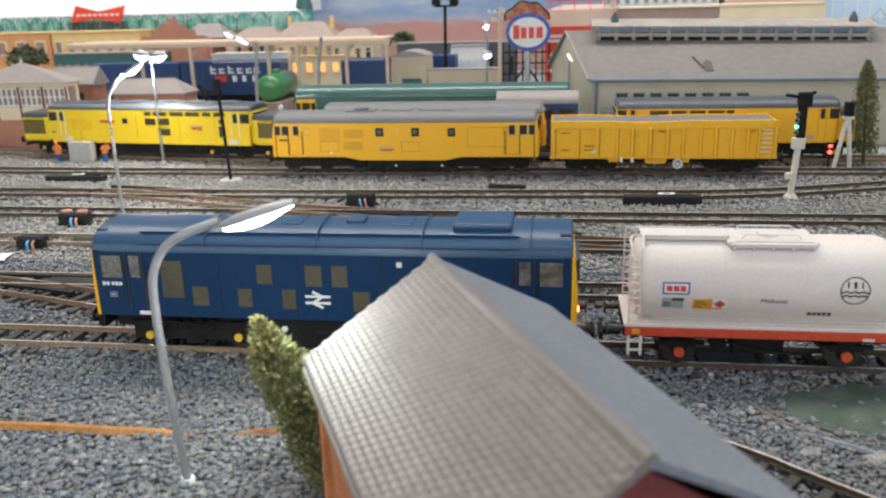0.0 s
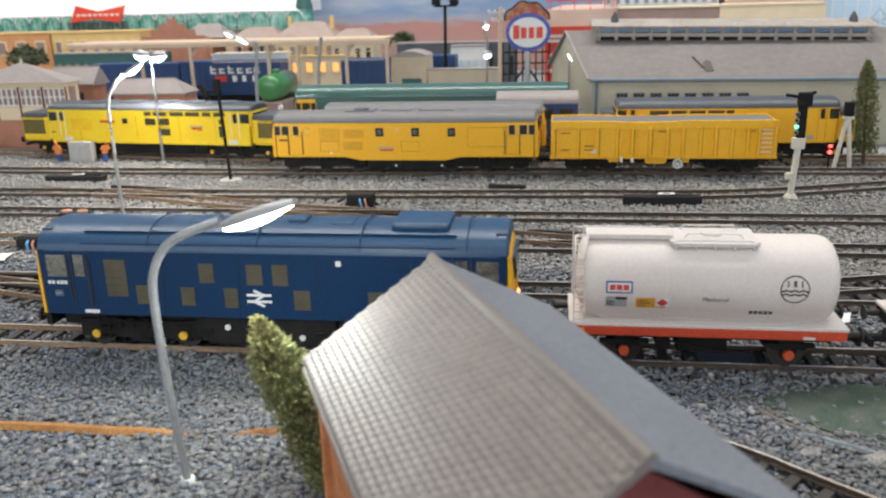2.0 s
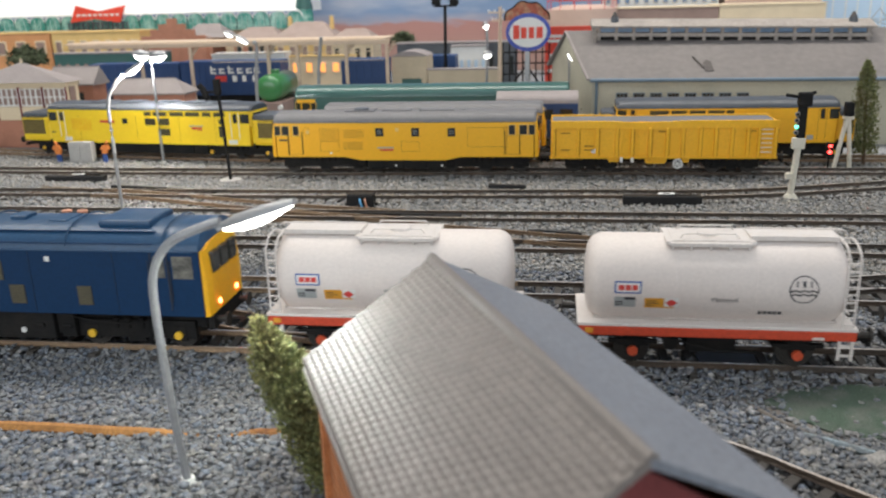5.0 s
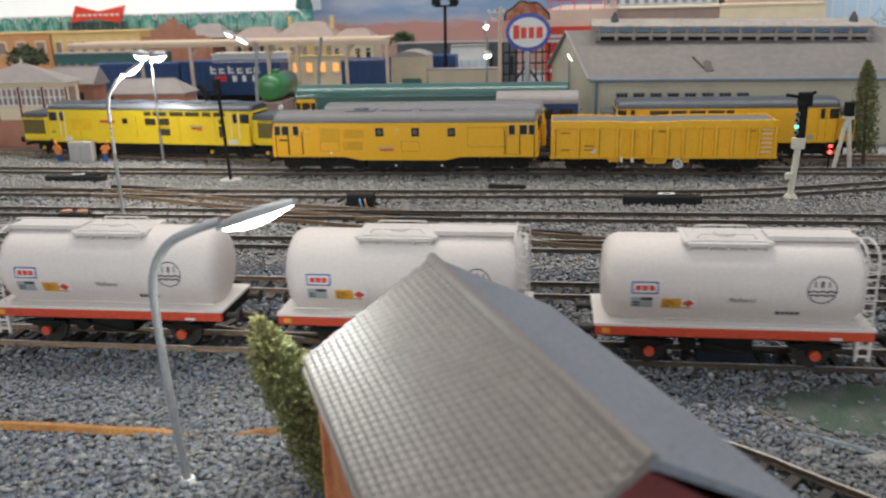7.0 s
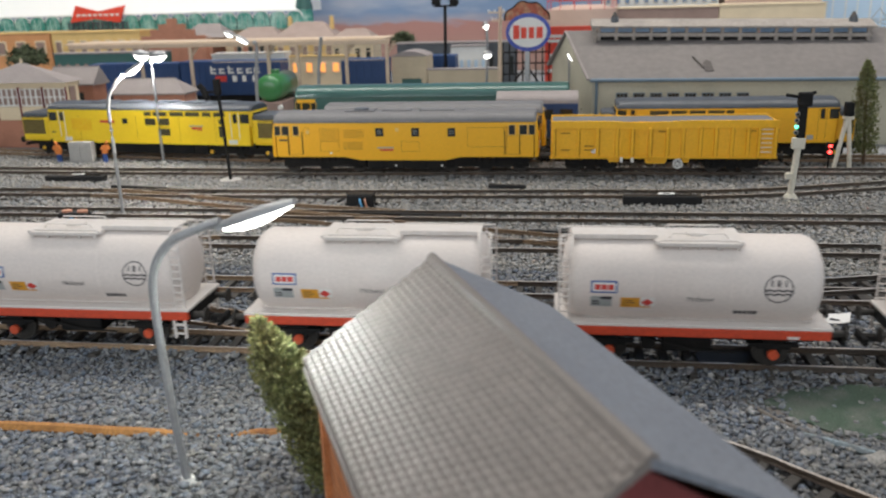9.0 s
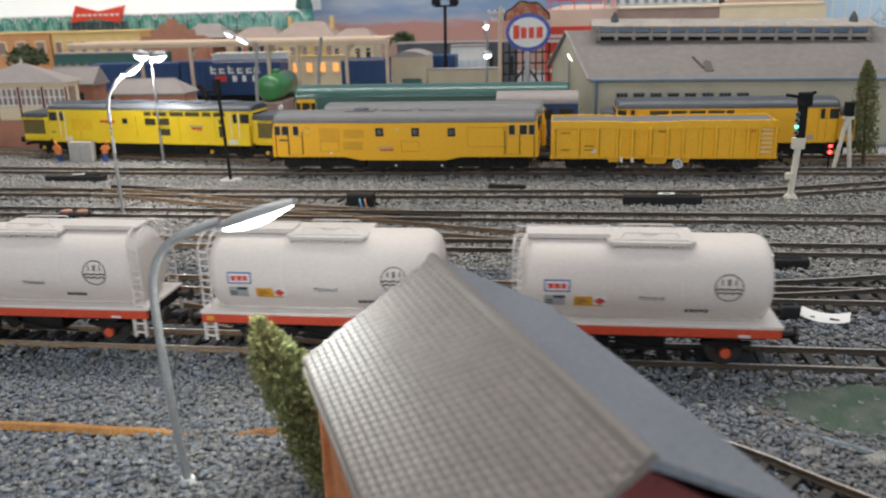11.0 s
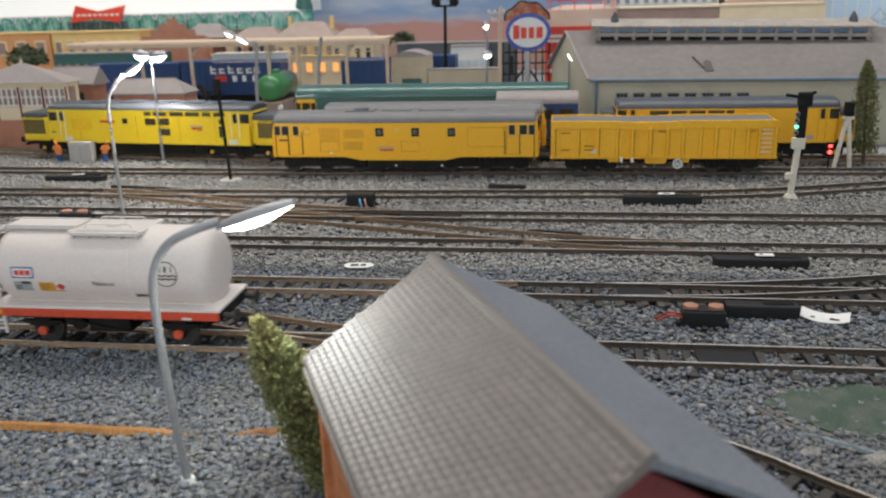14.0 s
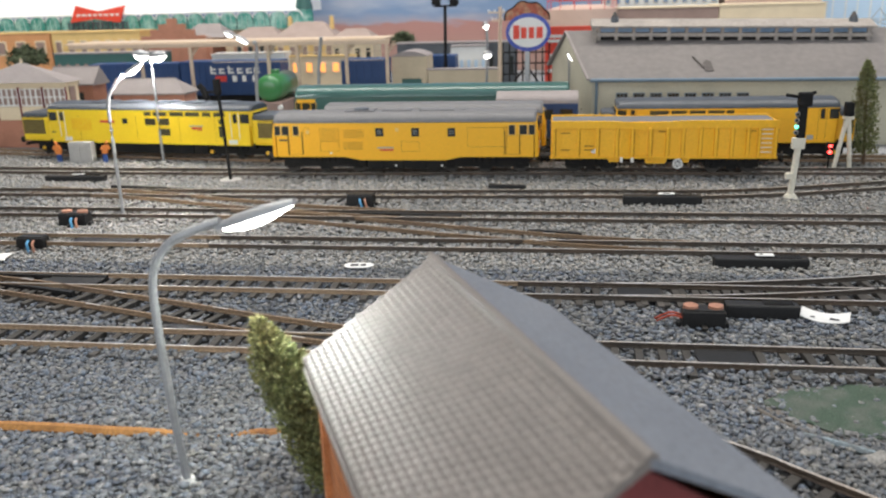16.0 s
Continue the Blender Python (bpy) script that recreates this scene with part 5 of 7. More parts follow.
def coil_motor(at, turn, blue=True, label="black point motor with orange coils and wires", s=1.0, coils=True):
    t = thing("point_motor", (*at, 0.001), label, "point motor", "point motors", turn=turn)
    part("housing", box(fresh(), -0.0095 * s, 0.0095 * s, -0.0045 * s, 0.0045 * s, 0, 0.0095 * s, 0.0007), M["motor"], t)
    for x in (-0.0055, 0.0055) if coils else ():
        part("coil", cyl(fresh(), (x * s, 0.0005, 0.0088 * s), (x * s, 0.0005, 0.0112 * s), 0.0036 * s, 0.0033 * s, seg=16), M["copper"], t)
    for i, x in enumerate((0.0, 0.0035)):
        part("wire", tube(fresh(), bent([(x, -0.004, 0.007), (x + 0.001, -0.0075, 0.006), (x + 0.003, -0.0095, 0.001)] if blue else [(-0.009, x - 0.003, 0.006), (-0.013, x - 0.0025, 0.0068), (-0.0165, x + 0.001, 0.004), (-0.019, x + 0.003, 0.0015)], 5), 0.0008 if blue else 0.0005, 6), M["wire_blue" if blue and i == 0 else ("copper" if blue else "wire_red")], t)


    part("top_plate", box(fresh(), -0.0088 * s, 0.0088 * s, -0.0038 * s, 0.0038 * s, 0.0095 * s, 0.0101 * s, 0.0002), M["motor"], t)
    part("lug", box(fresh(), -0.0115 * s, 0.0115 * s, -0.0022 * s, 0.0022 * s, 0.0, 0.0035 * s, 0.0004), M["motor"], t)
    part("throw_bar", box(fresh(), -0.0012 * s, 0.0012 * s, -0.0095 * s, -0.0045 * s, 0.002, 0.0036, 0.0003), M["steel"], t)


def flat_motor(at, L, turn, label="flat black point motor housing", W=0.0075, H=0.0075):
    t = thing("point_motor", (*at, 0.001), label, "point motor", "point motors", turn=turn)
    part("housing", box(fresh(), -L / 2, L / 2, -W / 2, W / 2, 0, H, 0.001), M["motor"], t)
    for i in range(12):
        x = L * (0.02 + 0.035 * i)
        part("fin", box(fresh(), x, x + L * 0.014, -W * 0.3, W * 0.48, H, H + 0.0006), M["motor"], t)
    return t


coil_motor((-0.3145, 0.487), 0)
coil_motor((-0.3105, 0.4345), 0, s=0.9, coils=False, label="black point motor with loose wires")
coil_motor((-0.1345, 0.545), 0, s=1.0, coils=False, label="black point motor with blue and tan wires")
coil_motor((0.0635, 0.3395), 0, blue=False, s=0.95)
flat_motor((0.0905, 0.352), 0.031, -1)
flat_motor((0.106, 0.4225), 0.047, 0, H=0.0065)
flat_motor((0.0715, 0.5555), 0.052, 0)
flat_motor((-0.394, 0.62), 0.052, 0, H=0.006)
# lay-in plates between the rails where the motors act
for x0, x1, y in ((0.055, 0.077, NEAR), (-0.29, -0.25, 0.4425), (-0.1, -0.06, 0.508), (0.03, 0.05, 0.372), (-0.262, -0.232, 0.372)):
    p = part("tie_bar_cover", box(fresh(), x0, x1, y - 0.0068, y + 0.0068, 0.004, 0.0052, 0.0005), M["motor"])
    tagged(p, "dark plate covering the point tie bar", "plate", "tie bar covers")


def check_rail(pts, wide, label, z=0.0058):
    """A low dark moulding along a line of points."""
    line = bent([(x, y, 0) for x, y in pts], 5)
    rings = []
    for i, p in enumerate(line):
        d = (line[min(i + 1, len(line) - 1)] - line[max(i - 1, 0)]).normalized()
        n = Vector((-d.y, d.x, 0)) * wide / 2
        rings.append([p - n + Vector((0, 0, 0.003)), p + n + Vector((0, 0, 0.003)), p + n * 0.8 + Vector((0, 0, z)), p - n * 0.8 + Vector((0, 0, z))])
    o = part("check_rail", loft(fresh(), rings), M["motor"])
    tagged(o, label, "point part", "black point mouldings", "structure")


check_rail([(-0.36, 0.3795), (-0.2925, 0.3785), (-0.2318, 0.3782)], 0.0035, "black moulded check rail beside the running rail")
check_rail([(-0.3, 0.3665), (-0.262, 0.36), (-0.236, 0.3535)], 0.003, "black moulded frog at the crossing")
check_rail([(-0.1741, 0.3152), (-0.162, 0.3145), (-0.1496, 0.3135)], 0.0042, "black moulded frog at the crossing")
check_rail([(-0.112, 0.3135), (-0.1, 0.309), (-0.086, 0.303)], 0.0075, "black plate under the point blades", 0.0053)
check_rail([(-0.3455, 0.5905), (-0.3, 0.584), (-0.2528, 0.576)], 0.004, "black moulded frog in the yard throat")
check_rail([(-0.1268, 0.5132), (-0.1, 0.512), (-0.0773, 0.5106)], 0.004, "black moulded frog in the yard throat")
check_rail([(-0.0157, 0.4756), (0.0, 0.4735), (0.0159, 0.4705)], 0.0035, "black moulded frog in the middle lines")
check_rail([(-0.0495, 0.5994), (-0.036, 0.598), (-0.022, 0.5961)], 0.0045, "black plate beside the yard line")


def paper(at, w, d, turn, label, z=0.0042, curl=0.0, bars=((-0.1, 0.1),), lean=0.0, rounded=False):
    bm = fresh()
    n = 8
    rows = []
    for j in (0, 1):
        for k in range(n + 1):
            u = -0.5 + k / n
            for v in (-0.5, 0.5) if not rounded else [e * max(0.3, (1 - abs(2 * u) ** 4) ** 0.5) for e in (-0.5, 0.5)]:
                rows.append(bm.verts.new((u * w, v * d - curl * (4 * u * u) * -1, 0.0004 * j + curl * 4 * u * u * 0.6 + v * d * lean)))
    m = 2 * (n + 1)
    for k in range(n):
        a = 2 * k
        bm.faces.new((rows[m + a], rows[m + a + 2], rows[m + a + 3], rows[m + a + 1]))
        bm.faces.new((rows[a], rows[a + 1], rows[a + 3], rows[a + 2]))
        bm.faces.new((rows[a], rows[a + 2], rows[m + a + 2], rows[m + a]))
        bm.faces.new((rows[a + 1], rows[m + a + 1], rows[m + a + 3], rows[a + 3]))
    o = part("paper_label", bm, M["paper"])
    o.matrix_basis = pose(*at, z, 0, 0, turn)
    tagged(o, label, "label", "paper labels in the yard")
    for a, b in bars:
        part("bar", box(fresh(), a * w, b * w, -d * 0.2, d * 0.2, 0.00045, 0.00055), M["decal_black"], o)
    return o


paper((-0.3215, 0.4085), 0.022, 0.014, 12, "white paper label lying on the ballast", bars=((0.0, 0.2),))
paper((-0.1036, 0.4066), 0.0158, 0.0085, 6, "rounded white paper number on the ballast", bars=((-0.28, 0.0), (0.06, 0.24)), rounded=True)
paper((0.1155, 0.3465), 0.0195, 0.0065, -20, "curled white paper strip on the ballast", curl=0.002, bars=((0.1, 0.3), (-0.3, -0.2)), lean=0.3)
paper((0.0745, 0.5555), 0.0105, 0.0045, 0, "tiny white label on the motor housing", z=0.0095, bars=((-0.2, 0.2),))
paper((-0.391, 0.62), 0.0095, 0.0045, 4, "tiny white label on the motor housing", z=0.008, bars=((-0.3, 0.3),))
paper((0.108, 0.4235), 0.009, 0.004, 0, "torn white label on the motor housing", z=0.0083, bars=((-0.3, -0.1),))


# ---- buried rail, grass, cabinet, figures ----
rust = part("buried_rail", tube(fresh(), bent([(-0.30, 0.222, 0.003), (-0.1887, 0.2284, 0.0032), (-0.15, 0.2288, 0.003), (-0.132, 0.2305, 0.0019), (-0.118, 0.231, 0.0004), (-0.108, 0.232, 0.0002), (-0.098, 0.233, 0.0021), (-0.085, 0.2345, 0.0018)], 8), 0.002, 6), M["orange_rust"])
tagged(rust, "rusty disused rail half buried in ballast", "rail")
M["grass"] = material("green_scatter", (0.055, 0.088, 0.062), 0.9, vary=0.35, fine=1500, coarse=110, bump=0.0008, tint=(0.12, 0.13, 0.115))
M["mud"] = material("grey_mud", (0.19, 0.17, 0.15), 0.9, vary=0.2, fine=1200, coarse=60, bump=0.0006)
for nm, mt, k, z, lab in (("mud_verge", "mud", 1.0, 0.0016, "grey mud verge round the grass patch"), ("grass_patch", "grass", 0.86, 0.0028, "rough green grass patch beside the line")):
    bm = fresh()
    cx = 0.114 if nm == "mud_verge" else 0.1215
    ring = [(cx + 0.054 * k * math.cos(a) * (1 + 0.06 * math.sin(5 * a) + 0.03 * math.sin(13 * a)), 0.2665 + 0.0225 * k * math.sin(a) * (1 + 0.08 * math.sin(3 * a + 1) + 0.05 * math.sin(11 * a))) for a in [i * math.tau / 72 for i in range(72)]]
    loft(bm, [[(x, y, 0.0) for x, y in ring], [(x, y, z) for x, y in ring], [(cx + (x - cx) * 0.8, 0.2665 + (y - 0.2665) * 0.8, z + 0.0006) for x, y in ring]])
    tagged(part(nm, bm, M[mt], smooth=True), lab, "grass" if mt == "grass" else "verge", kind="structure")
M["kerb"] = material("blue_grey_kerb", (0.2, 0.25, 0.28), 0.8, vary=0.3, coarse=120, tint=(0.16, 0.17, 0.17))
edge = part("blue_kerb", tube(fresh(), bent([(0.079, 0.2505, 0.0012), (0.0845, 0.2455, 0.0026), (0.094, 0.24, 0.0028), (0.1007, 0.2362, 0.0026), (0.112, 0.232, 0.002)], 6), 0.0013, 6), M["kerb"])
tagged(edge, "pale blue kerb round the grass patch", "kerb")
lip = part("verge_edging", tube(fresh(), bent([(0.0655, 0.2735, 0.001), (0.0705, 0.2635, 0.0024), (0.0755, 0.2555, 0.0026), (0.0845, 0.2475, 0.0024)], 6), 0.0009, 6), M["mud"])
tagged(lip, "muddy tan edging strip beside the grass patch", "edging")
red = part("flower_pot", cyl(fresh(), (0.121, 0.2755, 0.003), (0.121, 0.2755, 0.0075), 0.0022, 0.0028, 12), M["axle_red"])
tagged(red, "small red pot on the grass", "pot")


M["boulder"] = material("pale_weathered_rock", (0.3, 0.29, 0.275), 0.9, vary=0.3, fine=900, coarse=180, bump=0.0006, tint=(0.16, 0.155, 0.15))


def rock(at, s, label="pale round boulder on the ballast"):
    bm = fresh()
    bmesh.ops.create_icosphere(bm, subdivisions=2, radius=s)
    for v in bm.verts:
        v.co = Vector((v.co.x * 1.3, v.co.y, v.co.z * 0.7)) * (1 + 0.5 * noise.noise(v.co * 420 + Vector(at) * 50))
    o = part("boulder", bm, M["boulder"], smooth=True)
    o.matrix_basis = pose(*at)
    tagged(o, label, "boulder", "boulders by the siding")


rock((0.0985, 0.2335, 0.002), 0.0045)
rock((0.1065, 0.2345, 0.002), 0.004)
rock((0.079, 0.237, 0.002), 0.0028)


def cabinet():
    t = thing("relay_cabinet", (-0.4345, 0.7005, 0), "grey concrete relay cabinet with double doors", "cabinet")
    part("body", box(fresh(), -0.0112, 0.0112, -0.004, 0.004, 0.0, 0.0215, 0.0006), M["concrete"], t)
    for x in (-0.0052, 0.0052):
        part("door", box(fresh(), x - 0.0044, x + 0.0044, -0.0046, -0.0041, 0.0015, 0.02, 0.0003), M["concrete"], t)
    part("base", box(fresh(), -0.026, 0.026, -0.0062, 0.006, 0.0, 0.0016), M["concrete"], t)


cabinet()
M["vest"] = material("orange_figure_paint", (0.75, 0.24, 0.05), 0.6, vary=0.15)


def figurine(at, lean, label):
    """A plain cast figure in one mesh."""
    bm = fresh()
    box(bm, -0.0021, -0.0003, -0.001, 0.001, 0.0016, 0.0105, 0.0004)
    box(bm, 0.0003, 0.0021, -0.001, 0.001, 0.0016, 0.0105, 0.0004)
    box(bm, -0.0028, 0.0028, -0.0015, 0.0015, 0.0102, 0.0185, 0.0009)
    tube(bm, [(-0.0028, 0, 0.0178), (-0.0042, -0.001, 0.0145)], 0.0008, 6)
    tube(bm, [(0.0028, 0, 0.0178), (0.0044, -0.001, 0.0145)], 0.0008, 6)
    bmesh.ops.create_icosphere(bm, subdivisions=2, radius=0.0017, matrix=Matrix.Translation((0, 0, 0.0206)))
    bm.verts.ensure_lookup_table()
    for v in bm.verts:
        v.co.x += lean * max(0, v.co.z - 0.009)
    o = part("figurine", bm, M["vest"])
    o.data.materials.append(M["decal_blue"])
    for f in o.data.polygons:
        f.material_index = 1 if f.center.z < 0.0103 else 0
    o.matrix_basis = pose(*at, 0)
    tagged(o, label, "figurine", "painted figures by the cabinet")


figurine((-0.4568, 0.6985), -0.15, "orange and blue painted model figure on the base slab")
figurine((-0.4125, 0.7), 0.25, "orange and blue painted model figure, bending, by the cabinet")


# ---- buildings behind the yard ----
M["terracotta"] = material("terracotta_brick", (0.44, 0.2, 0.13), 0.8, vary=0.15, fine=900, coarse=60)
M["orange_wall"] = material("orange_plaster", (0.62, 0.3, 0.13), 0.8, vary=0.12, coarse=40)
M["ochre_wall"] = material("ochre_plaster", (0.72, 0.5, 0.2), 0.8, vary=0.1, coarse=40)
M["brown_roof"] = material("brown_tile_roof", (0.36, 0.28, 0.25), 0.75, vary=0.12, coarse=50)
M["pale_roof"] = material("grey_slate_roof", (0.3, 0.265, 0.26), 0.7, vary=0.1, coarse=50)
M["cream_wall"] = material("cream_plaster", (0.72, 0.6, 0.42), 0.8, vary=0.08, coarse=40)
M["wood"] = material("pale_wood_beam", (0.6, 0.47, 0.35), 0.75, vary=0.12, coarse=60)
M["container"] = material("container_blue", (0.012, 0.05, 0.16), 0.45, vary=0.1, coarse=50)
M["glasshouse"] = material("green_glass_sheet", (0.06, 0.28, 0.23), 0.25, vary=0.35, fine=300, coarse=55, tint=(0.4, 0.62, 0.55))
M["glass_teal"] = material("pale_teal_mullion", (0.3, 0.5, 0.45), 0.4, vary=0.15)
M["white_roof"] = material("white_sheet_roof", (0.8, 0.81, 0.81), 0.6, vary=0.04, coarse=10, tint=(0.68, 0.78, 0.77))
M["bright_red"] = material("bright_red_board", (0.72, 0.06, 0.03), 0.5, vary=0.06)
M["sign_blue"] = material("sign_blue_enamel", (0.03, 0.06, 0.36), 0.35, vary=0.06)
M["pink_tank"] = material("pink_beige_tank", (0.62, 0.44, 0.36), 0.6, vary=0.08, coarse=20)
M["umber"] = material("brown_cladding", (0.3, 0.21, 0.18), 0.75, vary=0.12, coarse=60)
M["warm_pane"] = glowing("warm_lit_window", (1.0, 0.4, 0.1), 1.0)
M["tank_green"] = material("green_tank_paint", (0.04, 0.2, 0.06), 0.3, vary=0.08, coat=0.3)
M["bush"] = material("dark_bush_scatter", (0.09, 0.11, 0.06), 0.9, vary=0.3, island=0.5)
M["vent_roof"] = material("weathered_vent_roof", (0.35, 0.315, 0.285), 0.8, vary=0.15, fine=300, coarse=40, tint=(0.22, 0.2, 0.19))
M["sign_pale"] = material("blue_vent_pane", (0.17, 0.28, 0.44), 0.3, vary=0.2)
M["glass_pale"] = material("pale_blue_cladding", (0.5, 0.66, 0.82), 0.4, vary=0.08, coarse=10)


def backdrop():
    m = bpy.data.materials.new("painted_sky")
    m.use_nodes = True
    N, L = m.node_tree.nodes, m.node_tree.links
    b = N["Principled BSDF"]
    b.inputs["Roughness"].default_value = 0.8
    tc, sep = N.new("ShaderNodeTexCoord"), N.new("ShaderNodeSeparateXYZ")
    L.new(tc.outputs["Object"], sep.inputs[0])
    sky = N.new("ShaderNodeValToRGB")
    zr = N.new("ShaderNodeMapRange")
    zr.inputs[1].default_value, zr.inputs[2].default_value = 0.0, 0.4
    no = N.new("ShaderNodeTexNoise")
    no.inputs["Scale"].default_value = 40
    mp = N.new("ShaderNodeMapping")
    mp.inputs["Scale"].default_value = (0.5, 1, 1.6)
    L.new(tc.outputs["Object"], mp.inputs[0])
    L.new(mp.outputs[0], no.inputs["Vector"])
    add = N.new("ShaderNodeMath")
    add.operation = "MULTIPLY_ADD"
    add.inputs[1].default_value = 0.03
    L.new(no.outputs["Fac"], add.inputs[0])
    L.new(sep.outputs["Z"], add.inputs[2])
    L.new(add.outputs[0], zr.inputs[0])
    L.new(zr.outputs[0], sky.inputs[0])
    e = sky.color_ramp.elements
    e[0].position, e[0].color = 0.0, (0.36, 0.24, 0.2, 1)
    e[1].position, e[1].color = 1.0, (0.12, 0.22, 0.42, 1)
    for p, c in ((0.15, (0.42, 0.25, 0.22, 1)), (0.262, (0.42, 0.22, 0.2, 1)), (0.275, (0.34, 0.33, 0.4, 1)), (0.32, (0.2, 0.29, 0.45, 1)), (0.42, (0.16, 0.26, 0.44, 1))):
        k = e.new(p)
        k.color = c
    cl = N.new("ShaderNodeTexNoise")
    cl.inputs["Scale"].default_value, cl.inputs["Detail"].default_value = 9, 5
    mp2 = N.new("ShaderNodeMapping")
    mp2.inputs["Scale"].default_value = (0.6, 1, 2.2)
    L.new(tc.outputs["Object"], mp2.inputs[0])
    L.new(mp2.outputs[0], cl.inputs["Vector"])
    cr = N.new("ShaderNodeMapRange")
    cr.inputs[1].default_value, cr.inputs[2].default_value = 0.5, 0.75
    cr.inputs[4].default_value = 0.6
    L.new(cl.outputs["Fac"], cr.inputs[0])
    up = N.new("ShaderNodeMapRange")
    up.inputs[1].default_value, up.inputs[2].default_value = 0.09, 0.11
    L.new(sep.outputs["Z"], up.inputs[0])
    mul = N.new("ShaderNodeMath")
    mul.operation = "MULTIPLY"
    L.new(cr.outputs[0], mul.inputs[0])
    L.new(up.outputs[0], mul.inputs[1])
    mix = N.new("ShaderNodeMix")
    mix.data_type = "RGBA"
    mix.inputs[7].default_value = (0.62, 0.6, 0.62, 1)
    L.new(mul.outputs[0], mix.inputs[0])
    L.new(sky.outputs[0], mix.inputs[6])
    L.new(mix.outputs[2], b.inputs["Base Color"])
    o = part("backdrop", box(fresh(), -1.7, 1.5, 1.64, 1.66, -0.03, 0.6), m)
    tagged(o, "painted backdrop of blue sky over red roofs", "backdrop", kind="structure")


backdrop()


def block(name, label, cat, mat, x0, x1, y0, y1, z0, z1, rows=0, cols=0, pane="glass", roof=None, group="", bevel=0.0006, cornice=True, frame_mat="cream_wall"):
    """A flat-roofed building with rows of framed windows on its near side."""
    t = thing(name, ((x0 + x1) / 2, y0, z0), label, cat, group)
    w, d, h = x1 - x0, y1 - y0, z1 - z0
    part("wall", box(fresh(), -w / 2, w / 2, 0, d, 0, h, bevel), M[mat], t)
    if cornice:
        part("cornice", box(fresh(), -w / 2 - 0.001, w / 2 + 0.001, -0.001, d, h, h + 0.002, 0.0004), M[roof or mat], t)
    for r in range(rows):
        for c in range(cols):
            cx, cz = -w / 2 + w * (c + 0.5) / cols, h * (r + 0.5) / rows
            ww, hh = w / cols * 0.52, h / rows * 0.5
            f = part("window", box(fresh(), cx - ww / 2, cx + ww / 2, -0.0008, 0.0, cz - hh / 2, cz + hh / 2), M[frame_mat], t)
            part("pane", box(fresh(), cx - ww / 2 * 0.78, cx + ww / 2 * 0.78, -0.0013, -0.0008, cz - hh / 2 * 0.8, cz + hh / 2 * 0.8), M[pane], f)
    return t


def hip_roof(bm, x0, x1, y0, y1, z0, z1, inset):
    ym = (y0 + y1) / 2
    v = [bm.verts.new(p) for p in ((x0, y0, z0), (x1, y0, z0), (x1, y1, z0), (x0, y1, z0), (x0 + inset, ym, z1), (x1 - inset, ym, z1))]
    for f in ((0, 1, 5, 4), (1, 2, 5), (2, 3, 4, 5), (3, 0, 4), (3, 2, 1, 0)):
        bm.faces.new([v[i] for i in f])
    return bm


def cottage(label, mat, roof, x0, x1, y0, y1, ze, zr, inset, cols=3, pane="glass", chimneys=(), rows=1, cat="house"):
    t = block("house", label, cat, mat, x0, x1, y0, y1, 0.0, ze, rows, cols, pane, cornice=False)
    w, d = x1 - x0, y1 - y0
    r = part("roof", hip_roof(fresh(), -w / 2 - 0.003, w / 2 + 0.003, -0.003, d + 0.003, ze, zr, inset), M[roof], t)
    for c in chimneys:
        part("chimney", box(fresh(), c - 0.003, c + 0.003, d / 2 - 0.003, d / 2 + 0.003, (ze + zr) / 2, zr + 0.008, 0.0004), M["ochre_wall"], r)
    return t


def signal_box():
    x0, x1, y0, y1 = -0.603, -0.4975, 0.79, 0.814
    t = thing("signal_box", (x0, y0, 0), "signal box with white windows over brick base", "signal box")
    w, d = x1 - x0, y1 - y0
    part("base", box(fresh(), 0, w, 0, d, 0, 0.029, 0.0004), M["terracotta"], t)
    part("band", box(fresh(), -0.001, w + 0.001, -0.001, d, 0.029, 0.0425, 0.0003), M["cream_wall"], t)
    part("upper_wall", box(fresh(), 0.001, w - 0.001, 0.001, d, 0.0425, 0.066), M["cream_wall"], t)
    part("eaves_board", box(fresh(), -0.001, w + 0.001, -0.0012, d, 0.0625, 0.0675, 0.0003), M["cream_wall"], t)
    for i in range(5):
        part("post", box(fresh(), w * i / 4 - 0.0009 if i else 0, w * i / 4 + 0.0009 if i < 4 else w, -0.0016, 0.0006, 0.029, 0.0628), M["maroon_brick"], t)
    for b in range(4):
        xa, xb = w * b / 4 + 0.0012, w * (b + 1) / 4 - 0.0012
        f = part("window", box(fresh(), xa, xb, -0.0008, 0.0009, 0.0432, 0.0612), M["plain_white"], t)
        for i in range(4):
            for j in range(2):
                pw, ph = (xb - xa) / 4, 0.0085
                part("pane", box(fresh(), xa + pw * i + 0.0011, xa + pw * (i + 1) - 0.0011, -0.0011, -0.0008, 0.0442 + j * ph + 0.0006, 0.0442 + (j + 1) * ph - 0.0006), M["umber"], f)
    part("roof", hip_roof(fresh(), -0.004, w + 0.004, -0.005, d + 0.004, 0.0675, 0.0865, 0.054), M["pale_roof"], t)
    part("finial", cyl(fresh(), (w / 2, d / 2, 0.0855), (w / 2, d / 2, 0.0905), 0.0012), M["cream_wall"], t)
    part("side_door", box(fresh(), w - 0.0005, w + 0.0004, 0.006, 0.016, 0.0425, 0.0625), M["umber"], t)


signal_box()


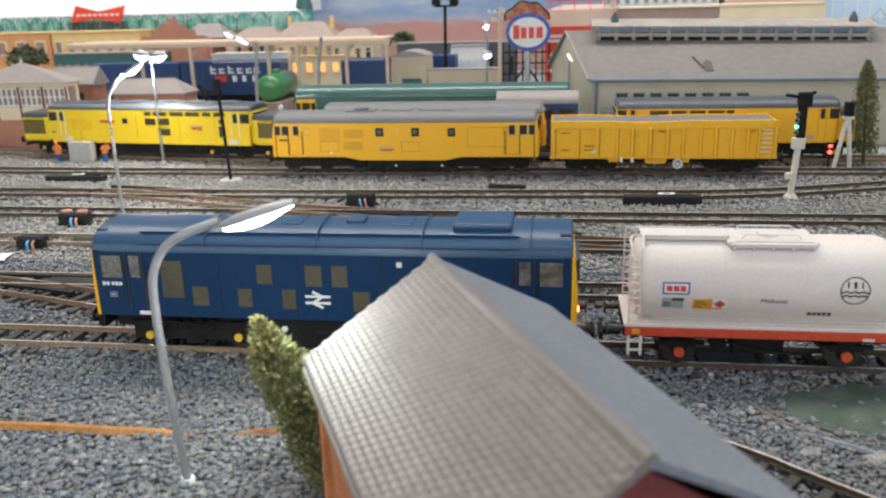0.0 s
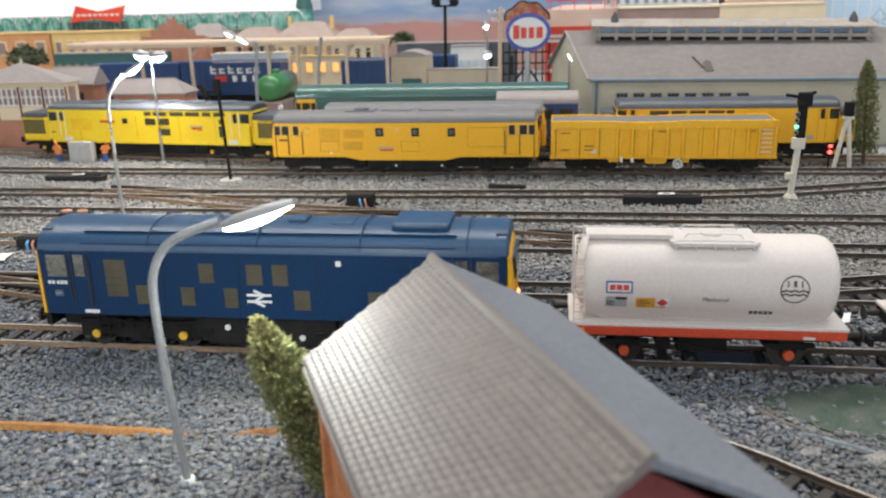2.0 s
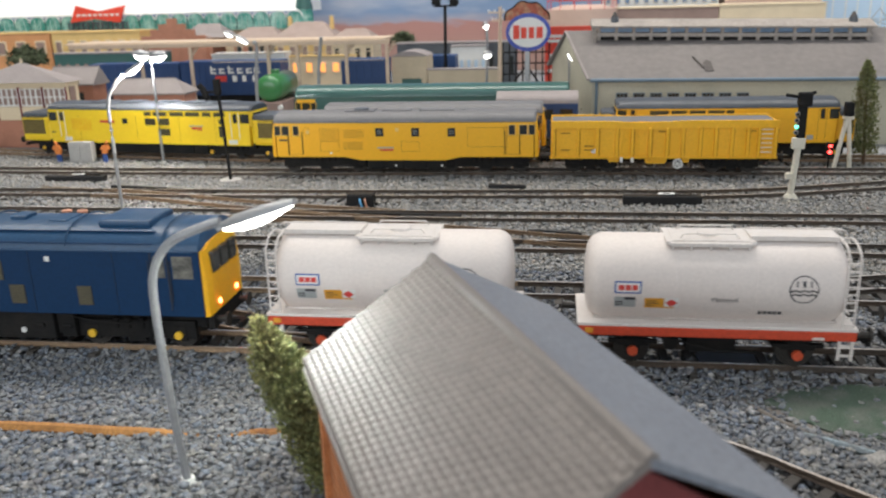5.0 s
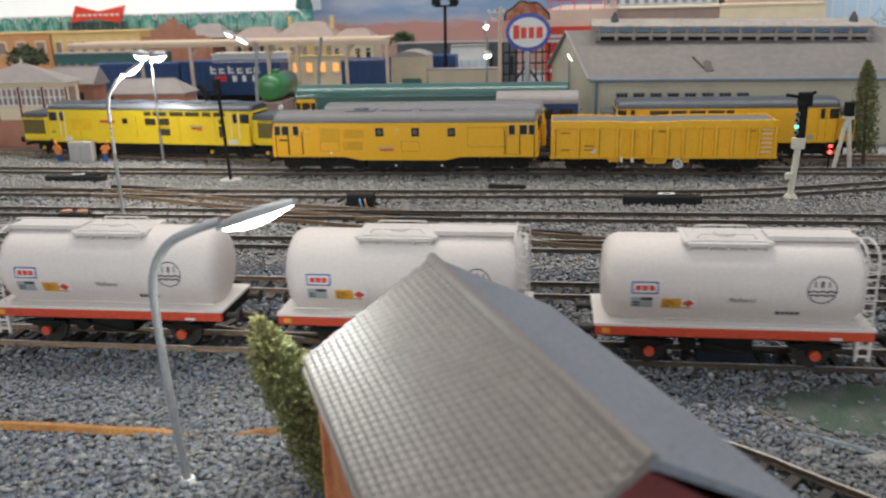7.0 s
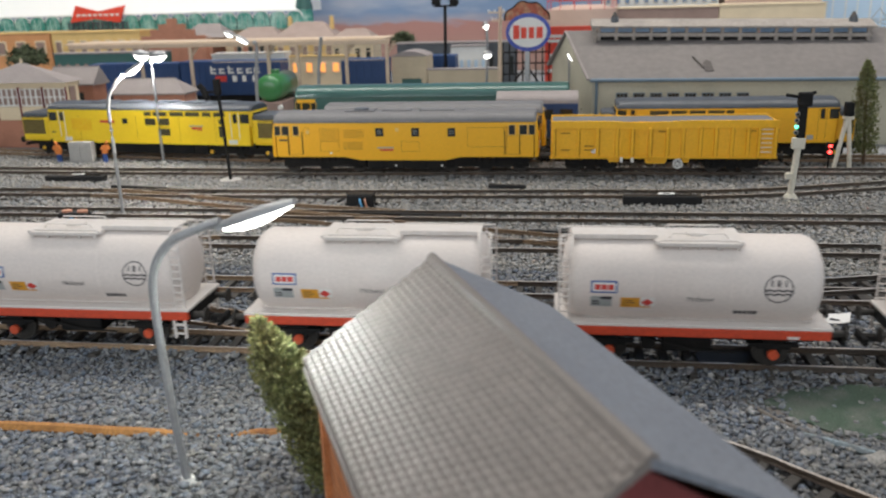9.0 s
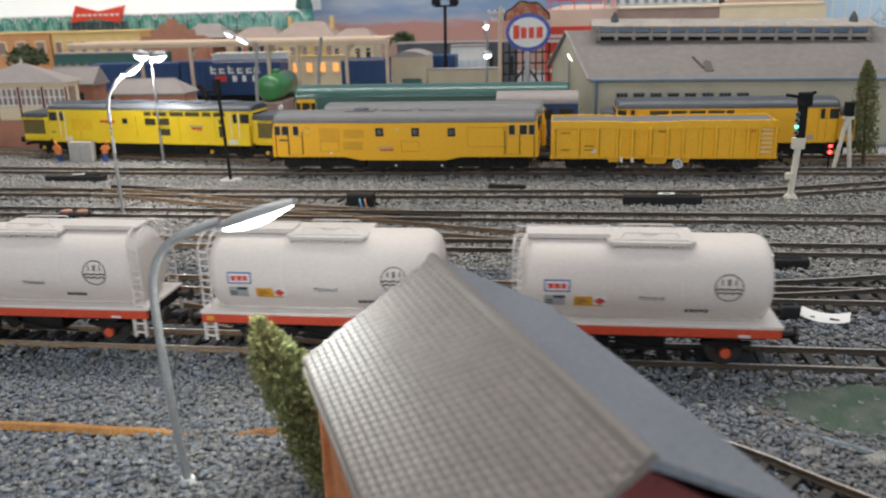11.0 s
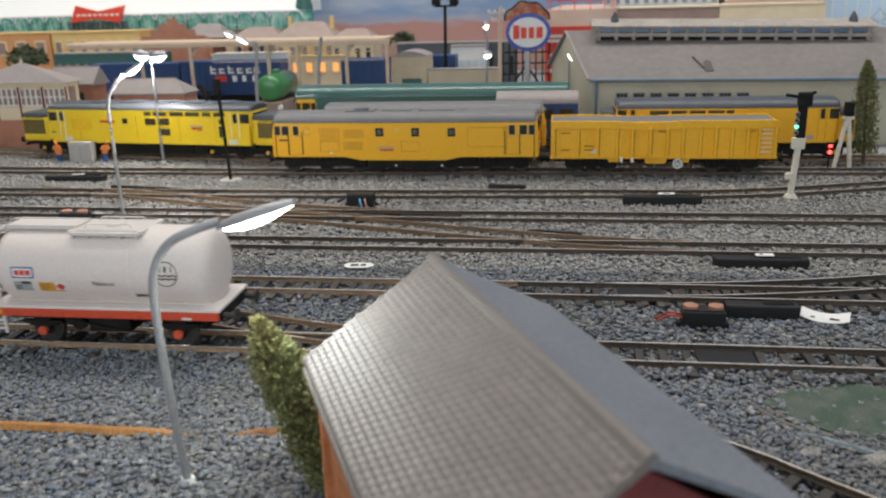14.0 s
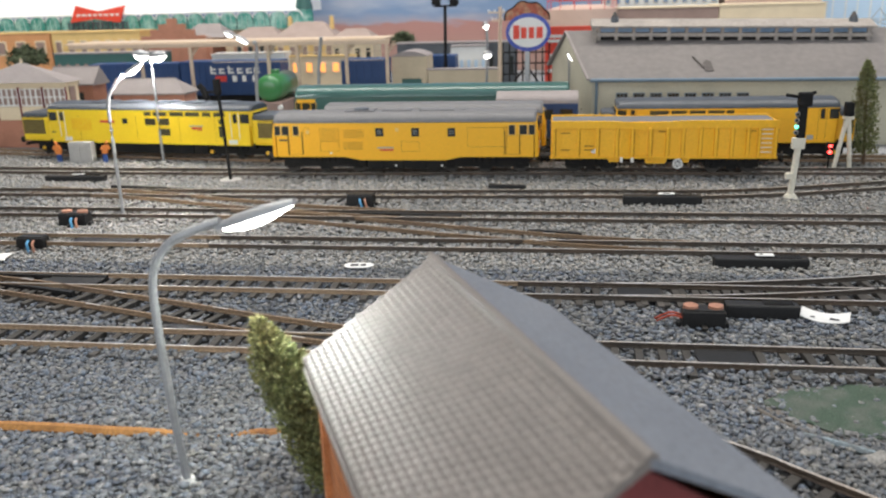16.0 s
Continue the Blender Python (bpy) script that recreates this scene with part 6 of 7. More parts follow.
def lean_hut(label, x0, x1, y0, y1, ze, zr, hip=0.0):
    t = thing("brick_hut", (x0, y0, 0), label, "hut", "brick huts behind the yard")
    w, d = x1 - x0, y1 - y0
    part("wall", box(fresh(), 0, w, 0, d, 0, ze, 0.0004), M["terracotta"], t)
    bm = fresh()
    loft(bm, [[(x, -0.003, ze - 0.001), (x, -0.003, ze + 0.0008), (xr, d / 2, zr), (x, d + 0.003, ze + 0.0008), (x, d + 0.003, ze - 0.001)] for x, xr in ((-0.003, -0.003), (w + 0.003, w + 0.003 - hip))])
    part("roof", bm, M["pale_roof"], t)
    part("ridge", tube(fresh(), [(-0.003, d / 2, zr), (w + 0.003 - hip, d / 2, zr)], 0.0008, 6), M["pale_roof"], t)
    for i in range(2):
        part("window", box(fresh(), w * (0.2 + 0.4 * i), w * (0.36 + 0.4 * i), -0.0006, 0.0, ze * 0.55, ze * 0.85), M["glass"], t)


lean_hut("low brick hut with grey slate roof", -0.562, -0.512, 0.865, 0.893, 0.0575, 0.0762)
lean_hut("long brick hut with grey slate roof", -0.4838, -0.4015, 0.855, 0.885, 0.0475, 0.0628, 0.018)


M["dark_slate"] = material("dark_patched_slate", (0.1, 0.088, 0.084), 0.8, vary=0.2, coarse=90)


def goods_shed():
    t = thing("goods_shed", (0, 0, 0), "cream goods shed with weathered grey roof and vents", "goods shed")
    c0, c1 = Vector((0.033, 0.80, 0)), Vector((0.42, 0.797, 0))
    pk0, pk1 = Vector((0.009, 0.87, 0.1027)), Vector((0.44, 0.87, 0.099))
    f0, f1 = Vector((-0.0058, 0.94, 0)), Vector((0.42, 0.94, 0))
    ze = 0.0633
    up = Vector((0, 0, 1))
    bm = fresh()
    a, b = (c0 + up * ze, c1 + up * (ze - 0.0022))
    v = [bm.verts.new(p) for p in (c0, c1, f1, f0, a, b, f1 + up * 0.0665, f0 + up * 0.0665, pk0 - up * 0.002, pk1 - up * 0.002)]
    for f in ((0, 1, 5, 4), (2, 3, 7, 6), (1, 2, 6, 9, 5), (3, 0, 4, 8, 7), (3, 2, 1, 0)):
        bm.faces.new([v[i] for i in f])
    part("wall", bm, M["shed_wall"], t)
    lift = Vector((0, 0, 0.0018))
    e0, e1 = a + Vector((-0.003, -0.004, -0.0018)), b + Vector((0.01, -0.004, -0.0018))
    bm = fresh()
    loft(bm, [[e0, e1, pk1, pk0], [e0 + lift, e1 + lift, pk1 + lift, pk0 + lift]])
    roof = part("roof", bm, M["shed_roof"], t)
    g0, g1 = f0 + up * 0.0645 + Vector((-0.004, 0.004, 0)), f1 + up * 0.0645 + Vector((0.01, 0.004, 0))
    bm = fresh()
    loft(bm, [[pk0, pk1, g1, g0], [pk0 + lift, pk1 + lift, g1 + lift, g0 + lift]])
    part("roof", bm, M["shed_roof"], t)
    part("gutter", tube(fresh(), [e0 + Vector((0.001, -0.001, 0.0004)), e1 + Vector((0, -0.001, 0.0004))], 0.0017, 8), M["gutter"], t)
    part("downpipe", tube(fresh(), [a + Vector((0.004, -0.003, 0)), c0 + Vector((0.004, -0.003, 0))], 0.0013, 8), M["gutter"], t)
    part("bargeboard", tube(fresh(), [e0 + Vector((-0.001, 0, 0.001)), pk0 + Vector((-0.001, 0, 0.001)), g0 + Vector((-0.001, 0, 0.001))], 0.0014, 6), M["pale_roof"], t)
    # low windows under the eaves
    for i in range(8):
        x, z = 0.0555 + i * 0.0157, 0.044 - 0.00012 * i
        f = part("window", box(fresh(), x, x + 0.0108, 0.7975, 0.7995, z, z + 0.0056), M["gutter"], t)
        for k in (0.0008, 0.0041, 0.0074):
            part("pane", box(fresh(), x + k, x + k + 0.0026, 0.797, 0.7974, z + 0.0007, z + 0.0049), M["glass"], f)
    for i in range(14):
        x = 0.05 + i * 0.0157
        part("wall_panel", box(fresh(), x, x + 0.0012, 0.7972, 0.7996, 0.0, 0.042), M["shed_wall"], t)
    # doorway in the gable
    d = (f0 - c0).normalized()
    n = Vector((d.y, -d.x, 0))
    for at, w, z0, z1, mt in ((0.055, 0.016, 0.0, 0.062, "umber"), (0.028, 0.004, 0.03, 0.055, "black"), (0.07, 0.01, 0.07, 0.082, "glass")):
        o = c0 + d * at - n * 0.0012
        loftb = fresh()
        loft(loftb, [[o - d * w / 2 + up * z0 + n * q, o + d * w / 2 + up * z0 + n * q, o + d * w / 2 + up * z1 + n * q, o - d * w / 2 + up * z1 + n * q] for q in (0, 0.002)])
        part("gable_door" if z0 < 0.06 else "gable_window", loftb, M[mt], t)
    # ridge ventilator
    def sag(x):
        return 0.0028 - 0.005 * (x - 0.04) / 0.254
    def strip(name, mat, y0, y1, z0, z1):
        part(name, loft(fresh(), [[(x, y0, z0 + sag(x)), (x, y1, z0 + sag(x)), (x, y1, z1 + sag(x)), (x, y0, z1 + sag(x))] for x in (0.038, 0.295)]), M[mat], roof)
    for k in range(16):
        x = 0.0405 + k * 0.0168
        z = sag(x)
        part("vent_post", box(fresh(), x - 0.0016, x + 0.0016, 0.8495, 0.8535, 0.0925 + z, 0.1048 + z, 0.0004), M["vent_roof"], roof)
        if k < 15:
            part("vent_pane", box(fresh(), x + 0.0015, x + 0.0153, 0.852, 0.853, 0.1004 + z, 0.1046 + z), M["sign_pale"], roof)
            part("vent_gap", box(fresh(), x + 0.0015, x + 0.0153, 0.852, 0.853, 0.0928 + z, 0.0966 + z), M["black"], roof)
    strip("vent_rail", "vent_roof", 0.8485, 0.8535, 0.0964, 0.0998)
    bm = fresh()
    loft(bm, [[(x, 0.8472, 0.1046 + sag(x)), (x, 0.8472, 0.1064 + sag(x)), (x, 0.87, 0.1128 + sag(x)), (x, 0.893, 0.1064 + sag(x)), (x, 0.893, 0.1046 + sag(x))] for x in (0.033, 0.299)])
    part("vent_roof", bm, M["vent_roof"], roof)
    part("vent_end", loft(fresh(), [[(x, 0.85, 0.09), (x, 0.89, 0.09), (x, 0.89, 0.107), (x, 0.87, 0.1145), (x, 0.85, 0.107)] for x in (0.0345, 0.038)]), M["vent_roof"], roof)
    for x in (0.056, 0.281):
        cap = part("vent_cap", cyl(fresh(), (x, 0.862, 0.109 + sag(x)), (x, 0.862, 0.115 + sag(x)), 0.0045, 0.0035, 12), M["dark_roof"], roof)
        part("cap_cone", cyl(fresh(), (x, 0.862, 0.115 + sag(x)), (x, 0.862, 0.1195 + sag(x)), 0.0032, 0.0008, 12), M["dark_slate"], cap)
    # slates patched with darker sheet, and a slipped lath
    def on_roof(x, y):
        return Vector((x, y, e0.z + 0.0024 + (pk0.z - e0.z) * (y - e0.y) / (pk0.y - e0.y) + (e1.z - e0.z) * (x - e0.x) / (e1.x - e0.x)))
    bm = fresh()
    loft(bm, [[on_roof(x, y) + Vector((0, 0, h)) for x, y in ((0.1365, 0.8044), (0.1447, 0.8051), (0.1434, 0.8184), (0.1395, 0.8205), (0.1358, 0.8165))] for h in (0, 0.0005)])
    tube(bm, [on_roof(0.1281, 0.8255), on_roof(0.1361, 0.8096)], 0.0009, 5)
    part("broken_slate", bm, M["dark_slate"], roof)
    mast = part("lattice", tube(fresh(), [(0.292, 0.88, 0.095), (0.312, 0.885, 0.119), (0.33, 0.88, 0.095)], 0.0006, 5), M["post"], t)
    for a, b in (((0.297, 0.881, 0.101), (0.325, 0.881, 0.101)), ((0.304, 0.883, 0.109), (0.319, 0.883, 0.109)), ((0.297, 0.881, 0.101), (0.319, 0.883, 0.109)), ((0.325, 0.881, 0.101), (0.304, 0.883, 0.109))):
        part("lattice_bar", tube(fresh(), [a, b], 0.0004, 5), M["post"], mast)



goods_shed()


M["crest"] = material("mottled_crest_paint", (0.42, 0.1, 0.05), 0.6, vary=0.33, fine=500, coarse=110, tint=(0.5, 0.36, 0.2))


def oval_sign():
    t = thing("oval_sign", (-0.0326, 0.95, 0), "oval enamel sign with blue rim on timber lattice", "advertising sign")
    for x in np.linspace(-0.0285, 0.0235, 8):
        part("upright", box(fresh(), x - 0.0008, x + 0.0008, 0.0, 0.0016, 0, 0.089), M["black"], t)
    for z in (0.006, 0.018, 0.03, 0.042, 0.054, 0.066, 0.078):
        part("rail", box(fresh(), -0.0295, 0.0245, -0.0012, 0.0, z, z + 0.0016), M["black"], t)
    for s in (-1, 1):
        part("brace", tube(fresh(), [(-0.002 - s * 0.018, -0.002, 0.04), (-0.002 + s * 0.004, -0.002, 0.07)], 0.001, 5), M["black"], t)
    part("post", box(fresh(), -0.0035, 0.0015, -0.003, 0.0, 0.0, 0.095), M["post"], t)
    def oval(a, b, y0, y1):
        return loft(fresh(), [[(a * math.cos(q), y, 0.1005 + b * math.sin(q)) for q in [-i * math.tau / 48 for i in range(48)]] for y in (y0, y1)])
    s = part("sign_board", oval(0.0248, 0.0205, -0.0045, -0.002), M["sign_blue"], t, "blue enamel rim")
    part("sign_face", oval(0.0208, 0.0162, -0.0052, -0.0045), M["plain_white"], s)
    for x0, x1, z0, z1 in ((-0.0165, -0.0098, 0.0935, 0.1085), (-0.0078, -0.0018, 0.0942, 0.1062), (0.0008, 0.0066, 0.0942, 0.1062), (0.0092, 0.0162, 0.0942, 0.1062)):
        part("bar", box(fresh(), x0, x1, -0.0058, -0.0052, z0, z1, 0.0002), M["bright_red"], s)
    part("crest", loft(fresh(), [[(-0.0015 + 0.0238 * (1 + 0.05 * math.sin(5 * q)) * math.cos(q), y, 0.1135 + 0.0195 * (1 + 0.07 * math.sin(7 * q + 1)) * math.sin(q)) for q in [-math.pi * i / 32 - math.pi for i in range(33)]] for y in (-0.001, 0.002)]), M["crest"], t, "mottled brown-red crest above the sign")
    part("crest_rim", tube(fresh(), [(-0.0015 + 0.0242 * (1 + 0.05 * math.sin(5 * q)) * math.cos(q), -0.0012, 0.1135 + 0.0199 * (1 + 0.07 * math.sin(7 * q + 1)) * math.sin(q)) for q in [math.pi * i / 32 for i in range(33)]], 0.0008, 5), M["black"], t)


oval_sign()


def line_pole():
    t = thing("telegraph_pole", (-0.0665, 0.975, 0), "pale wooden telegraph pole with short cross arms", "telegraph pole")
    part("pole", tube(fresh(), [(0, 0, 0), (0.0005, 0, 0.07), (0.001, 0, 0.128)], [0.0028, 0.0024, 0.002], 8), M["wood"], t, smooth=True)
    for z, a in ((0.121, 0.013), (0.112, 0.009)):
        arm = part("cross_arm", box(fresh(), -a, a * 0.5, -0.003, -0.0015, z, z + 0.002, 0.0003), M["wood"], t)
        for x in (-a + 0.001, -a * 0.4, a * 0.4):
            part("insulator", cyl(fresh(), (x, -0.0022, z + 0.002), (x, -0.0022, z + 0.0045), 0.0008, seg=8), M["plain_white"], arm)


line_pole()


def hoarding():
    t = thing("hoarding", (0.0015, 1.02, 0), "red hoarding with pale stripes", "hoarding")
    part("board", box(fresh(), -0.0165, 0.0135, 0, 0.003, 0.028, 0.1035, 0.0004), M["bright_red"], t)
    part("board", box(fresh(), 0.0135, 0.04, 0, 0.003, 0.09, 0.1035, 0.0004), M["bright_red"], t)
    for z, x0, x1 in ((0.085, -0.013, 0.012), (0.0905, -0.013, 0.006), (0.068, -0.011, -0.001), (0.05, -0.013, 0.004)):
        part("bar", box(fresh(), x0, x1, -0.0006, 0, z, z + 0.0035), M["plain_white"], t)
    for x in (-0.013, 0.01):
        part("leg", box(fresh(), x - 0.0015, x + 0.0015, 0.003, 0.006, 0, 0.09), M["umber"], t)


hoarding()


def storage_tank():
    t = thing("storage_tank", (0.035, 1.3, 0), "large pink-beige storage tank with rim rail", "storage tank")
    part("shell", cyl(fresh(), (0, 0, 0), (0, 0, 0.118), 0.052, seg=40), M["pink_tank"], t, smooth=True)
    part("top", cyl(fresh(), (0, 0, 0.118), (0, 0, 0.124), 0.051, 0.03, seg=40), M["pink_tank"], t)
    part("rim_rail", tube(fresh(), [(0.051 * math.cos(q), 0.051 * math.sin(q), 0.131) for q in [i * math.tau / 40 for i in range(41)]], 0.0009, 5), M["decal_red"], t)
    for i in range(14):
        q = i * math.tau / 14
        part("rail_post", box(fresh(), 0.051 * math.cos(q) - 0.0006, 0.051 * math.cos(q) + 0.0006, 0.051 * math.sin(q) - 0.0006, 0.051 * math.sin(q) + 0.0006, 0.117, 0.131), M["decal_red"], t)


storage_tank()
block("warehouse", "brown-clad warehouse with panelled front", "warehouse", "umber", 0.085, 0.235, 1.3, 1.38, 0.0, 0.1165, 1, 9, "umber", "cream_wall", frame_mat="umber")
block("warehouse", "plain beige rendered warehouse", "warehouse", "cream_wall", 0.2355, 0.385, 1.3, 1.4, 0.0, 0.1175, 0, 0, roof="cream_wall")
block("tower_block", "pale tower block with blue window bands", "tower block", "plain_white", 0.075, 0.26, 1.45, 1.52, 0.0, 0.2, 7, 12, "sign_pale")
block("tower_block", "beige tower block behind the warehouse", "tower block", "pink_tank", 0.27, 0.42, 1.45, 1.55, 0.0, 0.2, 0, 0)
block("office_block", "pale blue office block in the distance", "office block", "glass_pale", 0.425, 0.62, 1.5, 1.58, 0.0, 0.22, 1, 5, "glass_pale", frame_mat="plain_white")


def cistern_truck():
    t = thing("tank_truck", (-0.328, 0.915, 0.0085), "green round tank on brown wagon frame", "tank wagon")
    part("tank", loft(fresh(), [[(0.0155 * k * math.cos(q), y, 0.0365 + 0.0155 * k * math.sin(q)) for q in [-i * math.tau / 28 for i in range(28)]] for y, k in ((0, 0.45), (0.0012, 0.75), (0.004, 0.95), (0.007, 1), (0.07, 1), (0.075, 0.8))]), M["tank_green"], t, smooth=True)
    part("frame", box(fresh(), -0.0165, 0.0165, -0.002, 0.078, 0.008, 0.0215, 0.0006), M["umber"], t)
    part("filler", cyl(fresh(), (0, 0.03, 0.051), (0, 0.03, 0.056), 0.005), M["tank_green"], t)
    for x in (-0.0165, 0.0135):
        part("buffer", cyl(fresh(), (x + 0.0015, -0.006, 0.016), (x + 0.0015, -0.002, 0.016), 0.0028), M["plain_white"], t)
    for x in (-0.009, 0.009):
        part("wheel", cyl(fresh(), (x - 0.0015, 0.012, 0.0045), (x + 0.0015, 0.012, 0.0045), 0.0062, seg=16), M["black"], t)


cistern_truck()


def box_wagon(x0, x1, y, z0, z1, label, bars=False):
    t = thing("box_wagon", (x0, y, 0), label, "wagon", "blue box wagons")
    w = x1 - x0
    b = part("body", box(fresh(), 0, w, 0, 0.034, z0, z1, 0.0008), M["container"], t)
    n = max(3, int(w / 0.009))
    for i in range(n + 1):
        part("rib", box(fresh(), w * i / n - 0.0005 if i else 0, w * i / n + 0.0005 if i < n else w, -0.0007, 0, z0, z1), M["container"], b)
    part("underframe", box(fresh(), 0.003, w - 0.003, 0.006, 0.028, 0.006, z0), M["black"], t)
    for x in (w * 0.15, w * 0.28, w * 0.72, w * 0.85):
        part("wheel", cyl(fresh(), (x, 0.004, 0.0065), (x, 0.03, 0.0065), 0.0062, seg=16), M["black"], t)
    if bars:
        # broken strokes stand for the lettering
        for a, tall in ((0.0, 1), (0.0125, 0.7), (0.0255, 1), (0.0385, 0.7), (0.0515, 0.7), (0.0625, 0.7)):
            part("bar", box(fresh(), 0.0435 + a, 0.0435 + a + 0.0026, -0.0013, -0.0008, 0.047, 0.047 + 0.0105 * tall), M["decal_white"], b)
            part("bar", box(fresh(), 0.0465 + a, 0.0465 + a + 0.0052, -0.0013, -0.0008, 0.0472, 0.0495), M["decal_white"], b)
            part("bar", box(fresh(), 0.0468 + a, 0.0468 + a + 0.0045, -0.0013, -0.0008, 0.0522, 0.0542), M["decal_white"], b)
        for a, bb, mt in ((0.05, 0.066, "decal_red"), (0.0745, 0.0805, "decal_white"), (0.0885, 0.094, "decal_white"), (0.103, 0.106, "decal_white")):
            part("bar", box(fresh(), a, bb, -0.0013, -0.0008, 0.0365, 0.0445), M[mt], b)


box_wagon(-0.5173, -0.373, 1.1, 0.018, 0.064, "dark blue box wagon lettered with pale bars", True)
box_wagon(-0.655, -0.522, 1.105, 0.018, 0.062, "dark blue box wagon without lettering")
box_wagon(-0.2887, -0.227, 1.1, 0.03, 0.0635, "short dark blue box wagon")
box_wagon(-0.1722, -0.1336, 1.1, 0.04, 0.0665, "small dark blue wagon with pale bar", False)
block("coach", "white-roofed coach standing behind the wagons", "coach", "plain_white", -0.5, -0.39, 1.17, 1.2, 0.01, 0.068, 1, 9, "glass")
block("coach", "dark coach at the distant platform", "coach", "dark_roof", -0.24, -0.06, 1.25, 1.28, 0.01, 0.074, 1, 12, "glass", "pale_roof", frame_mat="dark_roof")
block("coach", "short white coach behind the yard wall", "coach", "plain_white", -0.152, -0.1, 1.2, 1.23, 0.01, 0.0715, 1, 5, "glass_pale", "pale_roof", frame_mat="plain_white")


def gantry():
    t = thing("loading_gantry", (0, 0, 0), "long pale wooden loading gantry on posts", "gantry")
    for y, za, zb in ((0.96, 0.0905, 0.0955), (1.03, 0.0895, 0.095)):
        part("beam", box(fresh(), -0.592 * y / 0.96, -0.193 * y / 0.96, y - 0.002, y + 0.002, za, zb, 0.0005), M["wood"], t)
    part("deck", box(fresh(), -0.6, -0.2, 0.962, 1.028, 0.0955, 0.0968), M["wood"], t)
    for px in (-0.5, -0.4365, -0.34, -0.304, -0.245, -0.1965):
        for y in (0.96, 1.03):
            x = px * y / 0.96
            part("post", box(fresh(), x - 0.0019, x + 0.0019, y - 0.0015, y + 0.0015, 0, 0.0905, 0.0003), M["wood"], t)
            part("bracket", tube(fresh(), [(x + 0.001, y, 0.079), (x + 0.01, y, 0.0905)], 0.0011, 5), M["wood"], t)
    for z in (0.082, 0.072):
        part("tie_rail", box(fresh(), -0.41, -0.2, 0.9595, 0.9605, z, z + 0.001), M["wood"], t)


gantry()


def lineside_van():
    t = thing("grounded_van", (-0.199, 1.0, 0), "beige grounded van body with curved roof", "van body")
    part("body", box(fresh(), 0, 0.043, 0, 0.05, 0, 0.0735, 0.0006), M["beige"], t)
    part("roof", loft(fresh(), [[(x, y, 0.0735 + 0.0055 * math.sin(math.pi * (x + 0.001) / 0.045)) for x in np.linspace(-0.001, 0.044, 9)] + [(0.044, y, 0.0728), (-0.001, y, 0.0728)] for y in (-0.001, 0.051)]), M["pale_roof"], t)
    for i in range(6):
        part("plank", box(fresh(), 0.001, 0.042, -0.0006, 0, 0.042 + i * 0.005, 0.0464 + i * 0.005), M["beige"], t)
    part("door", box(fresh(), 0.012, 0.036, -0.0012, -0.0006, 0.012, 0.0465), M["green"], t)
    block("yard_wall", "low beige yard wall with pale coping", "wall", "beige", -0.1555, -0.0665, 1.0, 1.012, 0.0, 0.056, 0, 0, roof="pale_roof")


lineside_van()

# ---- town at the back left ----
block("shop_building", "orange-fronted shop with grey sign band", "shop", "orange_wall", -1.02, -0.872, 1.36, 1.42, 0.0, 0.098, 2, 4, "umber", "ochre_wall")
block("hall", "ochre plastered hall with flat roof", "hall", "ochre_wall", -0.868, -0.705, 1.36, 1.42, 0.0, 0.0975, 2, 7, "umber", "ochre_wall")
block("coach", "green and cream coach at the back platform", "coach", "green", -0.78, -0.6, 1.22, 1.25, 0.02, 0.07, 1, 12, "umber", "pale_roof", frame_mat="green")


def stepped_gable():
    t = thing("brick_hall", (-0.6455, 1.34, 0), "red brick hall with stepped gable", "hall")
    steps = ((-0.048, 0.09), (-0.03, 0.1), (-0.015, 0.109), (0.0, 0.118))
    part("wall", box(fresh(), -0.05, 0.075, 0.002, 0.06, 0, 0.088), M["terracotta"], t)
    for i, (x, z) in enumerate(steps):
        part("gable_step", box(fresh(), x, 0.028 - x - 0.01, 0.0006 * i - 0.002, 0.002, 0.03 if i == 0 else steps[i - 1][1], z), M["terracotta"], t)
    part("roof", hip_roof(fresh(), 0.022, 0.1, 0.0, 0.06, 0.086, 0.108, 0.02), M["pale_roof"], t)


stepped_gable()


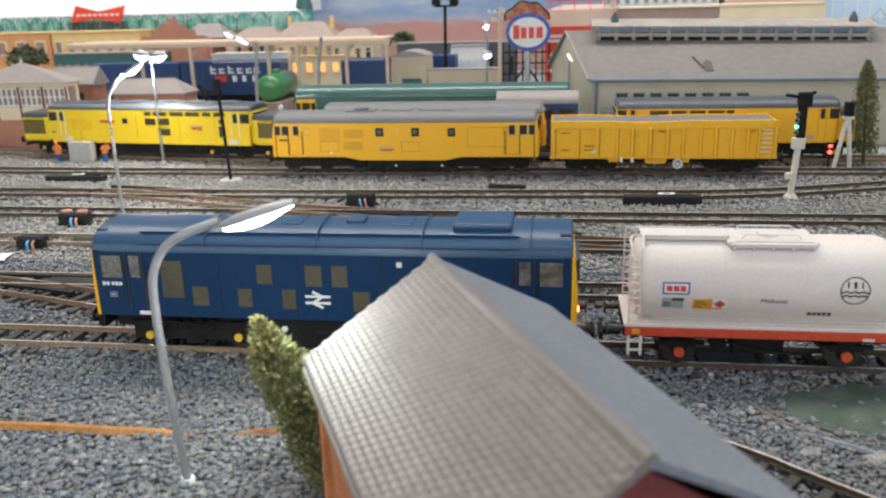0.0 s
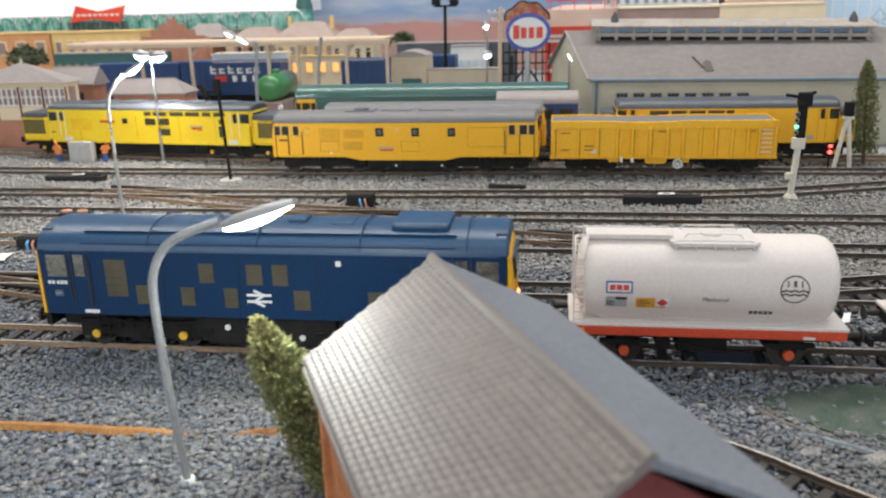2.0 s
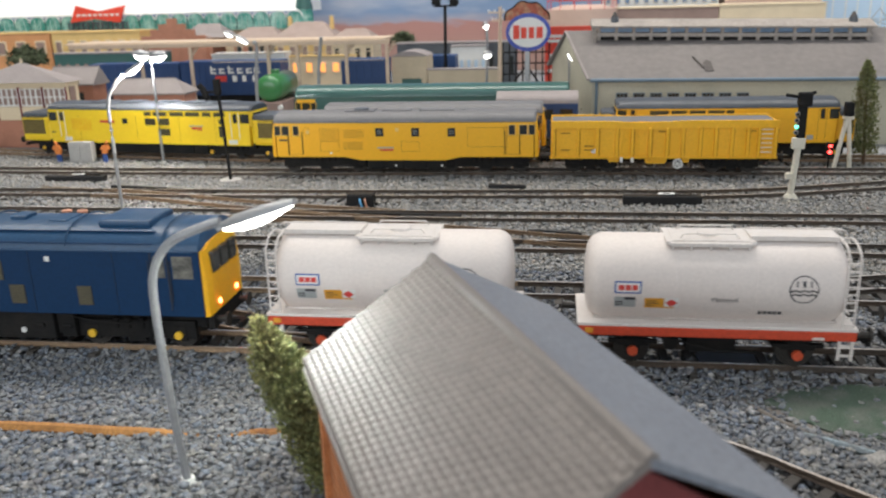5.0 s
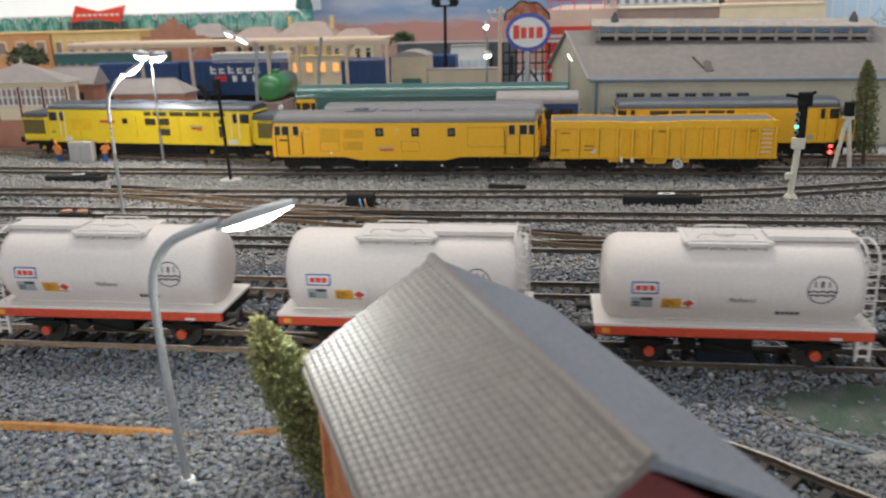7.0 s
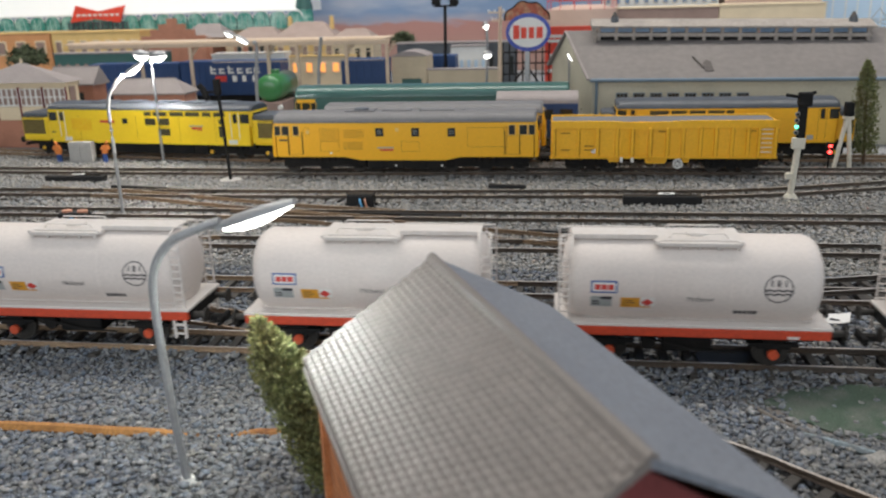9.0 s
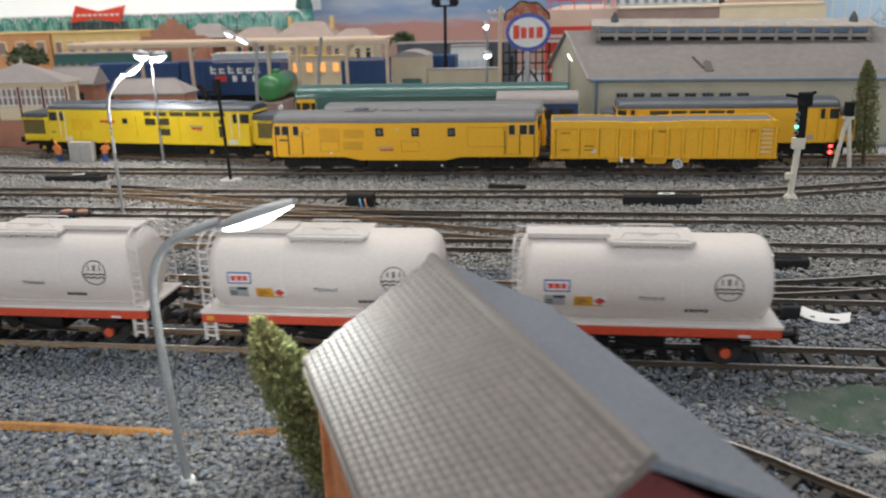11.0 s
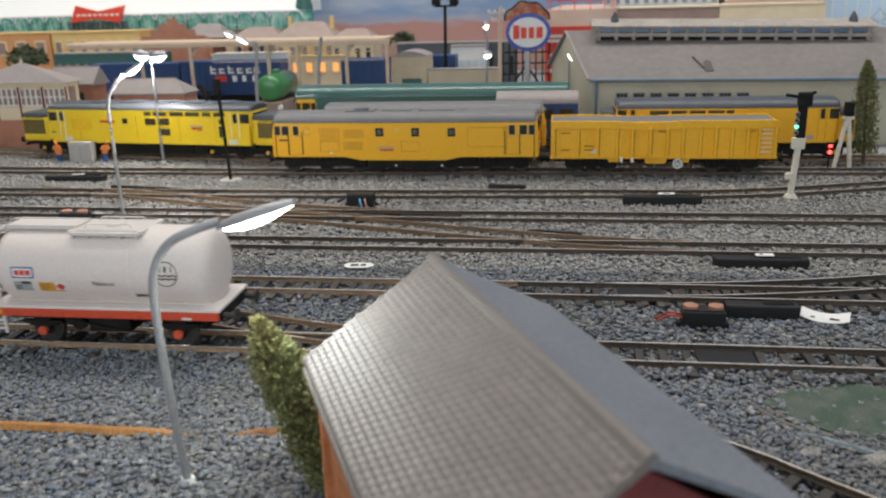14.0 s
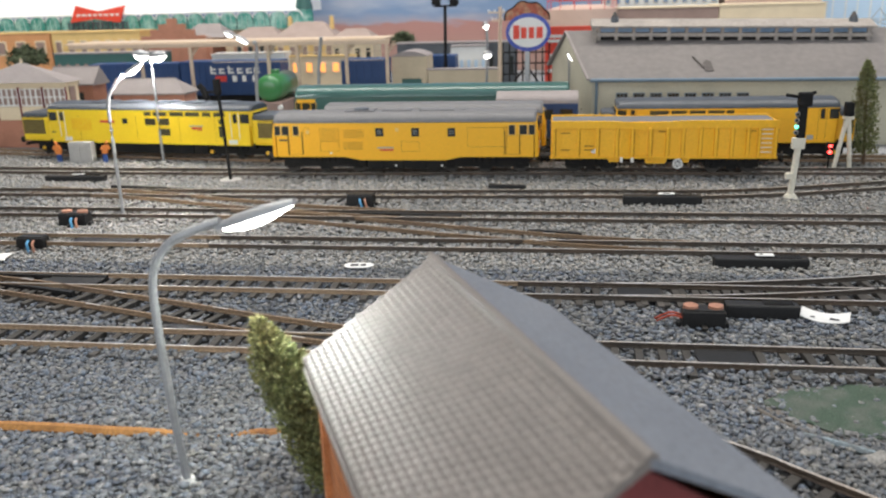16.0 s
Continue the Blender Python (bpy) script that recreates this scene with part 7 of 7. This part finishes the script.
def glasshouse():
    t = thing("market_hall", (0, 0, 0), "long market hall with green glass arches under white roof", "market hall")
    x0, x1, y = -1.12, -0.445, 1.46
    part("wall", box(fresh(), x0, x1, y, y + 0.1, 0.0, 0.094), M["cream_wall"], t)
    part("roof", loft(fresh(), [[(x, y - 0.004, 0.1235), (x, y - 0.004, 0.126), (x, y + 0.06, 0.175), (x, y + 0.1, 0.175), (x, y + 0.1, 0.1235)] for x in (x0 - 0.004, x1 + 0.004)]), M["white_roof"], t)
    n = 22
    for i in range(n):
        a = x0 + (x1 - x0) * i / n
        w = (x1 - x0) / n
        pts = [(a + 0.001, 0.094), (a + w - 0.001, 0.094)] + [(a + w / 2 + (w / 2 - 0.001) * math.cos(q), 0.112 + 0.0115 * math.sin(q)) for q in [math.pi * k / 8 for k in range(9)]]
        part("glass_bay", prism(fresh(), pts, y - 0.006, y + 0.002), M["glasshouse"], t)
        part("arch_rim", tube(fresh(), [(a + w / 2 + (w / 2 - 0.0008) * math.cos(q), y - 0.0062, 0.1135 + 0.0125 * math.sin(q)) for q in [math.pi * k / 10 for k in range(11)]], 0.0009, 5), M["white_roof"], t)
        for k in (0.0, 0.33, 0.66):
            part("mullion", box(fresh(), a + w * k - 0.0006, a + w * k + 0.0006, y - 0.0072, y - 0.006, 0.094, 0.119), M["glass_teal" if k else "green"], t)
    s = part("bow_sign", loft(fresh(), [[(xx, yy, zz) for xx, zz in ((-0.882, 0.1125), (-0.834, 0.1185), (-0.786, 0.1115), (-0.7725, 0.1415), (-0.826, 0.1315), (-0.868, 0.1425))] for yy in (y - 0.012, y - 0.009)]), M["bright_red"], t, "red bow-tie shaped sign")
    for k in range(8):
        part("bar", box(fresh(), -0.868 + k * 0.0108, -0.861 + k * 0.0108, y - 0.0128, y - 0.012, 0.1235, 0.127), M["plain_white"], s)
    for k in range(13):
        part("lattice_bar", box(fresh(), -0.888 + k * 0.0095, -0.886 + k * 0.0095, y - 0.0115, y - 0.0095, 0.092, 0.113), M["dark_roof"], s)
    for z in (0.094, 0.1, 0.106, 0.1105):
        part("lattice_rail", box(fresh(), -0.8885, -0.7715, y - 0.0095, y - 0.0085, z, z + 0.0014), M["dark_roof"], s)
    part("turret", cyl(fresh(), (-0.447, y + 0.01, 0.06), (-0.447, y + 0.01, 0.126), 0.0165, 0.0155, 12), M["glasshouse"], t)
    part("turret_roof", cyl(fresh(), (-0.447, y + 0.01, 0.126), (-0.447, y + 0.01, 0.175), 0.0165, 0.004, 12), M["green"], t)


glasshouse()
cottage("cream station house with brown hipped roof and chimneys", "ochre_wall", "brown_roof", -0.452, -0.352, 1.31, 1.38, 0.083, 0.108, 0.03, 5, "umber", (-0.032, 0.038), 2)
cottage("cream station wing with brown roof", "cream_wall", "brown_roof", -0.352, -0.285, 1.29, 1.35, 0.079, 0.0965, 0.02, 4, "glass", (), 2)
cottage("terracotta terrace with brown roof", "terracotta", "brown_roof", -0.54, -0.462, 1.36, 1.42, 0.082, 0.1, 0.02, 4, "glass", (), 2)
block("station_canopy", "cream station front with warm lit openings", "station", "cream_wall", -0.45, -0.29, 1.19, 1.2, 0.0, 0.062, 2, 8, "warm_pane", "ochre_wall")


def bush(at, r, label, n=900):
    rng = np.random.default_rng(int(abs(at[0]) * 1e4))
    vs, fs = [], []
    for i in range(n):
        d = Vector(rng.normal(size=3)).normalized()
        p = Vector(at) + Vector((d.x * r * 1.3, d.y * r * 0.8, abs(d.z) * r)) * (rng.random() ** 0.3) * (0.8 + 0.3 * noise.noise(d * 3))
        k = len(vs)
        vs += [p + Vector(rng.normal(size=3)) * r * 0.13 for _ in range(3)]
        fs.append((k, k + 1, k + 2))
    t = thing("bush", (0, 0, 0), label, "bush", "bushes behind the yard")
    part("stem", tube(fresh(), [(at[0], at[1], 0), (at[0], at[1], at[2] + r * 0.4)], r * 0.1, 6), M["bark"], t)
    me = bpy.data.meshes.new("foliage")
    me.from_pydata(vs, [], fs)
    me.materials.append(M["bush"])
    o = new("foliage", me)
    o.parent = t


bush((-0.865, 1.28, 0.055), 0.03, "dark green rounded bush before the shop")
bush((-0.262, 1.42, 0.068), 0.02, "dark green bush against the backdrop")


def parked_coach():
    t = thing("coach", (-0.054, 0.757, RAIL), "blue and grey coach half hidden behind locomotives", "coach")
    L = 0.073
    part("body", box(fresh(), 0, L, -0.0172, 0.0172, 0.011, 0.041, 0.0008), M["container"], t)
    n = 12
    part("roof", loft(fresh(), [[(x, -0.0174 * math.cos(math.pi * i / n), 0.041 + 0.0095 * math.sin(math.pi * i / n) ** 0.8) for i in range(n + 1)] for x in (0, L)]), M["pale_roof"], t, smooth=True)
    for i in range(4):
        part("window", box(fresh(), 0.006 + i * 0.017, 0.017 + i * 0.017, -0.0176, -0.0172, 0.027, 0.036), M["glass"], t)
    part("underframe", box(fresh(), 0.002, L - 0.002, -0.012, 0.012, 0.004, 0.011), M["black"], t)
    for x in (0.012, 0.06):
        part("wheel", cyl(fresh(), (x, -0.0095, 0.0062), (x, 0.0095, 0.0062), 0.0062, seg=16), M["black"], t)


parked_coach()


# ---- what moves ----
def motions():
    # place of the first wagon's emblem along the line, second by second
    first = [(0.0, 0.104), (0.5, 0.1038), (1.0, 0.1006), (1.5, 0.0945), (2.0, 0.0840), (2.5, 0.0690), (3.0, 0.0532), (3.5, 0.0362), (4.0, 0.0163), (4.2, 0.0072),
             (5.0, -0.0324), (5.7, -0.0703), (6.3, -0.1047), (6.5, -0.1170), (7.0, -0.1488), (7.5, -0.1809), (8.0, -0.2138), (8.5, -0.2483), (9.0, -0.2835), (9.5, -0.3181), (10.5, -0.3872),
             (11.3, -0.4426), (12.0, -0.4924), (12.5, -0.5282), (13.0, -0.5634), (13.5, -0.5983), (14.0, -0.6336), (14.5, -0.6688), (15.0, -0.7042), (15.5, -0.7398), (16.0, -0.7755)]
    lead = [(0.0, -0.0888), (0.5, -0.0904), (1.0, -0.0942), (1.5, -0.1010), (2.0, -0.1120), (2.5, -0.1271), (3.0, -0.1443), (3.5, -0.1614), (4.0, -0.1815)]
    lead += [(t, u - 0.1975) for t, u in first if t > 4.0]
    walk(BLUE, [(t, pose(u - 0.0908, NEAR, RAIL)) for t, u in lead])
    gaps = [0.0, 0.1206, 0.2419, 0.3621, 0.4834]
    for k, wagon in enumerate(TANKS):
        rows = []
        for t, u in first:
            slack = 0.0028 * min(k, 1) * max(0.0, min(1.0, (6.0 - t) / 2.5))
            x = u - 0.0784 + gaps[k] - slack
            rows.append((t, pose(x, NEAR, RAIL + 0.001 * max(0.0, min(1.0, (0.0 - x) / 0.25)))))
        walk(wagon, rows)


motions()
